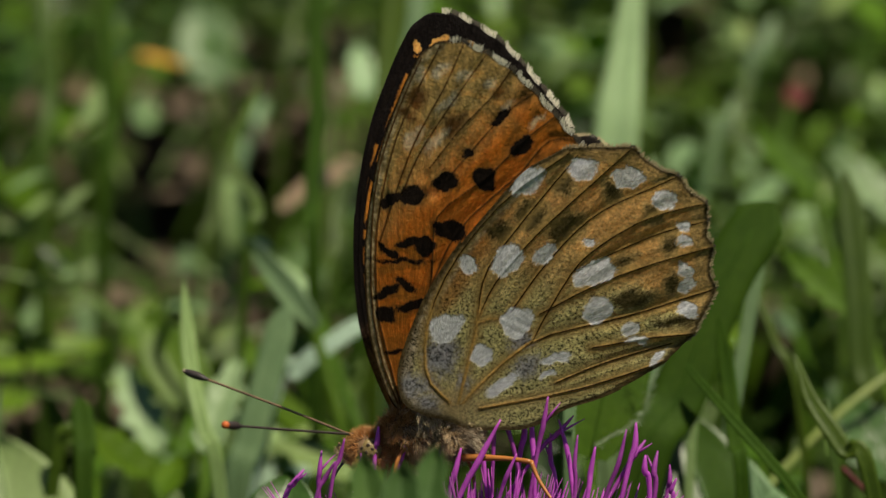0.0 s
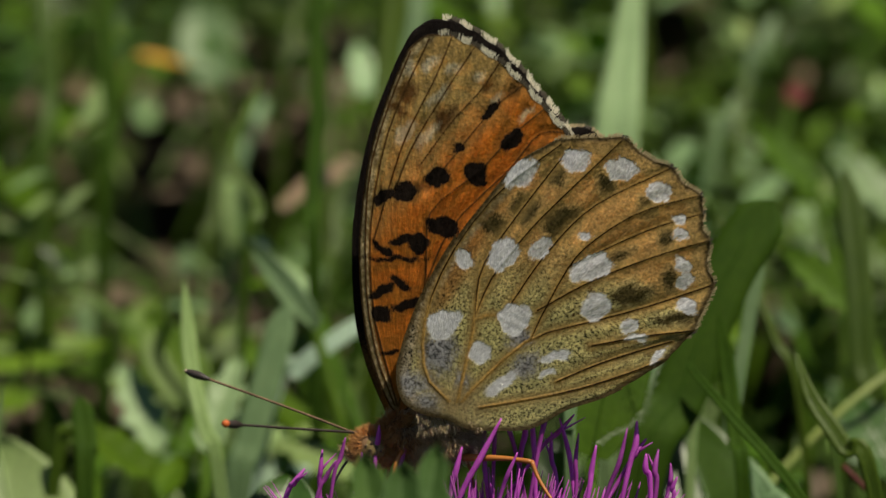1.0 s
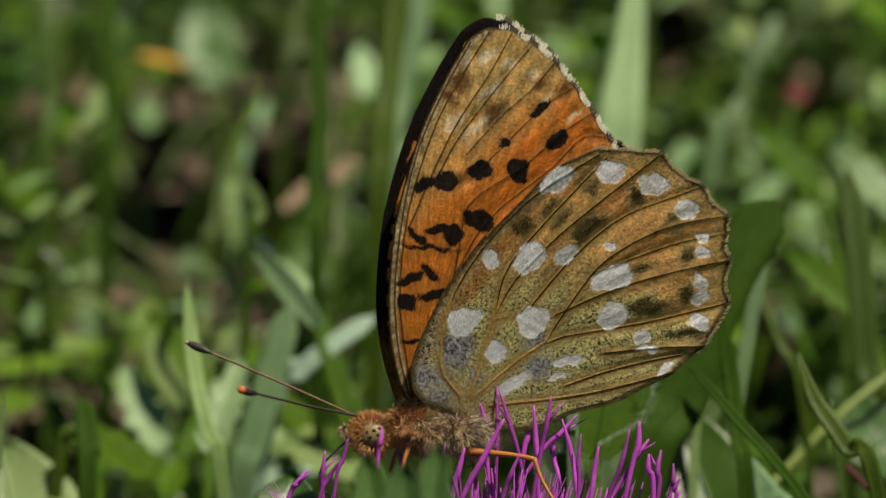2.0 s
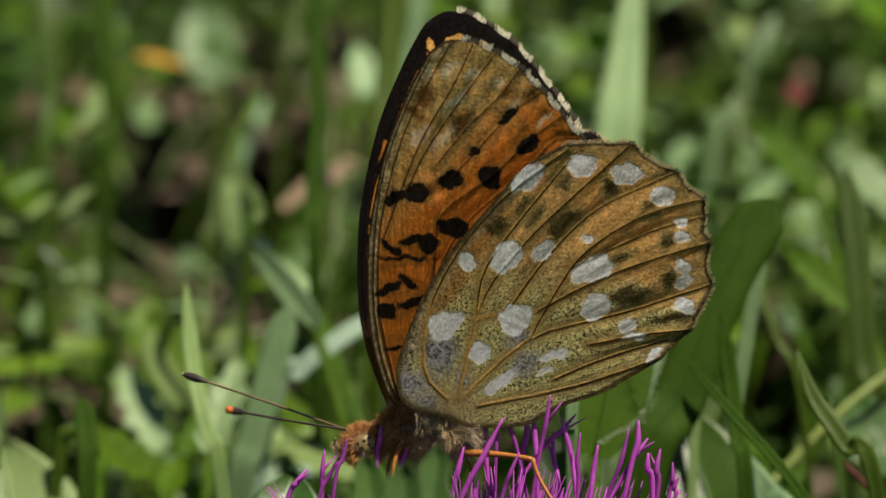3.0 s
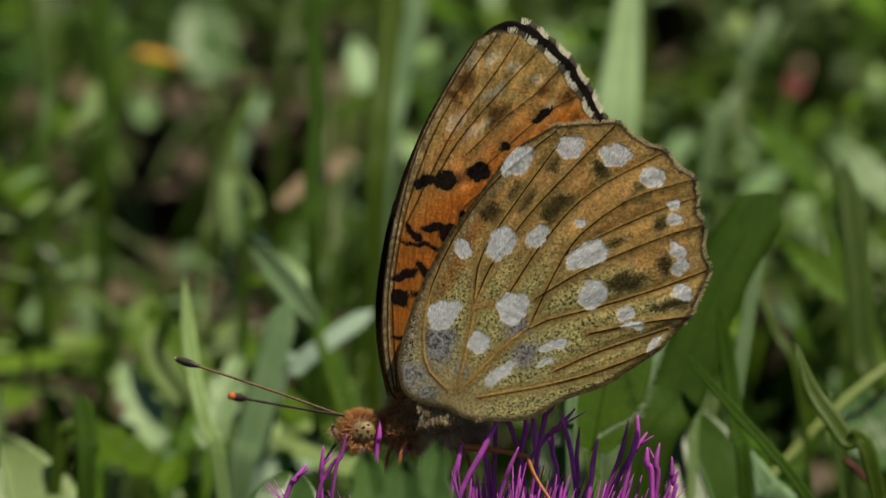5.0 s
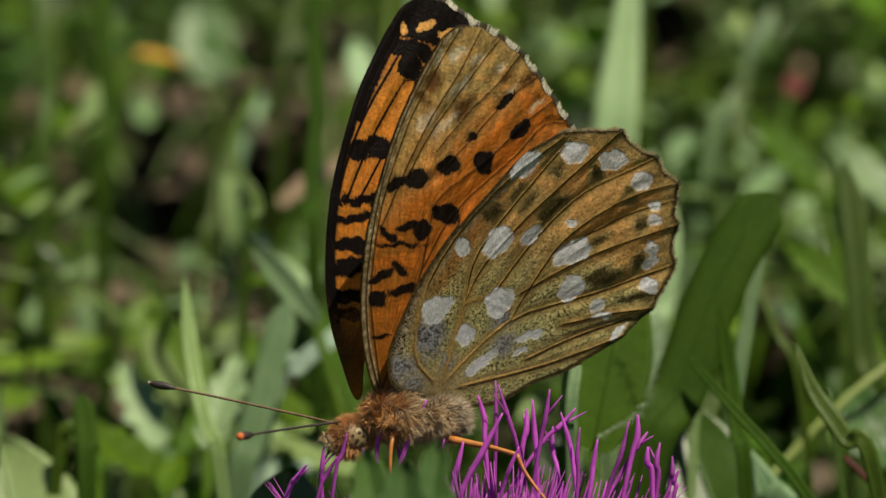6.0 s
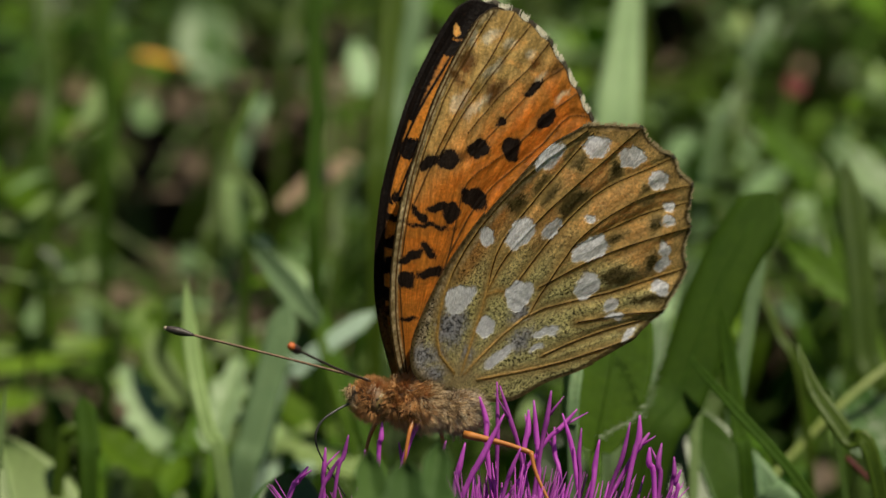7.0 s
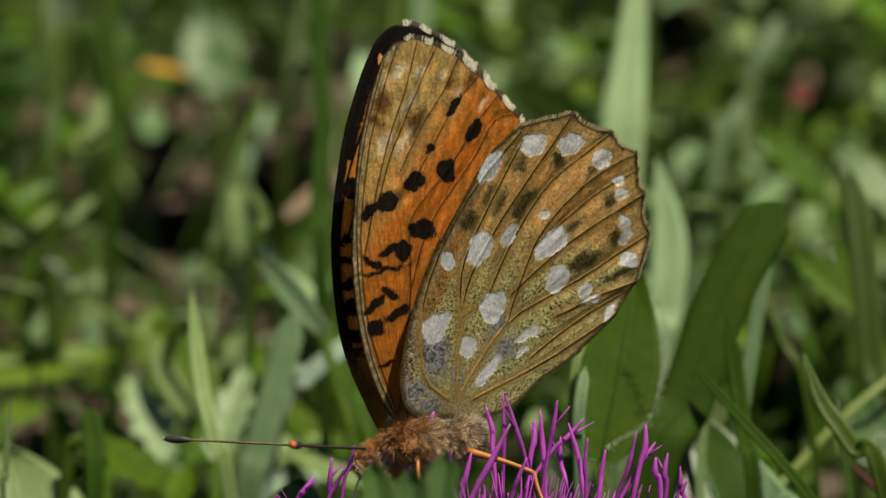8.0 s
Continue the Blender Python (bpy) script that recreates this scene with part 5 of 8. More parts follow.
blade("grass_blade", [(9.3, -17.0, 22), (9.3, -14.5, 22), (9.4, -11.6, 22), (9.9, -8.3, 23)], 1.0, m_grass_blue, "downy pale stem-like blade behind the flower", tip=0.9)
blade("grass_blade", [(-31.0, 10.5, 230), (-29.5, 8.4, 232), (-28.3, 6.5, 234), (-27.2, 4.4, 236)], 1.3, m_tan, "reddish brown dead stalk lying in the grass", tip=0.95)
blade("grass_blade", [(18.4, -14.1, 45), (18.7, -11.6, 47), (18.8, -10.0, 49), (18.5, -7.5, 51)], 1.0, m_grass_pale, "pale upright blade behind the flower", tip=0.85)
blade("grass_blade", [(28.9, -15.0, 30), (27.8, -12.5, 32), (26.7, -10.0, 34), (26.0, -7.5, 36)], 0.7, m_grass, "green blade with a pale tip behind the flower", tip=0.8)
blade("grass_blade", [(-26.4, -17.5, 48), (-26.3, -15.0, 50), (-26.5, -12.9, 52), (-26.8, -10.8, 54)], 2.0, m_grass_deep, "short dark green blade among leaves", tip=0.85)
blade("grass_blade", [(-11.8, 11.3, 190), (-11.3, 13.8, 192), (-11.0, 15.9, 194), (-10.6, 19.2, 196)], 1.3, m_grass, "tall green grass blade far behind", tip=0.95)
blade("grass_blade", [(-29.3, 10.9, 200), (-29.4, 13.4, 202), (-29.2, 15.9, 204), (-29.3, 19.2, 206)], 1.5, m_grass, "tall green grass blade in the far meadow", tip=0.95)
blade("grass_blade", [(13.2, 12.1, 190), (13.4, 14.2, 192), (13.2, 16.3, 194), (13.7, 19.2, 196)], 1.5, m_grass_deep, "tall dark grass blade in the far meadow", tip=0.95)
blade("grass_blade", [(29.8, -5.0, 110), (30.2, -1.6, 112), (29.8, 0.9, 114), (30.5, 4.2, 116)], 1.5, m_grass, "broad upright grass blade in the meadow", tip=0.85)
blade("grass_blade", [(-8.1, -2.5, 120), (-7.7, 0.0, 122), (-7.8, 2.5, 124), (-7.2, 5.9, 126)], 1.3, m_grass, "grass blade rising beside the butterfly", tip=0.85)

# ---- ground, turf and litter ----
# hollows put where dark shade shows between plants: the gap cleared from the eye to each (middle and half size), then
# its place and half size on the ground
SHADE_HOLLOWS = [
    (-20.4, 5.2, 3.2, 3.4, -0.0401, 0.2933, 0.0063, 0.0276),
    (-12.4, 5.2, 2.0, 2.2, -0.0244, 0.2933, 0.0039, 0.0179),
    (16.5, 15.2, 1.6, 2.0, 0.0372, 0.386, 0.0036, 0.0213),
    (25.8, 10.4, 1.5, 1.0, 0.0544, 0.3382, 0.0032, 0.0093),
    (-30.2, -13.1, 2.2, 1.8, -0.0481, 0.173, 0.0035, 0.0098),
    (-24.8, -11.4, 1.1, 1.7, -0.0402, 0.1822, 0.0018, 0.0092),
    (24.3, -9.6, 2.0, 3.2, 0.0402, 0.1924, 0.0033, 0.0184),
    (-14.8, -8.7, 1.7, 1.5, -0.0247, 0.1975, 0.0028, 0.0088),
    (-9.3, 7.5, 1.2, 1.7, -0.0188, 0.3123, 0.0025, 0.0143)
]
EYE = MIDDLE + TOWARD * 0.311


def shade_dip(x, y):
    """1 in the middle of a dip dug for shade, 0 outside all of them."""
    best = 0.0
    for *_, hx, hy, rx, ry in SHADE_HOLLOWS:
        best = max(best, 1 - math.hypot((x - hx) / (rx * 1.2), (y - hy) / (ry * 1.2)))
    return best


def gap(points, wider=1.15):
    """True where growth would stand in the cleared line from the eye to a patch of shade."""
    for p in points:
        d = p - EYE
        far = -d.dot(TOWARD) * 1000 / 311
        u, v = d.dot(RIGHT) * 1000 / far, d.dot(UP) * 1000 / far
        for hu, hv, ru, rv, *_ in SHADE_HOLLOWS:
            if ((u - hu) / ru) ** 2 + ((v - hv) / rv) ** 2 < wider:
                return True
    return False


gv, gf, N, moss = [], [], 170, []
for i in range(N + 1):
    for j in range(N + 1):
        u, v = (i / N * 2 - 1), (j / N * 2 - 1)
        x, y = 0.35 * u + 40 * u ** 9, 0.25 + 0.45 * v + 40 * v ** 9
        near = math.exp(-(x * x + (y - 0.2) ** 2) / 0.3)
        z = near * (0.008 * noise.noise(Vector((x * 18, y * 18, 0))) + 0.003 * noise.noise(Vector((x * 90, y * 90, 4)))) - 0.004
        # dug and kept free of moss: the shade is put into the ground
        h = shade_dip(x, y)
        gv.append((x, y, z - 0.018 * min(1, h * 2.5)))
        moss.append(0.5 - 2.0 * max(h, 0.6 * shade_dip(x, y - 0.03)))
for i in range(N):
    for j in range(N):
        a = i * (N + 1) + j
        gf.append((a, a + N + 1, a + N + 2, a + 1))
ground = tagged(mesh_object("ground", gv, gf, m_soil), "dark soil with moss, and hollows dug and bared for shade", "ground", kind="structure")
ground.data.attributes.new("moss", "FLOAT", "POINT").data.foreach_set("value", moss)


def inside(x, y):
    return abs(x) < 0.035 + (y + 0.3) * 0.16


tr = random.Random(21)


def scatter(piece, V, F):
    b = len(V)
    V += piece[0]
    F += [tuple(i + b for i in q) for q in piece[1]]


for count, mats, wide, tall, side in ((1600, m_grass, 1.3, 42, 0.0), (750, m_grass_deep, 1.7, 36, 0.5), (600, m_grass_pale, 1.0, 34, -0.6)):
    V, F = [], []
    while count:
        x, y = tr.uniform(-0.16, 0.16), 0.055 + 0.62 * tr.random() ** 1.25
        if not inside(x, y) or tr.random() > 0.7 + side * x / 0.06:
            continue
        h = tall * tr.uniform(0.35, 1.0) * MM * (1 if y > 0.1 else 0.6)
        a = tr.uniform(0, 6.28)
        lean = Vector((math.cos(a), math.sin(a), 0)) * h * tr.uniform(0.1, 0.9)
        p = Vector((x, y, -0.006))
        pts = [p, p + Vector((0, 0, h * 0.45)) + lean * 0.2, p + Vector((0, 0, h * 0.85)) + lean * 0.6, p + Vector((0, 0, h)) + lean * 1.2]
        if gap(pts) or shade_dip(x, y) > 0.1:
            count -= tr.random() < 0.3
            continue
        count -= 1
        face = Vector((tr.uniform(-1, 1), -1, tr.uniform(0, 0.8)))
        scatter(blade_piece(pts, wide * tr.uniform(0.5, 1.2) * MM, face, 0.25, 8, 0.5), V, F)
    tagged(mesh_object("turf", V, F, mats), "dense green meadow grass", "grass", kind="stuff")
for mats, count, size, side in ((m_leaf, 1500, 9, 0.0), (m_leaf_light, 700, 8, -0.5), (m_leaf_glossy, 650, 9, 0.6), (m_mint_sheen, 600, 8, -0.7), (m_leaf_bright, 700, 7, 0.0)):
    V, F = [], []
    while count:
        x, y = tr.uniform(-0.15, 0.15), 0.07 + 0.5 * tr.random() ** 1.35
        if not inside(x, y) or tr.random() > 0.7 + side * x / 0.06 * (1 if y < 0.16 else -1):
            continue
        count -= 1
        if size < 9 and y > 0.19 and x < 0 and tr.random() < 0.6:
            continue
        place = Vector((x, y, tr.uniform(0.002, 0.042) * (1 if y > 0.12 else 0.5)))
        n = size * tr.uniform(0.5, 1.3) * MM * min(1, 0.35 + y * 1.9)
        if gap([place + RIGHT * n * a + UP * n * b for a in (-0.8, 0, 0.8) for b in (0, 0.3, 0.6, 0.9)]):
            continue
        v, f = leaf_piece(n, n * tr.uniform(0.35, 0.8), 9, 2, tr.choice((0, 3, 4)), 0.45, 0.15, tr.uniform(0, 0.4), 0.05, count)
        m = Matrix.Translation(place) @ Matrix.Rotation(tr.uniform(0, 6.28), 4, "Z") @ Matrix.Rotation(tr.uniform(-0.2, 1.1), 4, "X")
        scatter(([m @ q for q in v], f), V, F)
    tagged(mesh_object("undergrowth", V, F, mats), "small broad leaves between the grass", "leaves", kind="stuff")
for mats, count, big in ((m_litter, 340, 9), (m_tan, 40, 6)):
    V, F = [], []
    # matted leaves added over the back of each dip, to cast its shade
    for hu, hv, ru, rv, hx, hy, rx, ry in SHADE_HOLLOWS:
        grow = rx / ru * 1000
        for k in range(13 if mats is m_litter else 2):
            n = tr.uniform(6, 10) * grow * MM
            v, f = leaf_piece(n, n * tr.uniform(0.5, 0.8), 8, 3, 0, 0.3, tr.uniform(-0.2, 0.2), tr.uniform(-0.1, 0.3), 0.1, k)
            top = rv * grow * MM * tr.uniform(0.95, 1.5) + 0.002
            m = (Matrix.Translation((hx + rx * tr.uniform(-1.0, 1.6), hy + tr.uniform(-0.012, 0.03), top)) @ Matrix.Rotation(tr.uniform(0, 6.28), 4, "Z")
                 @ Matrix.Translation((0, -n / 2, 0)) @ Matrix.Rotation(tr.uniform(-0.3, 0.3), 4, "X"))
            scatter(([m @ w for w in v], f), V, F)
    for k in range(count):
        if k % 2:
            *_, hx, hy, rx, ry = tr.choice(SHADE_HOLLOWS)
            x, y = hx + tr.gauss(0, rx * 1.1), hy + ry * 0.7 + tr.gauss(0, ry * 0.8)
        else:
            x, y = tr.uniform(-0.13, 0.13), 0.1 + 0.45 * tr.random()
        n = tr.uniform(3, big) * MM
        v, f = leaf_piece(n, n * tr.uniform(0.3, 0.7), 6, 3, 0, 0.3, tr.uniform(0.1, 0.5), tr.uniform(-0.3, 0.5), 0.1, k)
        m = Matrix.Translation((x, y, tr.uniform(0.0, 0.008) - 0.018 * min(1, shade_dip(x, y) * 2.5))) @ Matrix.Rotation(tr.uniform(0, 6.28), 4, "Z") @ Matrix.Rotation(tr.uniform(-0.5, 0.7), 4, "X")
        scatter(([m @ q for q in v], f), V, F)
    tagged(mesh_object("litter", V, F, mats), "brown dead leaves on the soil, some added to shade hollows", "leaf litter", kind="stuff")
# the meadow goes on to the sides and behind, thinner with distance
for mats, count, wide, tall in ((m_grass, 5200, 2.2, 46), (m_grass_deep, 2600, 2.6, 40), (m_grass_pale, 1300, 1.8, 44)):
    V, F = [], []
    while count:
        r, a = 0.05 + 1.3 * tr.random() ** 1.5, tr.uniform(0, 6.28)
        x, y = r * math.cos(a), 0.1 + r * math.sin(a)
        if (y > 0.05 and inside(x, y)) or math.hypot(x, y + 0.3) < 0.03:
            continue
        count -= 1
        low = 0.42 if y < 0.06 and abs(x) < 0.07 else 1.0
        h = tall * tr.uniform(0.35, 1.0) * MM * low
        b = tr.uniform(0, 6.28)
        lean = Vector((math.cos(b), math.sin(b), 0)) * h * tr.uniform(0.1, 0.9)
        p = Vector((x, y, -0.008))
        pts = [p, p + Vector((0, 0, h * 0.5)) + lean * 0.25, p + Vector((0, 0, h)) + lean * 1.1]
        scatter(blade_piece(pts, wide * tr.uniform(0.6, 1.2) * (1 + r) * MM, Vector((tr.uniform(-1, 1), tr.uniform(-1, 1), 0.5)), 0.25, 5, 0.4), V, F)
    tagged(mesh_object("turf", V, F, mats), "open meadow grass around the thistle", "grass", kind="stuff")


# ---- motion of the butterfly ----
def motions():
    walk(butterfly, [
        (0, pose(-0.001388, -0.001313, 0.056531, 75.00, -0.00, 0.00)), (0.5, pose(-0.001462, -0.001332, 0.056461, 75.00, -0.00, 0.00)),
        (1, pose(-0.001521, -0.001358, 0.056362, 75.00, -0.00, 0.00)), (1.5, pose(-0.001556, -0.001374, 0.056302, 75.00, -0.00, 0.00)),
        (1.6, pose(-0.001556, -0.001374, 0.056302, 75.00, -0.00, 0.00)), (1.7, pose(-0.000449, -0.001189, 0.056994, 76.33, 10.94, 6.50)),
        (2, pose(-0.000892, -0.001217, 0.056891, 75.35, 5.15, 3.81)), (2.3, pose(-0.001715, -0.001268, 0.056699, 75.00, -0.00, 0.00)),
        (2.55, pose(-0.001645, -0.001217, 0.056889, 75.00, -0.00, 0.00)), (2.8, pose(-0.001297, -0.001083, 0.057391, 75.00, -0.00, 0.00)),
        (2.9, pose(-0.001598, -0.001183, 0.057016, 75.00, -0.00, 0.00)), (3, pose(-0.001715, -0.001268, 0.056699, 75.00, -0.00, 0.00)),
        (3.1, pose(-0.001627, -0.001204, 0.056937, 75.00, -0.00, 0.00)), (3.2, pose(-0.001328, -0.001094, 0.057347, 75.00, -0.00, 0.00)),
        (3.3, pose(-0.001317, -0.001090, 0.057363, 75.00, -0.00, 0.00)), (3.4, pose(-0.001439, -0.001169, 0.057068, 75.00, -0.00, 0.00)),
        (3.5, pose(-0.001598, -0.001183, 0.057016, 75.00, -0.00, 0.00)), (3.6, pose(-0.001479, -0.001173, 0.057055, 75.00, -0.00, 0.00)),
        (3.7, pose(-0.001333, -0.001160, 0.057102, 75.00, -0.00, 0.00)), (3.8, pose(-0.001465, -0.001172, 0.057059, 75.00, -0.00, 0.00)),
        (3.9, pose(-0.001577, -0.001249, 0.056770, 75.00, -0.00, 0.00)), (4, pose(-0.001577, -0.001249, 0.056770, 75.00, -0.00, 0.00)),
        (4.5, pose(-0.001489, -0.001239, 0.056807, 75.00, -0.00, 0.00)), (4.7, pose(-0.001489, -0.001239, 0.056807, 75.00, -0.00, 0.00)),
        (5, pose(-0.001489, -0.001239, 0.056807, 75.11, 1.81, 6.76)), (5.3, pose(-0.002139, -0.001138, 0.057183, 75.43, 3.59, 13.54)),
        (5.55, pose(-0.003079, -0.001094, 0.057349, 75.78, 4.83, 18.40)), (5.8, pose(-0.002789, -0.001038, 0.057559, 76.25, 6.04, 23.27)),
        (5.9, pose(-0.002992, -0.001077, 0.057412, 76.08, 5.66, 23.36)), (6, pose(-0.003079, -0.001094, 0.057349, 75.92, 5.28, 23.46)),
        (6.1, pose(-0.002961, -0.001044, 0.057537, 75.75, 4.90, 23.56)), (6.2, pose(-0.002963, -0.001071, 0.057433, 75.58, 4.52, 23.65)),
        (6.3, pose(-0.003188, -0.001139, 0.057182, 75.42, 4.14, 23.75)), (6.4, pose(-0.003261, -0.001169, 0.057070, 75.25, 3.77, 23.85)),
        (6.5, pose(-0.003261, -0.001169, 0.057070, 75.08, 3.39, 23.95)), (6.6, pose(-0.003261, -0.001169, 0.057070, 75.75, 4.96, 24.58)),
        (6.7, pose(-0.002105, -0.001089, 0.057369, 76.46, 6.51, 25.23)), (6.8, pose(-0.000891, -0.000717, 0.058756, 82.38, 16.93, 28.41)),
        (6.9, pose(-0.001156, -0.000769, 0.058560, 81.66, 15.66, 28.60)), (7, pose(-0.001553, -0.000848, 0.058267, 80.93, 14.39, 28.80)),
        (7.1, pose(-0.001445, -0.000763, 0.058584, 81.02, 14.44, 29.14)), (7.2, pose(-0.001284, -0.000635, 0.059060, 81.10, 14.49, 29.48)),
        (7.3, pose(-0.001340, -0.000877, 0.058159, 81.19, 14.55, 29.82)), (7.4, pose(-0.001589, -0.000916, 0.058012, 79.80, 12.13, 30.76)),
        (7.5, pose(-0.002335, -0.001035, 0.057571, 78.37, 9.74, 31.74)), (7.6, pose(-0.002493, -0.001321, 0.056502, 74.65, 3.77, 32.15)),
        (7.7, pose(-0.002446, -0.001235, 0.056822, 74.52, 3.57, 32.21)), (7.8, pose(-0.002398, -0.001149, 0.057143, 74.39, 3.36, 32.26)),
        (7.9, pose(-0.002469, -0.001278, 0.056662, 74.27, 3.16, 32.32)), (8, pose(-0.002493, -0.001321, 0.056502, 74.14, 2.95, 32.38))])
    walk(near_fore, [
        (0, pose(-0.001757, 0.000212, 0.000700, 18.38, -2.57, 2.00)), (0.5, pose(-0.001809, 0.000190, 0.000700, 16.71, -2.68, 2.36)),
        (1, pose(-0.001855, 0.000115, 0.000700, 11.59, -6.45, 2.69)), (1.5, pose(-0.001818, 0.000103, 0.000700, 11.50, -8.76, 4.28)),
        (1.6, pose(-0.001818, 0.000103, 0.000700, 11.50, -8.76, 4.28)), (1.7, pose(-0.001842, 0.000082, 0.000417, -2.33, 4.97, 3.12)),
        (2, pose(-0.001804, 0.000209, 0.000545, 5.86, 5.07, 1.24)), (2.3, pose(-0.001751, 0.000284, 0.000700, 19.79, 2.04, 1.36)),
        (2.55, pose(-0.001746, 0.000347, 0.000700, 21.18, 5.07, 0.06)), (2.8, pose(-0.001739, 0.000479, 0.000700, 45.86, 12.63, -0.07)),
        (2.9, pose(-0.001743, 0.000388, 0.000700, 22.07, 7.10, -0.77)), (3, pose(-0.001751, 0.000284, 0.000700, 19.79, 2.04, 1.36)),
        (3.1, pose(-0.001745, 0.000362, 0.000700, 21.52, 5.83, -0.26)), (3.2, pose(-0.001612, 0.000486, 0.000700, 35.73, 9.99, 0.50)),
        (3.3, pose(-0.001657, 0.000483, 0.000700, 39.27, 10.90, -1.76)), (3.4, pose(-0.001682, 0.000405, 0.000700, 27.13, 8.27, -1.38)),
        (3.5, pose(-0.001743, 0.000388, 0.000700, 22.07, 7.10, -0.77)), (3.6, pose(-0.001697, 0.000401, 0.000700, 25.87, 7.97, -1.24)),
        (3.7, pose(-0.001641, 0.000417, 0.000700, 30.51, 9.08, -1.73)), (3.8, pose(-0.001692, 0.000403, 0.000700, 26.29, 8.07, -1.29)),
        (3.9, pose(-0.001857, 0.000290, 0.000700, 4.18, -16.03, -9.52)), (4, pose(-0.001857, 0.000290, 0.000700, 4.18, -16.03, -9.52)),
        (4.5, pose(-0.001864, 0.000277, 0.000700, 4.50, -16.46, -8.58)), (4.7, pose(-0.001864, 0.000277, 0.000700, 4.50, -16.46, -8.58)),
        (5, pose(-0.001936, 0.000277, 0.000468, 5.63, -23.38, -8.97)), (5.3, pose(-0.001944, 0.000242, 0.000237, 14.79, -9.56, -5.07)),
        (5.55, pose(-0.001957, 0.000049, 0.000067, 17.33, 6.06, 2.03)), (5.8, pose(-0.001924, 0.000208, -0.000091, 24.20, 0.23, 2.03)),
        (5.9, pose(-0.001945, 0.000110, -0.000100, 19.44, 0.80, 1.64)), (6, pose(-0.001954, 0.000076, -0.000104, 17.50, 1.06, 1.24)),
        (6.1, pose(-0.001844, 0.000213, -0.000055, 32.79, -2.05, 2.10)), (6.2, pose(-0.001939, 0.000167, -0.000097, 20.67, 0.71, 0.48)),
        (6.3, pose(-0.001967, 0.000066, -0.000110, 19.30, -4.78, 4.04)), (6.4, pose(-0.001977, 0.000045, -0.000114, 20.14, -8.71, 6.24)),
        (6.5, pose(-0.001977, 0.000059, -0.000114, 20.31, -8.73, 5.82)), (6.6, pose(-0.001975, 0.000011, -0.000149, 19.57, -9.65, 7.30)),
        (6.7, pose(-0.001827, -0.000055, -0.000112, -4.20, -2.86, 8.68)), (6.8, pose(-0.001757, 0.000110, -0.000239, 8.06, 0.83, 5.01)),
        (6.9, pose(-0.001760, 0.000111, -0.000241, 7.36, 0.53, 4.36)), (7, pose(-0.001768, 0.000091, -0.000245, 5.91, 0.13, 4.02)),
        (7.1, pose(-0.001831, 0.000208, -0.000295, 11.41, 2.68, 2.63)), (7.2, pose(-0.001927, 0.000384, -0.000366, 19.57, 6.95, 1.09)),
        (7.3, pose(-0.001673, 0.000142, -0.000220, 31.38, 0.21, 7.41)), (7.4, pose(-0.001711, 0.000189, -0.000260, 29.13, -0.13, 5.78)),
        (7.5, pose(-0.001846, 0.000183, -0.000364, 19.39, 0.68, 5.92)), (7.6, pose(-0.001911, -0.000068, -0.000369, 13.21, -1.31, 9.35)),
        (7.7, pose(-0.001884, 0.000078, -0.000352, 16.37, -0.68, 6.29)), (7.8, pose(-0.001856, 0.000224, -0.000335, 19.51, 0.13, 3.28)),
        (7.9, pose(-0.001898, 0.000025, -0.000361, 15.12, -1.06, 7.28)), (8, pose(-0.001912, -0.000036, -0.000369, 13.74, -1.39, 8.49))])
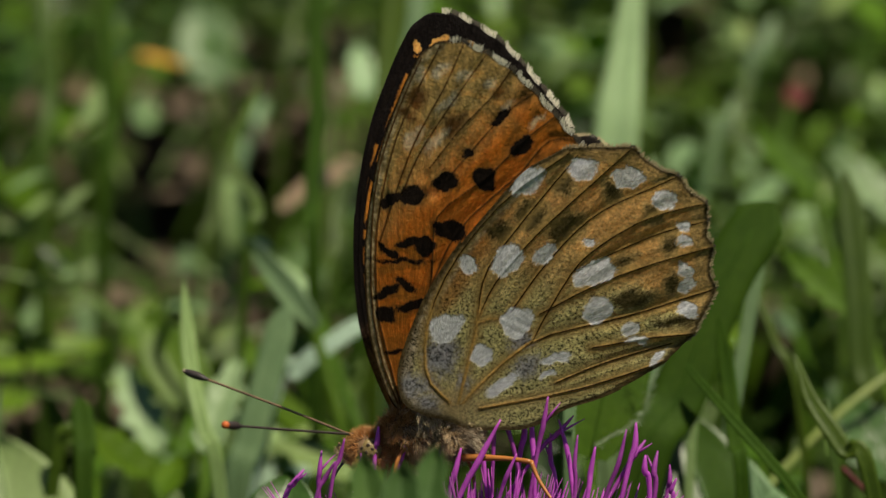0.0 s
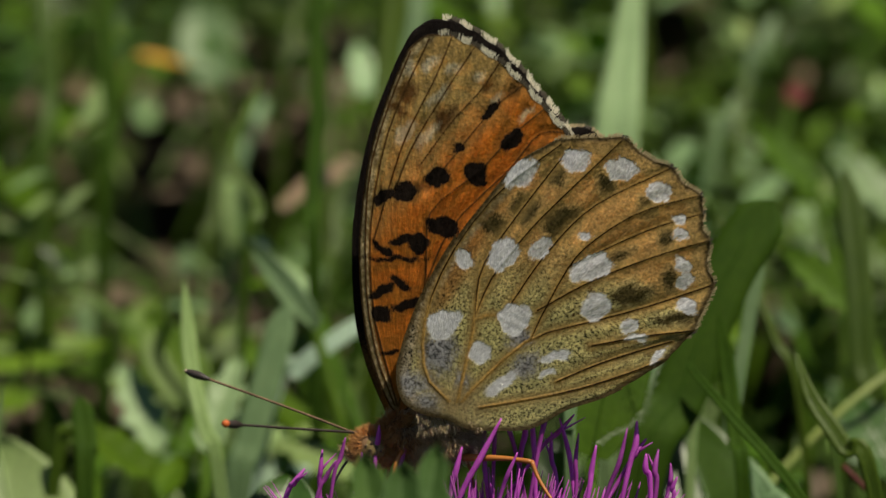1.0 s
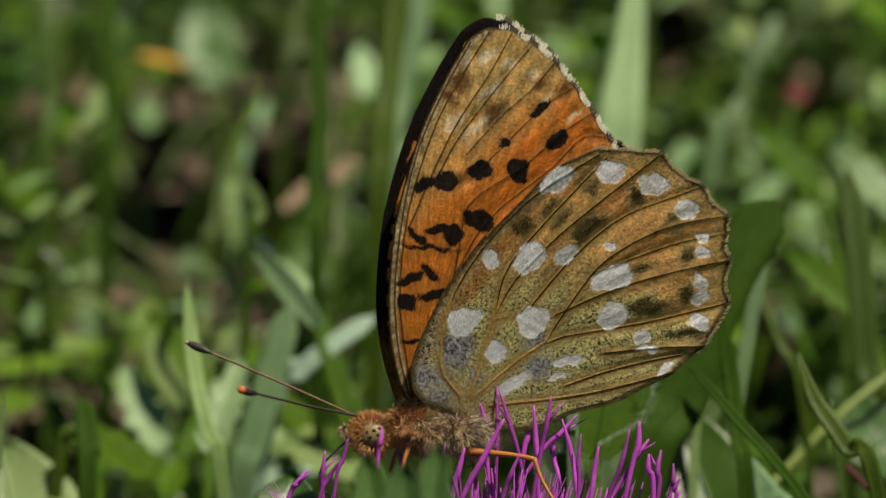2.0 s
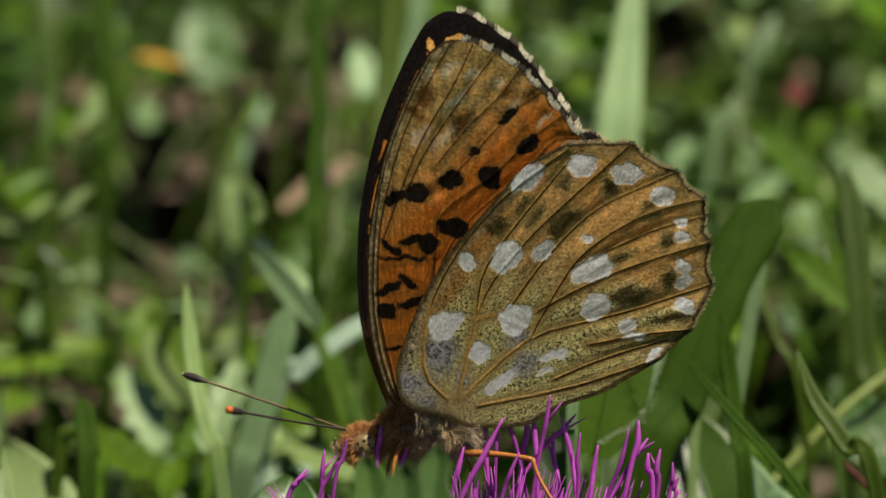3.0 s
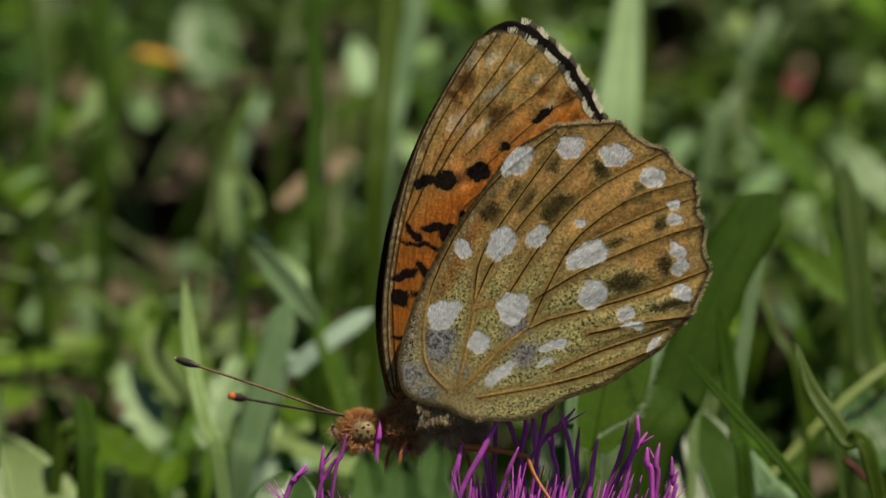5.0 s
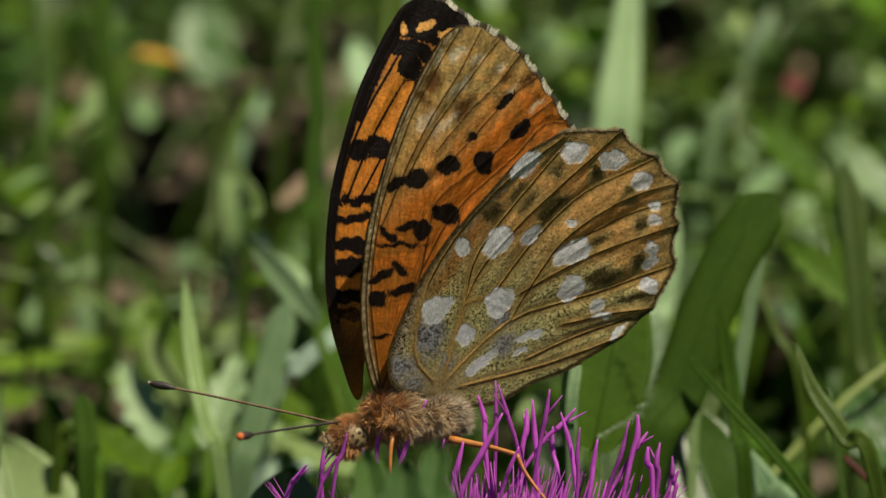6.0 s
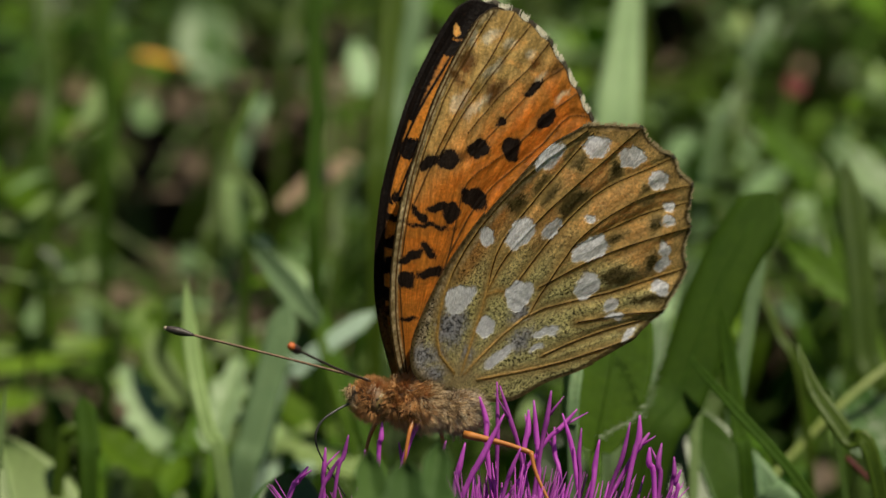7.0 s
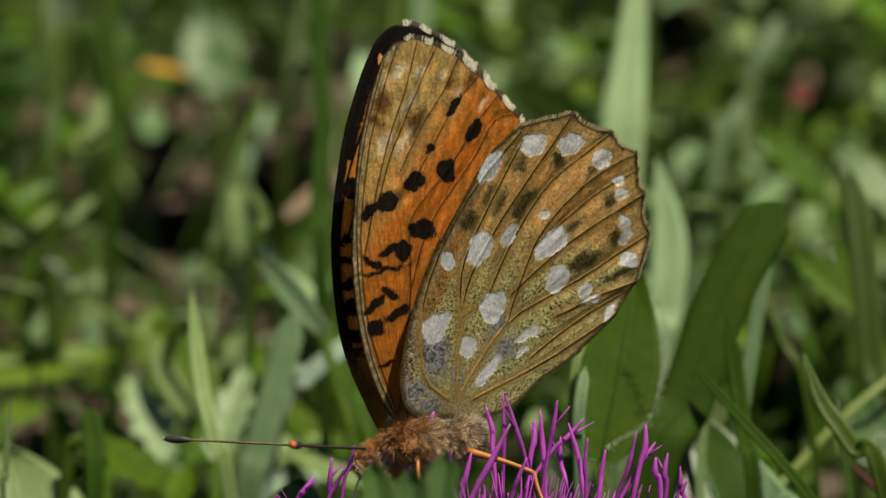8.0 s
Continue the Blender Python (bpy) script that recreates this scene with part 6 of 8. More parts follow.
    walk(near_hind, [
        (0, pose(0.001757, -0.000212, 0.003063, 16.98, 3.66, 3.30)), (0.5, pose(0.001809, -0.000190, 0.003037, 15.05, 3.04, 3.38)),
        (1, pose(0.001855, -0.000115, 0.003826, 7.37, -2.35, 3.35)), (1.5, pose(0.001818, -0.000103, 0.004117, 7.14, -4.06, 3.95)),
        (1.6, pose(0.001818, -0.000103, 0.004117, 7.14, -4.06, 3.95)), (1.7, pose(0.001670, -0.000082, 0.000669, 7.36, 2.45, 4.74)),
        (2, pose(0.001621, -0.000209, 0.001537, 10.87, 4.91, 2.50)), (2.3, pose(0.001751, -0.000284, 0.003228, 16.40, 6.77, 3.27)),
        (2.55, pose(0.001746, -0.000347, 0.002703, 18.46, 9.38, 1.61)), (2.8, pose(0.001739, -0.000479, 0.000459, 46.83, 18.01, 1.02)),
        (2.9, pose(0.001743, -0.000388, 0.002352, 19.80, 11.15, 0.55)), (3, pose(0.001751, -0.000284, 0.003228, 16.40, 6.77, 3.27)),
        (3.1, pose(0.001745, -0.000362, 0.002571, 18.97, 10.04, 1.21)), (3.2, pose(0.001612, -0.000486, 0.001449, 34.28, 15.29, -0.37)),
        (3.3, pose(0.001657, -0.000483, 0.001102, 38.64, 16.27, 0.04)), (3.4, pose(0.001682, -0.000405, 0.001753, 26.54, 13.10, -0.50)),
        (3.5, pose(0.001743, -0.000388, 0.002352, 19.80, 11.15, 0.55)), (3.6, pose(0.001697, -0.000401, 0.001903, 24.85, 12.60, -0.26)),
        (3.7, pose(0.001641, -0.000417, 0.001354, 31.04, 14.46, -1.07)), (3.8, pose(0.001692, -0.000403, 0.001853, 25.41, 12.77, -0.35)),
        (3.9, pose(0.001857, -0.000290, 0.003647, -0.40, -12.45, 4.07)), (4, pose(0.001857, -0.000290, 0.003647, -0.40, -12.45, 4.07)),
        (4.5, pose(0.001864, -0.000277, 0.004164, -1.81, -13.14, 4.03)), (4.7, pose(0.001864, -0.000277, 0.004164, -1.81, -13.14, 4.03)),
        (5, pose(0.001343, -0.000277, 0.004360, -2.33, -20.12, 4.18)), (5.3, pose(0.001223, -0.000242, 0.002657, 12.00, -6.85, 1.08)),
        (5.55, pose(0.001599, -0.000049, 0.000973, 20.44, 6.44, 3.96)), (5.8, pose(0.001477, -0.000208, 0.001095, 25.65, 3.44, 3.04)),
        (5.9, pose(0.001498, -0.000110, 0.001105, 21.94, 2.02, 3.26)), (6, pose(0.001507, -0.000076, 0.001109, 20.44, 1.43, 3.16)),
        (6.1, pose(0.001396, -0.000213, 0.001059, 33.87, 2.87, 3.34)), (6.2, pose(0.001492, -0.000167, 0.001102, 23.02, 2.20, 2.01)),
        (6.3, pose(0.001426, -0.000066, 0.001326, 20.27, -3.25, 6.44)), (6.4, pose(0.001373, -0.000045, 0.001472, 19.80, -6.33, 9.05)),
        (6.5, pose(0.001372, -0.000059, 0.001472, 19.97, -6.35, 8.64)), (6.6, pose(0.001347, -0.000011, 0.001496, 19.19, -7.24, 10.10)),
        (6.7, pose(0.001344, 0.000055, 0.001101, 5.27, -6.20, 9.45)), (6.8, pose(0.001190, -0.000110, 0.001182, 13.01, 0.63, 8.10)),
        (6.9, pose(0.001193, -0.000111, 0.001184, 12.81, 0.38, 7.64)), (7, pose(0.001201, -0.000091, 0.001188, 12.13, 0.08, 7.60)),
        (7.1, pose(0.001259, -0.000208, 0.001235, 15.40, 2.04, 5.33)), (7.2, pose(0.001349, -0.000384, 0.001302, 20.19, 5.42, 2.20)),
        (7.3, pose(0.001090, -0.000142, 0.001153, 35.16, 3.88, 10.06)), (7.4, pose(0.001120, -0.000189, 0.001188, 32.54, 2.57, 8.90)),
        (7.5, pose(0.001247, -0.000183, 0.001287, 21.63, 0.83, 10.58)), (7.6, pose(0.001329, 0.000068, 0.001302, 15.15, -1.54, 10.33)),
        (7.7, pose(0.001302, -0.000078, 0.001285, 18.41, -0.83, 8.37)), (7.8, pose(0.001273, -0.000224, 0.001267, 21.65, -0.00, 6.47)),
        (7.9, pose(0.001315, -0.000025, 0.001293, 17.11, -1.25, 8.81)), (8, pose(0.001329, 0.000036, 0.001302, 15.68, -1.63, 9.47))])
    walk(far_fore, [
        (0, pose(-0.002877, 0.001560, -0.002100, 1.37, -2.60, 1.61)), (0.5, pose(-0.002945, 0.001441, -0.002100, 0.90, -2.60, 1.53)),
        (1, pose(-0.003002, 0.001256, -0.002100, -0.25, -2.52, 1.08)), (1.5, pose(-0.002993, 0.001145, -0.002100, -2.08, -2.43, 3.18)),
        (1.6, pose(-0.002993, 0.001145, -0.002100, -2.08, -2.43, 3.18)), (1.7, pose(-0.002647, 0.000930, -0.002545, -2.44, -12.34, 1.54)),
        (2, pose(-0.002735, 0.001279, -0.002347, -0.79, -8.03, -1.33)), (2.3, pose(-0.002838, 0.001646, -0.002100, 1.51, -2.59, -1.26)),
        (2.55, pose(-0.002798, 0.001797, -0.002100, 1.74, -2.54, -2.78)), (2.8, pose(-0.002335, 0.001789, -0.002100, -17.64, 14.49, -1.04)),
        (2.9, pose(-0.002772, 0.001898, -0.002100, 1.90, -2.51, -3.79)), (3, pose(-0.002838, 0.001646, -0.002100, 1.51, -2.59, -1.26)),
        (3.1, pose(-0.002788, 0.001835, -0.002100, 1.80, -2.53, -3.16)), (3.2, pose(-0.002486, 0.002159, -0.002100, -9.30, 10.27, -0.59)),
        (3.3, pose(-0.002433, 0.002030, -0.002100, -12.20, 11.75, -5.67)), (3.4, pose(-0.002769, 0.002017, -0.002100, -2.05, 1.07, -2.20)),
        (3.5, pose(-0.002772, 0.001898, -0.002100, 1.90, -2.51, -3.79)), (3.6, pose(-0.002770, 0.001987, -0.002100, -1.07, 0.16, -2.57)),
        (3.7, pose(-0.002767, 0.002096, -0.002100, -4.63, 3.51, -1.28)), (3.8, pose(-0.002769, 0.001997, -0.002100, -1.40, 0.47, -2.45)),
        (3.9, pose(-0.002814, 0.001707, -0.002100, 2.06, -2.63, -12.23)), (4, pose(-0.002814, 0.001707, -0.002100, 2.06, -2.63, -12.23)),
        (4.5, pose(-0.002492, 0.001615, -0.002100, 1.39, -2.36, -10.93)), (4.7, pose(-0.002492, 0.001615, -0.002100, 1.39, -2.36, -10.93)),
        (5, pose(-0.002316, 0.001615, -0.002400, 2.73, -9.23, -11.06)), (5.3, pose(-0.002721, 0.001631, -0.002843, 3.13, 0.37, -5.42)),
        (5.55, pose(-0.003286, 0.002032, -0.003353, 2.14, 1.08, -3.53)), (5.8, pose(-0.002904, 0.001647, -0.003592, 3.81, 6.89, 0.36)),
        (5.9, pose(-0.002993, 0.001948, -0.003631, 2.95, -0.66, -2.78)), (6, pose(-0.003022, 0.002096, -0.003644, 2.80, -3.89, -4.35)),
        (6.1, pose(-0.003091, 0.001912, -0.003675, -2.01, -4.54, -1.71)), (6.2, pose(-0.002938, 0.002003, -0.003607, 3.60, 0.45, -3.57)),
        (6.3, pose(-0.002931, 0.002183, -0.003604, -0.23, 12.99, -4.42)), (6.4, pose(-0.002884, 0.002209, -0.003583, -2.36, 24.25, -4.58)),
        (6.5, pose(-0.002869, 0.002239, -0.003576, -2.16, 24.27, -4.89)), (6.6, pose(-0.002858, 0.002132, -0.003650, -2.76, 23.22, -3.77)),
        (6.7, pose(-0.002854, 0.000970, -0.003728, -6.24, -2.41, -0.01)), (6.8, pose(-0.002242, 0.000959, -0.003797, 10.40, -6.93, 0.54)),
        (6.9, pose(-0.001751, 0.001003, -0.003502, 5.17, -7.90, 0.57)), (7, pose(-0.001156, 0.000960, -0.003144, -3.15, -9.02, 1.45)),
        (7.1, pose(-0.001178, 0.001256, -0.003176, 3.66, -8.47, -1.23)), (7.2, pose(-0.002168, 0.001543, -0.003804, 13.76, -6.81, -5.02)),
        (7.3, pose(-0.002215, 0.001876, -0.003860, -7.29, 0.01, 2.58)), (7.4, pose(-0.002119, 0.001971, -0.003840, -1.38, 3.42, 1.11)),
        (7.5, pose(-0.002083, 0.001853, -0.003857, 13.78, 14.18, 3.97)), (7.6, pose(-0.002029, 0.001299, -0.003744, 5.82, -10.32, 0.32)),
        (7.7, pose(-0.001868, 0.001604, -0.003643, 9.60, -2.75, -0.88)), (7.8, pose(-0.001704, 0.001907, -0.003541, 13.25, 4.89, -1.52)),
        (7.9, pose(-0.001935, 0.001491, -0.003685, 8.07, -6.54, -0.92)), (8, pose(-0.002009, 0.001363, -0.003732, 6.35, -10.32, -0.63))])
    walk(far_hind, [
        (0, pose(-0.000443, 0.000788, -0.002100, -16.98, -3.66, 3.30)), (0.5, pose(-0.000391, 0.000810, -0.002100, -15.05, -3.04, 3.38)),
        (1, pose(-0.000345, 0.000885, -0.002100, -7.37, 2.35, 3.35)), (1.5, pose(-0.000382, 0.000897, -0.002100, -7.14, 4.06, 3.95)),
        (1.6, pose(-0.000382, 0.000897, -0.002100, -7.14, 4.06, 3.95)), (1.7, pose(-0.000193, 0.000562, -0.002460, -10.18, -2.43, 4.86)),
        (2, pose(-0.000330, 0.000636, -0.002137, -11.57, -4.90, 2.56)), (2.3, pose(-0.000449, 0.000716, -0.002100, -16.40, -6.77, 3.27)),
        (2.55, pose(-0.000454, 0.000653, -0.002100, -18.46, -9.38, 1.61)), (2.8, pose(-0.000461, 0.000521, -0.002341, -46.83, -18.01, 1.02)),
        (2.9, pose(-0.000457, 0.000612, -0.002100, -19.80, -11.15, 0.55)), (3, pose(-0.000449, 0.000716, -0.002100, -16.40, -6.77, 3.27)),
        (3.1, pose(-0.000455, 0.000638, -0.002100, -18.97, -10.04, 1.21)), (3.2, pose(-0.000588, 0.000514, -0.002100, -34.28, -15.29, -0.37)),
        (3.3, pose(-0.000543, 0.000517, -0.002100, -38.64, -16.27, 0.04)), (3.4, pose(-0.000518, 0.000595, -0.002100, -26.54, -13.10, -0.50)),
        (3.5, pose(-0.000457, 0.000612, -0.002100, -19.80, -11.15, 0.55)), (3.6, pose(-0.000503, 0.000599, -0.002100, -24.85, -12.60, -0.26)),
        (3.7, pose(-0.000559, 0.000583, -0.002100, -31.04, -14.46, -1.07)), (3.8, pose(-0.000508, 0.000597, -0.002100, -25.41, -12.77, -0.35)),
        (3.9, pose(-0.000343, 0.000710, -0.002100, 0.40, 12.45, 4.07)), (4, pose(-0.000343, 0.000710, -0.002100, 0.40, 12.45, 4.07)),
        (4.5, pose(-0.000336, 0.000723, -0.002100, 1.81, 13.14, 4.03)), (4.7, pose(-0.000336, 0.000723, -0.002100, 1.81, 13.14, 4.03)),
        (5, pose(-0.000077, 0.000723, -0.002125, 2.33, 20.12, 4.18)), (5.3, pose(0.000148, 0.000758, -0.002127, -12.00, 6.85, 1.08)),
        (5.55, pose(0.000430, 0.000951, -0.002390, -20.44, -6.44, 3.96)), (5.8, pose(0.000606, 0.000792, -0.002357, -25.65, -3.44, 3.04)),
        (5.9, pose(0.000634, 0.000906, -0.002345, -21.59, -2.04, 3.25)), (6, pose(0.000650, 0.000957, -0.002338, -19.74, -1.47, 3.15)),
        (6.1, pose(0.000546, 0.000836, -0.002384, -32.83, -2.95, 3.29)), (6.2, pose(0.000649, 0.000899, -0.002338, -21.62, -2.26, 1.96)),
        (6.3, pose(0.000590, 0.001016, -0.002111, -18.54, 3.02, 6.53)), (6.4, pose(0.000580, 0.001052, -0.002041, -17.73, 5.95, 9.27)),
        (6.5, pose(0.000587, 0.001055, -0.002037, -17.56, 5.92, 8.90)), (6.6, pose(0.000598, 0.001046, -0.002038, -17.93, 7.00, 10.25)),
        (6.7, pose(0.000594, 0.001055, -0.002380, -5.27, 6.20, 9.45)), (6.8, pose(0.000617, 0.000451, -0.002429, -24.31, 0.05, 8.16)),
        (6.9, pose(0.000634, 0.000512, -0.002419, -22.57, 0.23, 7.66)), (7, pose(0.000656, 0.000593, -0.002405, -20.35, 0.52, 7.56)),
        (7.1, pose(0.000735, 0.000476, -0.002362, -23.72, -1.74, 5.60)), (7.2, pose(0.000846, 0.000300, -0.002298, -28.62, -5.53, 3.01)),
        (7.3, pose(0.000608, 0.000543, -0.002450, -43.59, -2.86, 10.56)), (7.4, pose(0.000702, 0.000615, -0.002398, -37.88, -1.93, 9.11)),
        (7.5, pose(0.000899, 0.000740, -0.002278, -23.78, -0.46, 10.61)), (7.6, pose(0.001028, 0.001256, -0.002188, -9.98, 0.39, 10.42)),
        (7.7, pose(0.001005, 0.001119, -0.002202, -12.94, -0.20, 8.40)), (7.8, pose(0.000981, 0.000982, -0.002217, -15.89, -0.89, 6.43)),
        (7.9, pose(0.001027, 0.001191, -0.002188, -11.14, 0.06, 8.88)), (8, pose(0.001046, 0.001261, -0.002176, -9.46, 0.30, 9.57))])
    walk(head, [
        (0, pose(-0.004872, -0.003342, 0.000500, 0.00, -0.00, 0.00)), (0.5, pose(-0.004599, -0.003291, 0.000500, 0.00, -0.00, 0.00)),
        (1, pose(-0.004505, -0.003109, 0.000500, 0.00, -0.00, 0.00)), (1.5, pose(-0.004621, -0.003011, 0.000500, 0.00, -0.00, 0.00)),
        (1.6, pose(-0.004620, -0.003014, 0.000500, 0.00, -0.00, 0.00)), (1.7, pose(-0.005482, -0.001426, -0.000089, 2.40, 0.32, -15.30)),
        (2, pose(-0.005199, -0.002817, 0.000189, 0.52, 0.03, -5.98)), (2.3, pose(-0.004870, -0.003105, 0.000500, 0.00, -0.00, 0.00)),
        (2.55, pose(-0.004988, -0.003005, 0.000500, 0.00, -0.00, -2.50)), (2.8, pose(-0.005383, -0.003224, 0.000500, 0.00, -0.00, -5.00)),
        (2.9, pose(-0.005114, -0.003185, 0.000500, 0.00, -0.00, -2.50)), (3, pose(-0.005030, -0.003204, 0.000500, 0.00, -0.00, 0.00)),
        (3.1, pose(-0.005097, -0.002723, 0.000500, 0.00, -0.00, -6.00)), (3.2, pose(-0.005381, -0.002408, 0.000500, 0.00, -0.00, -12.00)),
        (3.3, pose(-0.005409, -0.002785, 0.000500, 0.00, -0.00, -9.33)), (3.4, pose(-0.005306, -0.002838, 0.000500, 0.00, -0.00, -6.67)),
        (3.5, pose(-0.005167, -0.003140, 0.000500, 0.00, -0.00, -4.00)), (3.6, pose(-0.005312, -0.003201, 0.000500, 0.00, -0.00, -4.00)),
        (3.7, pose(-0.005484, -0.003270, 0.000500, 0.00, -0.00, -4.00)), (3.8, pose(-0.005336, -0.003205, 0.000500, 0.00, -0.00, -4.00)),
        (3.9, pose(-0.005209, -0.002886, 0.000500, 0.00, -0.00, -4.00)), (4, pose(-0.005193, -0.002865, 0.000500, 0.00, -0.00, -4.00)),
        (4.5, pose(-0.005218, -0.002945, 0.000500, 0.00, -0.00, -4.00)), (4.7, pose(-0.005712, -0.001733, 0.000500, 0.00, -0.00, -8.00)),
        (5, pose(-0.005461, -0.002643, 0.000045, 0.37, 0.01, -2.98)), (5.3, pose(-0.004945, -0.003193, -0.000343, 0.45, 0.01, -1.82)),
        (5.55, pose(-0.004113, -0.003498, -0.000488, 0.31, 0.00, -0.89)), (5.8, pose(-0.004411, -0.003848, -0.000851, 0.00, -0.00, 0.00)),
        (5.9, pose(-0.004438, -0.003678, -0.000858, 0.09, 0.00, -0.20)), (6, pose(-0.004571, -0.003593, -0.000893, 0.17, 0.00, -0.39)),
        (6.1, pose(-0.004652, -0.003807, -0.000915, 0.26, 0.00, -0.59)), (6.2, pose(-0.004644, -0.003857, -0.000912, 0.35, 0.00, -0.78)),
        (6.3, pose(-0.004427, -0.003763, -0.000854, 0.44, 0.00, -0.98)), (6.4, pose(-0.004354, -0.003810, -0.000835, 0.52, 0.01, -1.17)),
        (6.5, pose(-0.004354, -0.003970, -0.000835, 0.61, 0.01, -1.37)), (6.6, pose(-0.004025, -0.003665, -0.000805, 0.95, 0.02, -2.04)),
        (6.7, pose(-0.004755, -0.003654, -0.001077, 1.31, 0.03, -2.70)), (6.8, pose(-0.004281, -0.001654, -0.001263, 10.40, 1.60, -17.48)),
        (6.9, pose(-0.004247, -0.001916, -0.001251, 8.79, 1.14, -14.73)), (7, pose(-0.004129, -0.002052, -0.001209, 7.16, 0.75, -11.97)),
        (7.1, pose(-0.004137, -0.002797, -0.001234, 5.87, 0.50, -9.66)), (7.2, pose(-0.004171, -0.003710, -0.001269, 4.54, 0.29, -7.37)),
        (7.3, pose(-0.004191, -0.003177, -0.001299, 3.18, 0.14, -5.09)), (7.4, pose(-0.004011, -0.003400, -0.001264, 2.42, 0.08, -3.79)),
        (7.5, pose(-0.003458, -0.003322, -0.001082, 1.63, 0.04, -2.52)), (7.6, pose(-0.003711, -0.003337, -0.001119, -0.26, 0.00, 0.42)),
        (7.7, pose(-0.003831, -0.003677, -0.001164, -0.33, 0.00, 0.53)), (7.8, pose(-0.003954, -0.004017, -0.001210, -0.40, 0.00, 0.64)),
        (7.9, pose(-0.003909, -0.003541, -0.001193, -0.46, 0.00, 0.74)), (8, pose(-0.003930, -0.003391, -0.001201, -0.53, 0.00, 0.85))])
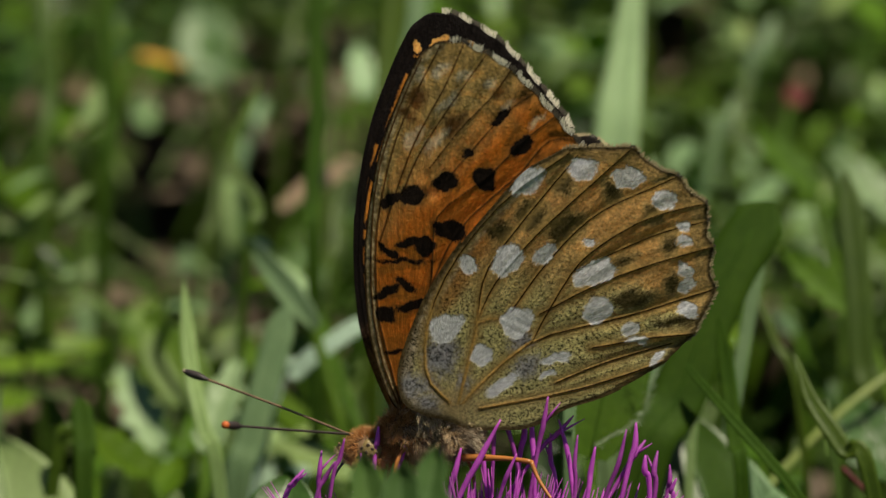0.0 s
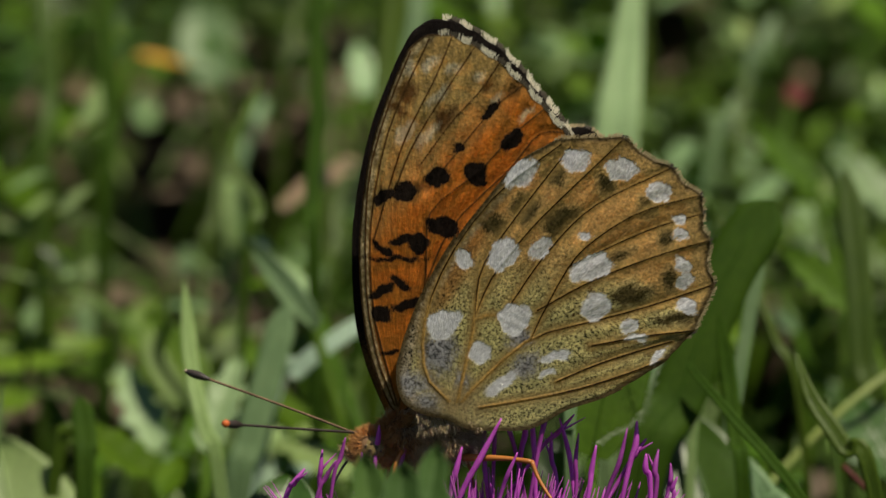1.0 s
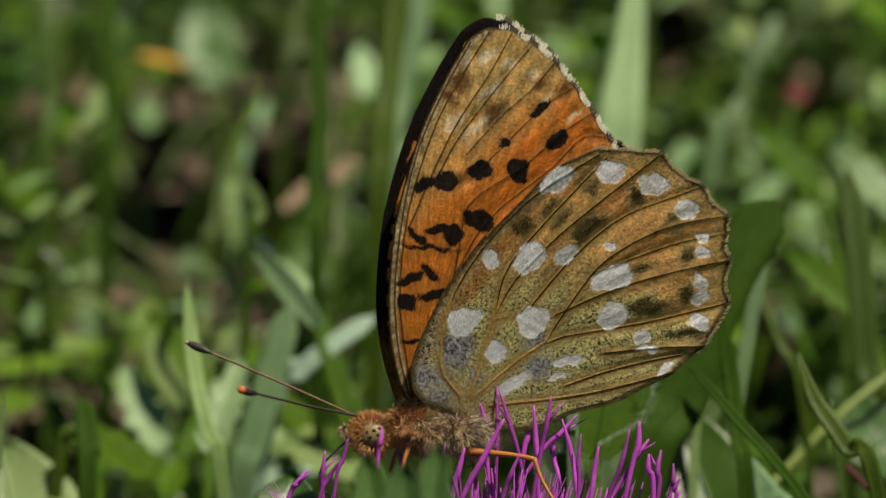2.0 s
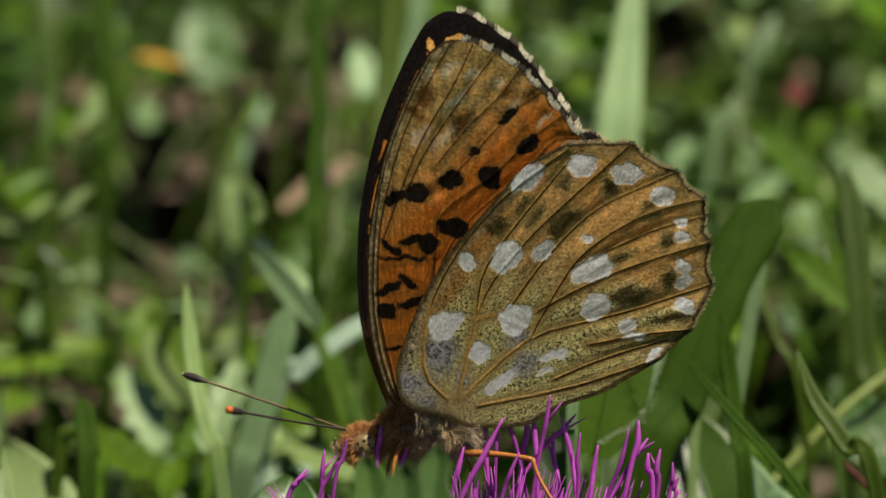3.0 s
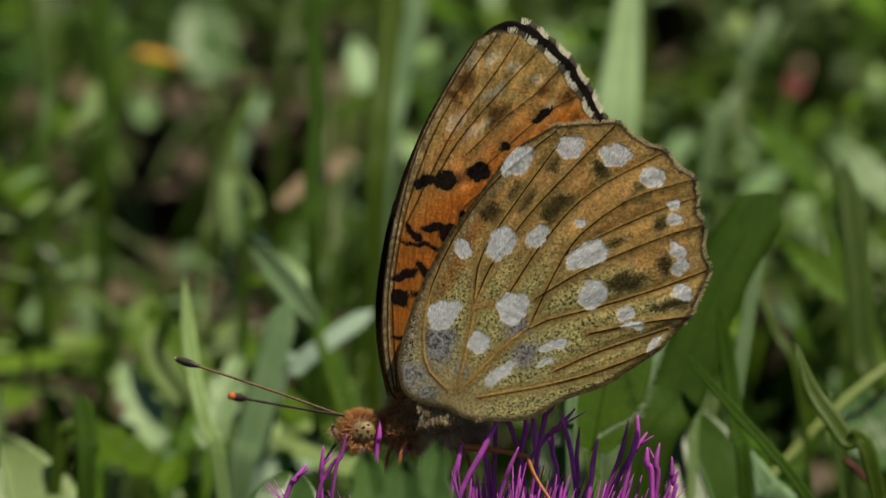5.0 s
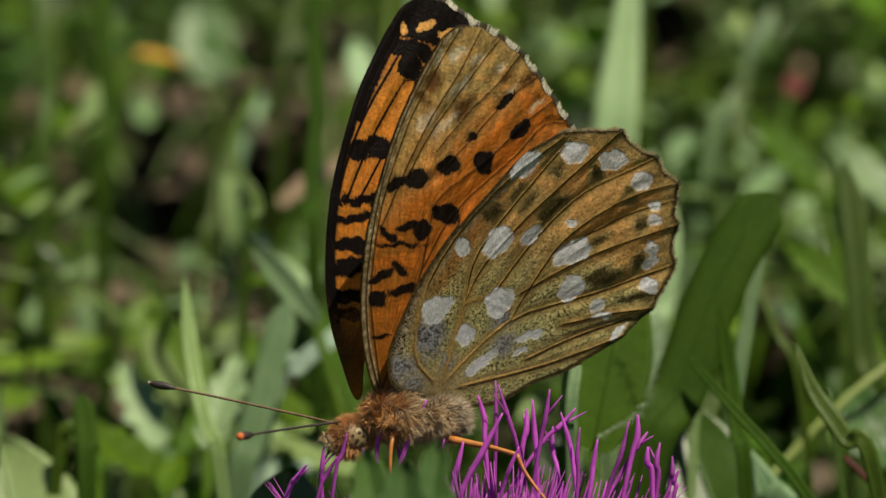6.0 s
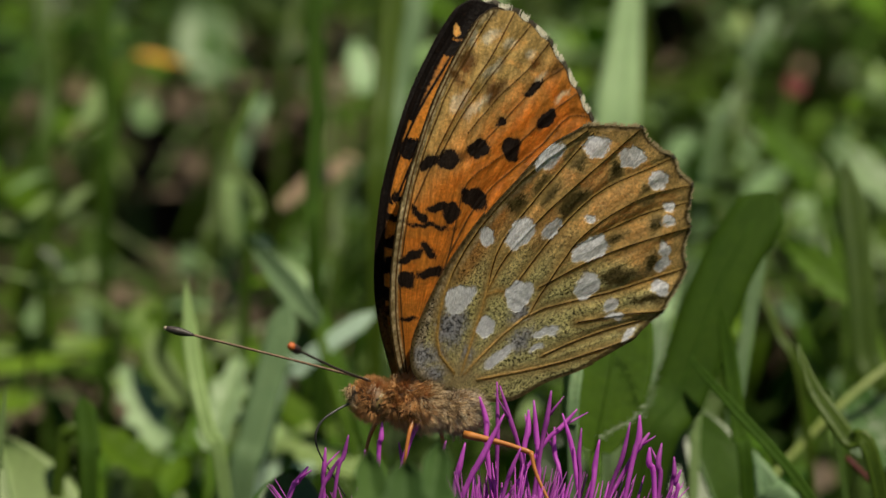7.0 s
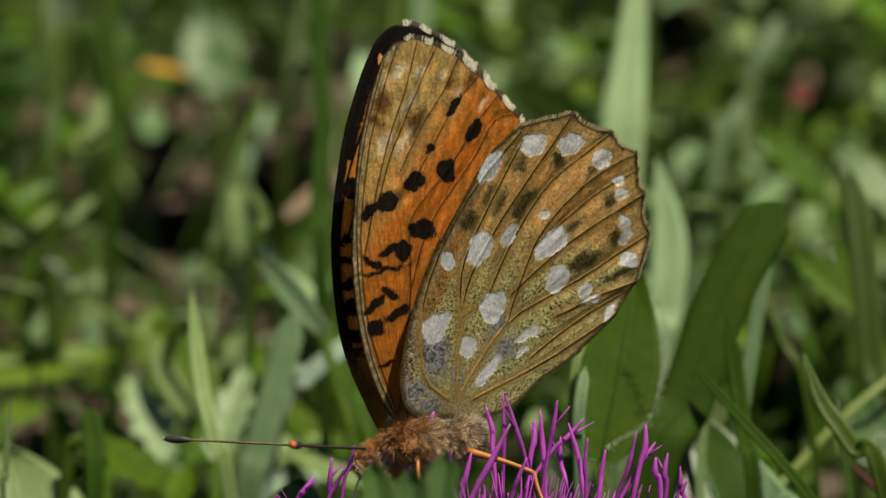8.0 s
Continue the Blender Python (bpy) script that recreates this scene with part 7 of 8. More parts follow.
    walk(far_antenna, [
        (0, pose(-0.000750, 0.001150, -0.000450, -80.46, -28.71, -19.28)), (0.5, pose(-0.000750, 0.001150, -0.000450, -80.79, -28.25, -18.90)),
        (1, pose(-0.000750, 0.001150, -0.000450, -81.07, -27.78, -18.63)), (1.5, pose(-0.000750, 0.001150, -0.000450, -80.73, -28.31, -18.99)),
        (1.6, pose(-0.000750, 0.001150, -0.000450, -80.72, -28.31, -19.01)), (1.7, pose(-0.000750, 0.001150, -0.000450, -74.87, -37.56, -3.93)),
        (2, pose(-0.000750, 0.001150, -0.000450, -78.87, -29.86, -12.97)), (2.3, pose(-0.000750, 0.001150, -0.000450, -80.81, -29.54, -18.17)),
        (2.55, pose(-0.000750, 0.001150, -0.000450, -80.18, -29.54, -16.85)), (2.8, pose(-0.000750, 0.001150, -0.000450, -79.56, -29.49, -15.53)),
        (2.9, pose(-0.000750, 0.001150, -0.000450, -80.11, -30.44, -16.49)), (3, pose(-0.000750, 0.001150, -0.000450, -80.74, -31.30, -17.42)),
        (3.1, pose(-0.000750, 0.001150, -0.000450, -81.01, -29.68, -11.72)), (3.2, pose(-0.000750, 0.001150, -0.000450, -81.33, -27.98, -6.01)),
        (3.3, pose(-0.000750, 0.001150, -0.000450, -81.44, -28.35, -8.25)), (3.4, pose(-0.000750, 0.001150, -0.000450, -81.56, -28.72, -10.49)),
        (3.5, pose(-0.000750, 0.001150, -0.000450, -81.69, -29.07, -12.73)), (3.6, pose(-0.000750, 0.001150, -0.000450, -81.66, -29.91, -12.38)),
        (3.7, pose(-0.000750, 0.001150, -0.000450, -81.65, -30.73, -12.03)), (3.8, pose(-0.000750, 0.001150, -0.000450, -81.56, -30.61, -12.25)),
        (3.9, pose(-0.000750, 0.001150, -0.000450, -81.47, -30.50, -12.47)), (4, pose(-0.000750, 0.001150, -0.000450, -81.38, -30.38, -12.69)),
        (4.5, pose(-0.000750, 0.001150, -0.000450, -81.82, -30.97, -11.61)), (4.7, pose(-0.000750, 0.001150, -0.000450, -78.99, -32.62, -11.84)),
        (5, pose(-0.000750, 0.001150, -0.000450, -78.96, -35.62, -15.96)), (5.3, pose(-0.000750, 0.001150, -0.000450, -77.99, -39.96, -16.75)),
        (5.55, pose(-0.000750, 0.001150, -0.000450, -77.40, -42.44, -17.29)), (5.8, pose(-0.000750, 0.001150, -0.000450, -76.85, -44.07, -17.77)),
        (5.9, pose(-0.000750, 0.001150, -0.000450, -77.43, -44.92, -16.92)), (6, pose(-0.000750, 0.001150, -0.000450, -78.07, -45.64, -16.03)),
        (6.1, pose(-0.000750, 0.001150, -0.000450, -78.25, -44.77, -16.09)), (6.2, pose(-0.000750, 0.001150, -0.000450, -78.62, -44.71, -15.74)),
        (6.3, pose(-0.000750, 0.001150, -0.000450, -78.97, -44.76, -15.40)), (6.4, pose(-0.000750, 0.001150, -0.000450, -79.34, -44.71, -15.07)),
        (6.5, pose(-0.000750, 0.001150, -0.000450, -79.70, -44.62, -14.71)), (6.6, pose(-0.000750, 0.001150, -0.000450, -80.03, -47.15, -12.55)),
        (6.7, pose(-0.000750, 0.001150, -0.000450, -80.58, -48.95, -10.16)), (6.8, pose(-0.000750, 0.001150, -0.000450, -93.12, -39.95, 16.84)),
        (6.9, pose(-0.000750, 0.001150, -0.000450, -91.96, -40.22, 13.25)), (7, pose(-0.000750, 0.001150, -0.000450, -90.80, -40.19, 9.62)),
        (7.1, pose(-0.000750, 0.001150, -0.000450, -90.13, -42.78, 8.14)), (7.2, pose(-0.000750, 0.001150, -0.000450, -89.50, -44.91, 6.53)),
        (7.3, pose(-0.000750, 0.001150, -0.000450, -88.89, -46.74, 4.85)), (7.4, pose(-0.000750, 0.001150, -0.000450, -87.47, -46.29, 0.90)),
        (7.5, pose(-0.000750, 0.001150, -0.000450, -85.98, -46.08, -3.03)), (7.6, pose(-0.000750, 0.001150, -0.000450, -81.62, -48.47, -12.90)),
        (7.7, pose(-0.000750, 0.001150, -0.000450, -81.49, -48.31, -13.24)), (7.8, pose(-0.000750, 0.001150, -0.000450, -81.34, -48.15, -13.59)),
        (7.9, pose(-0.000750, 0.001150, -0.000450, -81.18, -48.20, -13.97)), (8, pose(-0.000750, 0.001150, -0.000450, -81.03, -48.15, -14.33))])
    walk(near_antenna, [
        (0, pose(-0.000750, 0.001150, 0.000450, -96.59, 55.95, -7.94)), (0.5, pose(-0.000750, 0.001150, 0.000450, -96.32, 55.30, -7.67)),
        (1, pose(-0.000750, 0.001150, 0.000450, -96.13, 54.65, -7.50)), (1.5, pose(-0.000750, 0.001150, 0.000450, -97.83, 54.83, -9.55)),
        (1.6, pose(-0.000750, 0.001150, 0.000450, -97.84, 54.83, -9.56)), (1.7, pose(-0.000750, 0.001150, 0.000450, -112.48, 50.89, -1.12)),
        (2, pose(-0.000750, 0.001150, 0.000450, -103.39, 52.80, -6.03)), (2.3, pose(-0.000750, 0.001150, 0.000450, -101.66, 57.17, -13.79)),
        (2.55, pose(-0.000750, 0.001150, 0.000450, -102.64, 58.66, -12.22)), (2.8, pose(-0.000750, 0.001150, 0.000450, -103.71, 60.11, -10.72)),
        (2.9, pose(-0.000750, 0.001150, 0.000450, -102.86, 59.01, -12.41)), (3, pose(-0.000750, 0.001150, 0.000450, -102.06, 57.90, -14.15)),
        (3.1, pose(-0.000750, 0.001150, 0.000450, -104.08, 56.27, -10.78)), (3.2, pose(-0.000750, 0.001150, 0.000450, -105.82, 54.54, -7.19)),
        (3.3, pose(-0.000750, 0.001150, 0.000450, -104.36, 55.52, -7.92)), (3.4, pose(-0.000750, 0.001150, 0.000450, -102.78, 56.44, -8.56)),
        (3.5, pose(-0.000750, 0.001150, 0.000450, -101.07, 57.30, -9.09)), (3.6, pose(-0.000750, 0.001150, 0.000450, -100.43, 57.31, -8.34)),
        (3.7, pose(-0.000750, 0.001150, 0.000450, -99.79, 57.31, -7.58)), (3.8, pose(-0.000750, 0.001150, 0.000450, -99.86, 57.10, -7.70)),
        (3.9, pose(-0.000750, 0.001150, 0.000450, -99.94, 56.89, -7.82)), (4, pose(-0.000750, 0.001150, 0.000450, -100.02, 56.69, -7.93)),
        (4.5, pose(-0.000750, 0.001150, 0.000450, -98.80, 57.08, -6.45)), (4.7, pose(-0.000750, 0.001150, 0.000450, -107.46, 59.35, -12.08)),
        (5, pose(-0.000750, 0.001150, 0.000450, -100.37, 52.33, -9.74)), (5.3, pose(-0.000750, 0.001150, 0.000450, -95.16, 48.16, -4.64)),
        (5.55, pose(-0.000750, 0.001150, 0.000450, -91.52, 45.15, -0.92)), (5.8, pose(-0.000750, 0.001150, 0.000450, -88.33, 41.57, 2.45)),
        (5.9, pose(-0.000750, 0.001150, 0.000450, -88.43, 41.40, 2.02)), (6, pose(-0.000750, 0.001150, 0.000450, -88.53, 41.20, 1.59)),
        (6.1, pose(-0.000750, 0.001150, 0.000450, -87.87, 40.80, 2.29)), (6.2, pose(-0.000750, 0.001150, 0.000450, -87.87, 40.10, 2.03)),
        (6.3, pose(-0.000750, 0.001150, 0.000450, -87.86, 39.47, 1.78)), (6.4, pose(-0.000750, 0.001150, 0.000450, -87.86, 38.79, 1.52)),
        (6.5, pose(-0.000750, 0.001150, 0.000450, -87.86, 38.08, 1.26)), (6.6, pose(-0.000750, 0.001150, 0.000450, -90.20, 40.41, 0.74)),
        (6.7, pose(-0.000750, 0.001150, 0.000450, -92.93, 42.24, -0.15)), (6.8, pose(-0.000750, 0.001150, 0.000450, -121.74, 38.70, -1.98)),
        (6.9, pose(-0.000750, 0.001150, 0.000450, -117.55, 37.85, -2.84)), (7, pose(-0.000750, 0.001150, 0.000450, -113.48, 37.02, -3.87)),
        (7.1, pose(-0.000750, 0.001150, 0.000450, -111.48, 38.68, -4.32)), (7.2, pose(-0.000750, 0.001150, 0.000450, -109.30, 40.28, -4.56)),
        (7.3, pose(-0.000750, 0.001150, 0.000450, -106.91, 41.85, -4.60)), (7.4, pose(-0.000750, 0.001150, 0.000450, -101.22, 41.14, -2.86)),
        (7.5, pose(-0.000750, 0.001150, 0.000450, -95.69, 40.30, -1.25)), (7.6, pose(-0.000750, 0.001150, 0.000450, -89.36, 40.54, -6.88)),
        (7.7, pose(-0.000750, 0.001150, 0.000450, -89.13, 40.51, -7.07)), (7.8, pose(-0.000750, 0.001150, 0.000450, -88.88, 40.48, -7.25)),
        (7.9, pose(-0.000750, 0.001150, 0.000450, -88.65, 40.53, -7.44)), (8, pose(-0.000750, 0.001150, 0.000450, -88.41, 40.55, -7.62))])
    walk(femur, [
        (0, pose(0.007903, -0.004091, 0.003900, 0.00, -15.05, -2.97)), (0.5, pose(0.008056, -0.004102, 0.003900, 0.00, -14.95, -2.95)),
        (1, pose(0.008026, -0.004004, 0.003900, 0.00, -14.85, -3.02)), (1.5, pose(0.007935, -0.003885, 0.003900, 0.00, -14.75, -3.09)),
        (1.6, pose(0.007941, -0.003890, 0.003900, 0.00, -14.73, -3.09)), (1.7, pose(0.006853, -0.003221, 0.005034, -0.40, -23.21, 2.50)),
        (2, pose(0.007317, -0.003778, 0.004555, 0.17, -19.23, -1.90)), (2.3, pose(0.008229, -0.004155, 0.003900, 0.00, -14.25, -5.06)),
        (2.55, pose(0.008160, -0.004392, 0.003900, 0.00, -14.27, -4.40)), (2.8, pose(0.007815, -0.004952, 0.003900, 0.00, -14.28, -3.74)),
        (2.9, pose(0.008064, -0.004538, 0.003900, 0.00, -14.27, -4.51)), (3, pose(0.008131, -0.004183, 0.003900, 0.00, -14.25, -5.27)),
        (3.1, pose(0.007986, -0.004438, 0.003900, 0.00, -14.23, -6.04)), (3.2, pose(0.007630, -0.004872, 0.003900, 0.00, -14.21, -6.80)),
        (3.3, pose(0.007614, -0.004923, 0.003900, 0.00, -14.21, -6.85)), (3.4, pose(0.007730, -0.004652, 0.003900, 0.00, -14.21, -6.91)),
        (3.5, pose(0.007883, -0.004634, 0.003900, 0.00, -14.21, -6.96)), (3.6, pose(0.007780, -0.004686, 0.003900, 0.00, -14.21, -6.99)),
        (3.7, pose(0.007651, -0.004747, 0.003900, 0.00, -14.21, -7.01)), (3.8, pose(0.007799, -0.004715, 0.003900, 0.00, -14.21, -7.04)),
        (3.9, pose(0.007926, -0.004428, 0.003900, 0.00, -14.21, -7.06)), (4, pose(0.007943, -0.004440, 0.003900, 0.00, -14.21, -7.09)),
        (4.5, pose(0.007826, -0.004528, 0.003900, 0.00, -14.20, -7.44)), (4.7, pose(0.007825, -0.004523, 0.003900, 0.00, -14.20, -7.54)),
        (5, pose(0.007044, -0.004507, 0.004794, 1.17, -20.75, -9.33)), (5.3, pose(0.006795, -0.004879, 0.005714, 2.80, -27.25, -11.34)),
        (5.55, pose(0.006963, -0.005038, 0.006522, 4.36, -31.79, -13.14)), (5.8, pose(0.005913, -0.005241, 0.006902, 6.27, -36.27, -15.16)),
        (5.9, pose(0.006007, -0.005112, 0.006944, 6.61, -36.18, -16.01)), (6, pose(0.005996, -0.005070, 0.006939, 6.95, -36.09, -16.85)),
        (6.1, pose(0.005899, -0.005421, 0.006895, 7.85, -35.60, -19.13)), (6.2, pose(0.005913, -0.005473, 0.006902, 8.71, -35.09, -21.33)),
        (6.3, pose(0.006137, -0.005381, 0.007001, 9.53, -34.57, -23.43)), (6.4, pose(0.006217, -0.005431, 0.007037, 10.29, -34.04, -25.46)),
        (6.5, pose(0.006225, -0.005594, 0.007041, 11.02, -33.50, -27.40)), (6.6, pose(0.006428, -0.005132, 0.007301, 10.34, -34.97, -24.56)),
        (6.7, pose(0.005568, -0.004964, 0.007055, 9.50, -36.43, -21.61)), (6.8, pose(0.004967, -0.004691, 0.007535, 3.77, -42.79, -7.17)),
        (6.9, pose(0.005057, -0.004663, 0.007588, 4.58, -42.46, -8.72)), (7, pose(0.005252, -0.004525, 0.007706, 5.38, -42.13, -10.28)),
        (7.1, pose(0.005141, -0.005007, 0.007696, 5.24, -42.84, -9.90)), (7.2, pose(0.005003, -0.005659, 0.007668, 5.07, -43.58, -9.48)),
        (7.3, pose(0.004881, -0.004869, 0.007649, 4.88, -44.34, -9.01)), (7.4, pose(0.004710, -0.005194, 0.007625, 7.76, -43.98, -14.22)),
        (7.5, pose(0.004938, -0.005198, 0.007857, 10.59, -43.47, -19.30)), (7.6, pose(0.004706, -0.005140, 0.007540, 14.99, -40.83, -28.56)),
        (7.7, pose(0.004629, -0.005545, 0.007492, 15.43, -40.56, -29.45)), (7.8, pose(0.004549, -0.005949, 0.007442, 15.85, -40.28, -30.33)),
        (7.9, pose(0.004637, -0.005538, 0.007496, 16.26, -40.00, -31.19)), (8, pose(0.004658, -0.005454, 0.007509, 16.66, -39.72, -32.03))])
    walk(tibia, [
        (0, pose(0.007903, -0.004091, 0.003900, 0.00, 14.31, 119.75)), (0.5, pose(0.008056, -0.004102, 0.003900, 0.00, 14.37, 119.34)),
        (1, pose(0.008026, -0.004004, 0.003900, 0.00, 14.43, 118.83)), (1.5, pose(0.007935, -0.003885, 0.003900, 0.00, 14.48, 118.33)),
        (1.6, pose(0.007941, -0.003890, 0.003900, 0.00, 14.49, 118.24)), (1.7, pose(0.006853, -0.003221, 0.005034, -7.81, 18.61, 122.37)),
        (2, pose(0.007317, -0.003778, 0.004555, -4.54, 16.21, 118.23)), (2.3, pose(0.008229, -0.004155, 0.003900, 0.00, 13.96, 115.27)),
        (2.55, pose(0.008160, -0.004392, 0.003900, 0.00, 14.11, 115.16)), (2.8, pose(0.007815, -0.004952, 0.003900, 0.00, 14.25, 115.04)),
        (2.9, pose(0.008064, -0.004538, 0.003900, 0.00, 14.04, 115.63)), (3, pose(0.008131, -0.004183, 0.003900, 0.00, 13.83, 116.20)),
        (3.1, pose(0.007986, -0.004438, 0.003900, 0.00, 13.62, 116.75)), (3.2, pose(0.007630, -0.004872, 0.003900, 0.00, 13.42, 117.28)),
        (3.3, pose(0.007614, -0.004923, 0.003900, 0.00, 13.40, 117.22)), (3.4, pose(0.007730, -0.004652, 0.003900, 0.00, 13.38, 117.17)),
        (3.5, pose(0.007883, -0.004634, 0.003900, 0.00, 13.36, 117.11)), (3.6, pose(0.007780, -0.004686, 0.003900, 0.00, 13.35, 117.08)),
        (3.7, pose(0.007651, -0.004747, 0.003900, 0.00, 13.33, 117.05)), (3.8, pose(0.007799, -0.004715, 0.003900, 0.00, 13.31, 117.02)),
        (3.9, pose(0.007926, -0.004428, 0.003900, 0.00, 13.29, 116.99)), (4, pose(0.007943, -0.004440, 0.003900, 0.00, 13.27, 116.96)),
        (4.5, pose(0.007826, -0.004528, 0.003900, 0.00, 13.18, 116.59)), (4.7, pose(0.007825, -0.004523, 0.003900, 0.00, 13.14, 116.50)),
        (5, pose(0.007044, -0.004507, 0.004794, -6.44, 16.08, 116.18)), (5.3, pose(0.006795, -0.004879, 0.005714, -12.93, 19.10, 115.49)),
        (5.55, pose(0.006963, -0.005038, 0.006522, -17.60, 21.30, 114.89)), (5.8, pose(0.005913, -0.005241, 0.006902, -22.34, 23.51, 114.06)),
        (5.9, pose(0.006007, -0.005112, 0.006944, -22.30, 23.33, 114.19)), (6, pose(0.005996, -0.005070, 0.006939, -22.26, 23.14, 114.30)),
        (6.1, pose(0.005899, -0.005421, 0.006895, -22.37, 23.25, 113.83)), (6.2, pose(0.005913, -0.005473, 0.006902, -22.47, 23.37, 113.36)),
        (6.3, pose(0.006137, -0.005381, 0.007001, -22.58, 23.50, 112.89)), (6.4, pose(0.006217, -0.005431, 0.007037, -22.70, 23.64, 112.42)),
        (6.5, pose(0.006225, -0.005594, 0.007041, -22.81, 23.80, 111.94)), (6.6, pose(0.006428, -0.005132, 0.007301, -24.29, 22.63, 108.49)),
        (6.7, pose(0.005568, -0.004964, 0.007055, -25.67, 21.36, 105.37)), (6.8, pose(0.004967, -0.004691, 0.007535, -29.72, 25.59, 109.84)),
        (6.9, pose(0.005057, -0.004663, 0.007588, -30.00, 25.06, 108.54)), (7, pose(0.005252, -0.004525, 0.007706, -30.26, 24.54, 107.26)),
        (7.1, pose(0.005141, -0.005007, 0.007696, -30.65, 25.88, 107.54)), (7.2, pose(0.005003, -0.005659, 0.007668, -31.05, 27.40, 107.87)),
        (7.3, pose(0.004881, -0.004869, 0.007649, -31.49, 29.14, 108.27)), (7.4, pose(0.004710, -0.005194, 0.007625, -32.56, 28.61, 105.69)),
        (7.5, pose(0.004938, -0.005198, 0.007857, -33.59, 28.08, 103.17)), (7.6, pose(0.004706, -0.005140, 0.007540, -33.44, 24.42, 96.56)),
        (7.7, pose(0.004629, -0.005545, 0.007492, -33.66, 24.53, 95.41)), (7.8, pose(0.004549, -0.005949, 0.007442, -33.89, 24.65, 94.19)),
        (7.9, pose(0.004637, -0.005538, 0.007496, -34.12, 24.78, 92.89)), (8, pose(0.004658, -0.005454, 0.007509, -34.36, 24.92, 91.49))])
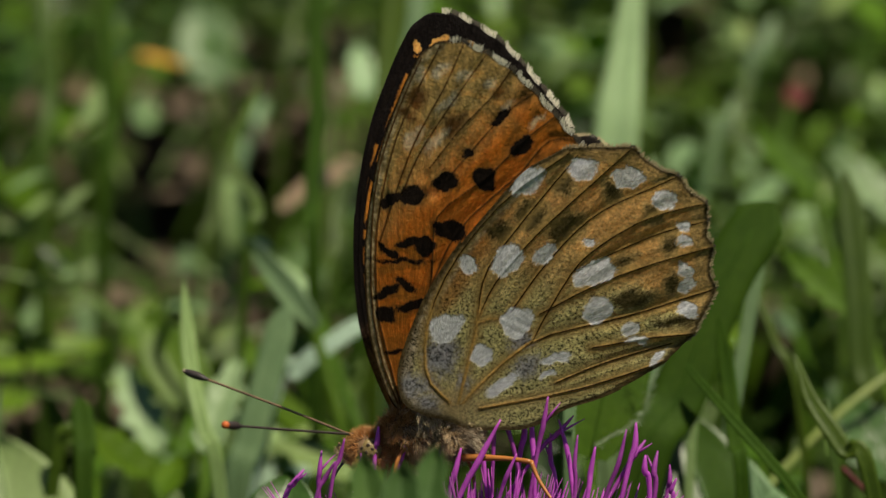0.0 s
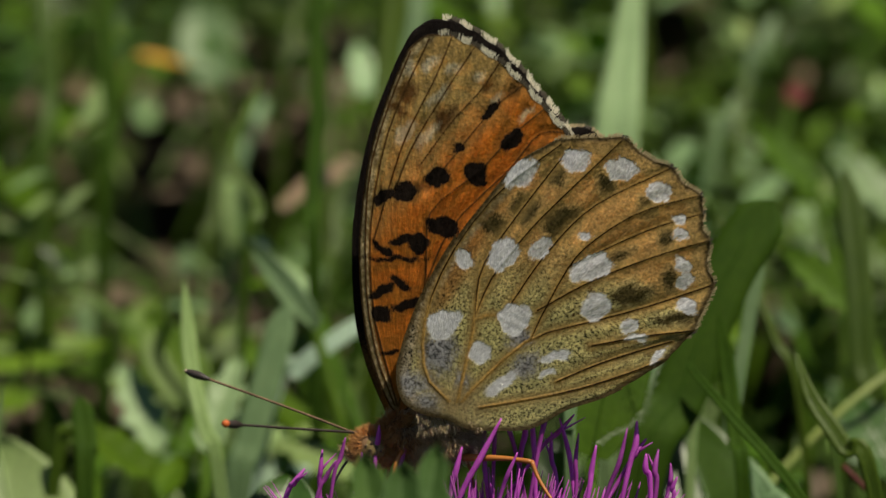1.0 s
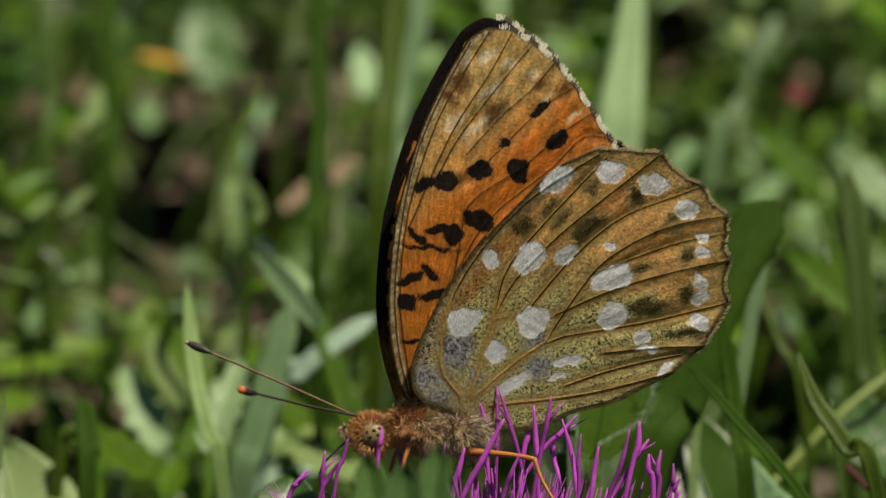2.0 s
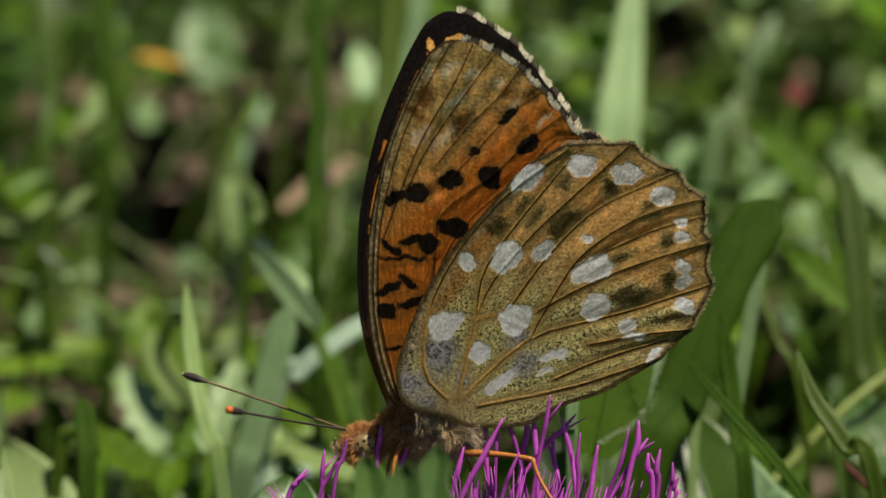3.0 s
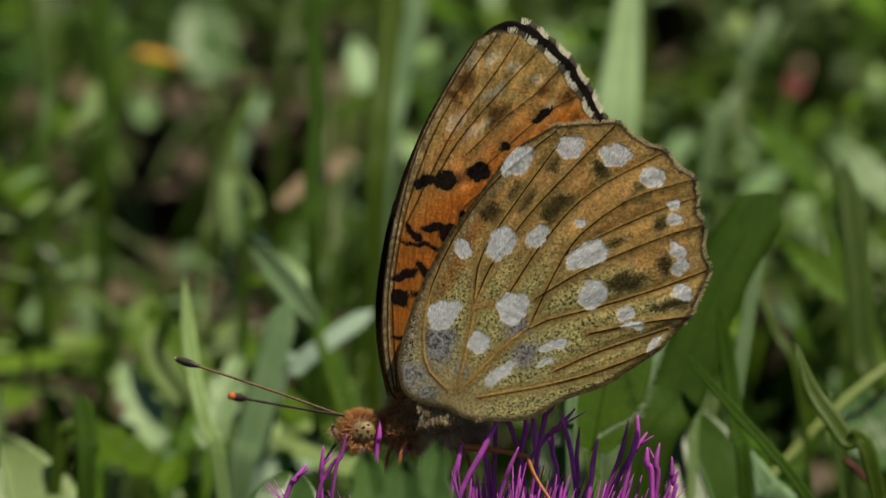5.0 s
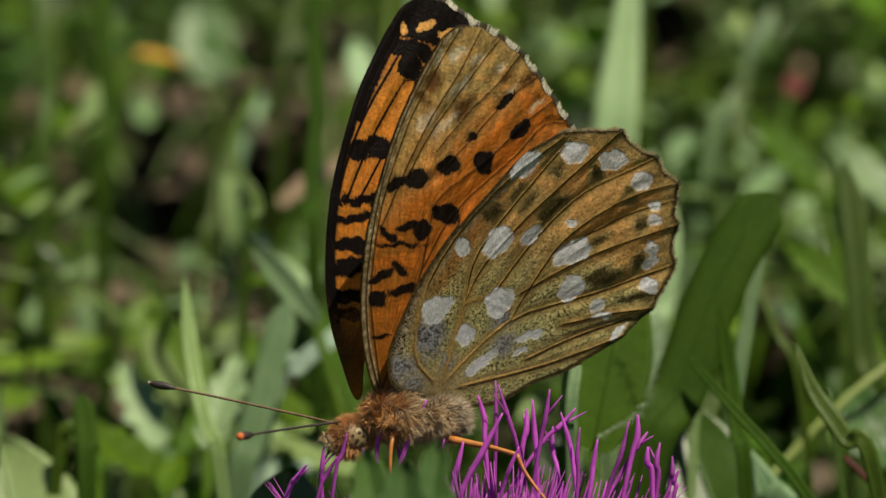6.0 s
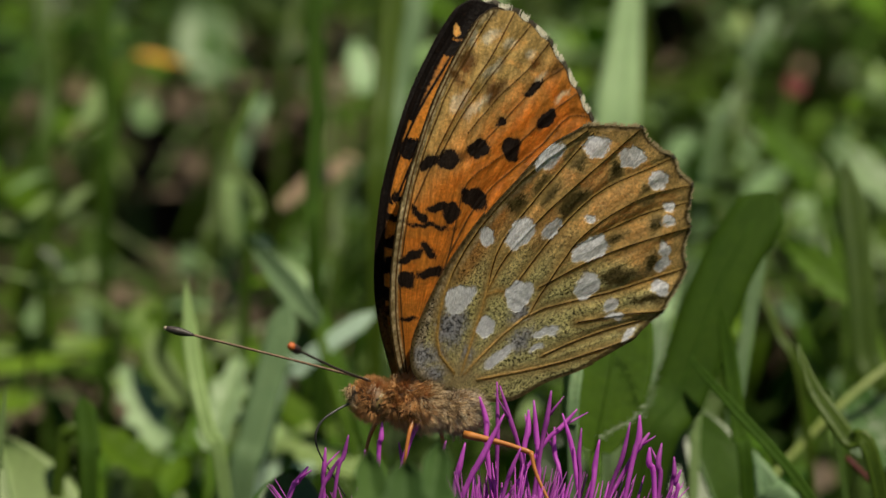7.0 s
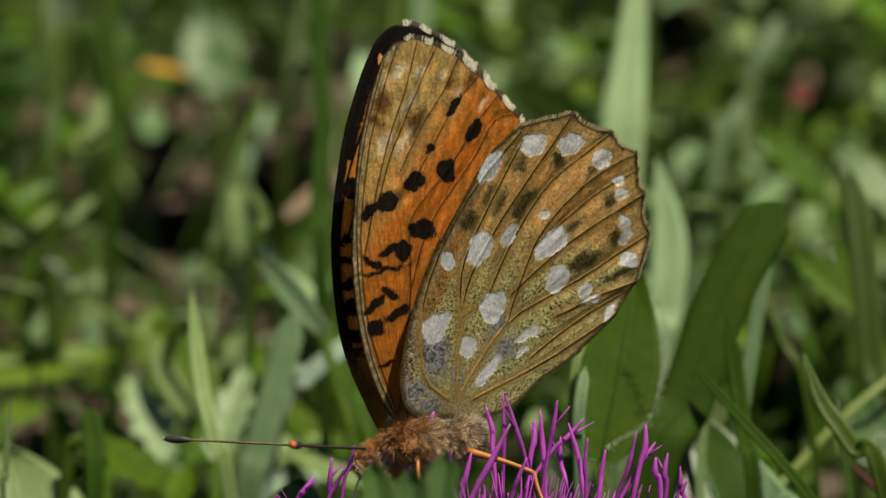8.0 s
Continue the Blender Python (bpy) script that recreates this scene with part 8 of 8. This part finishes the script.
    walk(proboscis, [
        (0, pose(-0.001000, -0.000900, 0.000000, 0.00, -0.00, 42.00)), (0.5, pose(-0.001000, -0.000900, 0.000000, 0.00, -0.00, 42.00)),
        (1, pose(-0.001000, -0.000900, 0.000000, 0.00, -0.00, 42.00)), (1.5, pose(-0.001000, -0.000900, 0.000000, 0.00, -0.00, 42.00)),
        (1.6, pose(-0.001000, -0.000900, 0.000000, 0.00, -0.00, 42.00)), (1.7, pose(-0.001000, -0.000900, 0.000000, 0.00, -0.00, 20.00)),
        (2, pose(-0.001000, -0.000900, 0.000000, 0.00, -0.00, 35.00)), (2.3, pose(-0.001000, -0.000900, 0.000000, 0.00, -0.00, 42.00)),
        (2.55, pose(-0.001000, -0.000900, 0.000000, 0.00, -0.00, 42.00)), (2.8, pose(-0.001000, -0.000900, 0.000000, 0.00, -0.00, 42.00)),
        (2.9, pose(-0.001000, -0.000900, 0.000000, 0.00, -0.00, 42.00)), (3, pose(-0.001000, -0.000900, 0.000000, 0.00, -0.00, 42.00)),
        (3.1, pose(-0.001000, -0.000900, 0.000000, 0.00, -0.00, 42.00)), (3.2, pose(-0.001000, -0.000900, 0.000000, 0.00, -0.00, 42.00)),
        (3.3, pose(-0.001000, -0.000900, 0.000000, 0.00, -0.00, 42.00)), (3.4, pose(-0.001000, -0.000900, 0.000000, 0.00, -0.00, 42.00)),
        (3.5, pose(-0.001000, -0.000900, 0.000000, 0.00, -0.00, 42.00)), (3.6, pose(-0.001000, -0.000900, 0.000000, 0.00, -0.00, 42.00)),
        (3.7, pose(-0.001000, -0.000900, 0.000000, 0.00, -0.00, 42.00)), (3.8, pose(-0.001000, -0.000900, 0.000000, 0.00, -0.00, 42.00)),
        (3.9, pose(-0.001000, -0.000900, 0.000000, 0.00, -0.00, 42.00)), (4, pose(-0.001000, -0.000900, 0.000000, 0.00, -0.00, 42.00)),
        (4.5, pose(-0.001000, -0.000900, 0.000000, 0.00, -0.00, 42.00)), (4.7, pose(-0.001000, -0.000900, 0.000000, 0.00, -0.00, 42.00)),
        (5, pose(-0.001000, -0.000900, 0.000000, 0.00, -0.00, 42.00)), (5.3, pose(-0.001000, -0.000900, 0.000000, 0.00, -0.00, 42.00)),
        (5.55, pose(-0.001000, -0.000900, 0.000000, 0.00, -0.00, 42.00)), (5.8, pose(-0.001000, -0.000900, 0.000000, 0.00, -0.00, 42.00)),
        (5.9, pose(-0.001000, -0.000900, 0.000000, 0.00, -0.00, 42.00)), (6, pose(-0.001000, -0.000900, 0.000000, 0.00, -0.00, 42.00)),
        (6.1, pose(-0.001000, -0.000900, 0.000000, 0.00, -0.00, 42.00)), (6.2, pose(-0.001000, -0.000900, 0.000000, 0.00, -0.00, 42.00)),
        (6.3, pose(-0.001000, -0.000900, 0.000000, 0.00, -0.00, 42.00)), (6.4, pose(-0.001000, -0.000900, 0.000000, 0.00, -0.00, 42.00)),
        (6.5, pose(-0.001000, -0.000900, 0.000000, 0.00, -0.00, 42.00)), (6.6, pose(-0.001000, -0.000900, 0.000000, 0.00, -0.00, 42.00)),
        (6.7, pose(-0.001000, -0.000900, 0.000000, 0.00, -0.00, 35.00)), (6.8, pose(-0.001000, -0.000900, 0.000000, 0.00, -0.00, 28.00)),
        (6.9, pose(-0.001000, -0.000900, 0.000000, 0.00, -0.00, 27.33)), (7, pose(-0.001000, -0.000900, 0.000000, 0.00, -0.00, 26.67)),
        (7.1, pose(-0.001000, -0.000900, 0.000000, 0.00, -0.00, 26.00)), (7.2, pose(-0.001000, -0.000900, 0.000000, 0.00, -0.00, 33.00)),
        (7.3, pose(-0.001000, -0.000900, 0.000000, 0.00, -0.00, 40.00)), (7.4, pose(-0.001000, -0.000900, 0.000000, 0.00, -0.00, 40.29)),
        (7.5, pose(-0.001000, -0.000900, 0.000000, 0.00, -0.00, 40.57)), (7.6, pose(-0.001000, -0.000900, 0.000000, 0.00, -0.00, 40.86)),
        (7.7, pose(-0.001000, -0.000900, 0.000000, 0.00, -0.00, 41.14)), (7.8, pose(-0.001000, -0.000900, 0.000000, 0.00, -0.00, 41.43)),
        (7.9, pose(-0.001000, -0.000900, 0.000000, 0.00, -0.00, 41.71)), (8, pose(-0.001000, -0.000900, 0.000000, 0.00, -0.00, 42.00))])

motions()
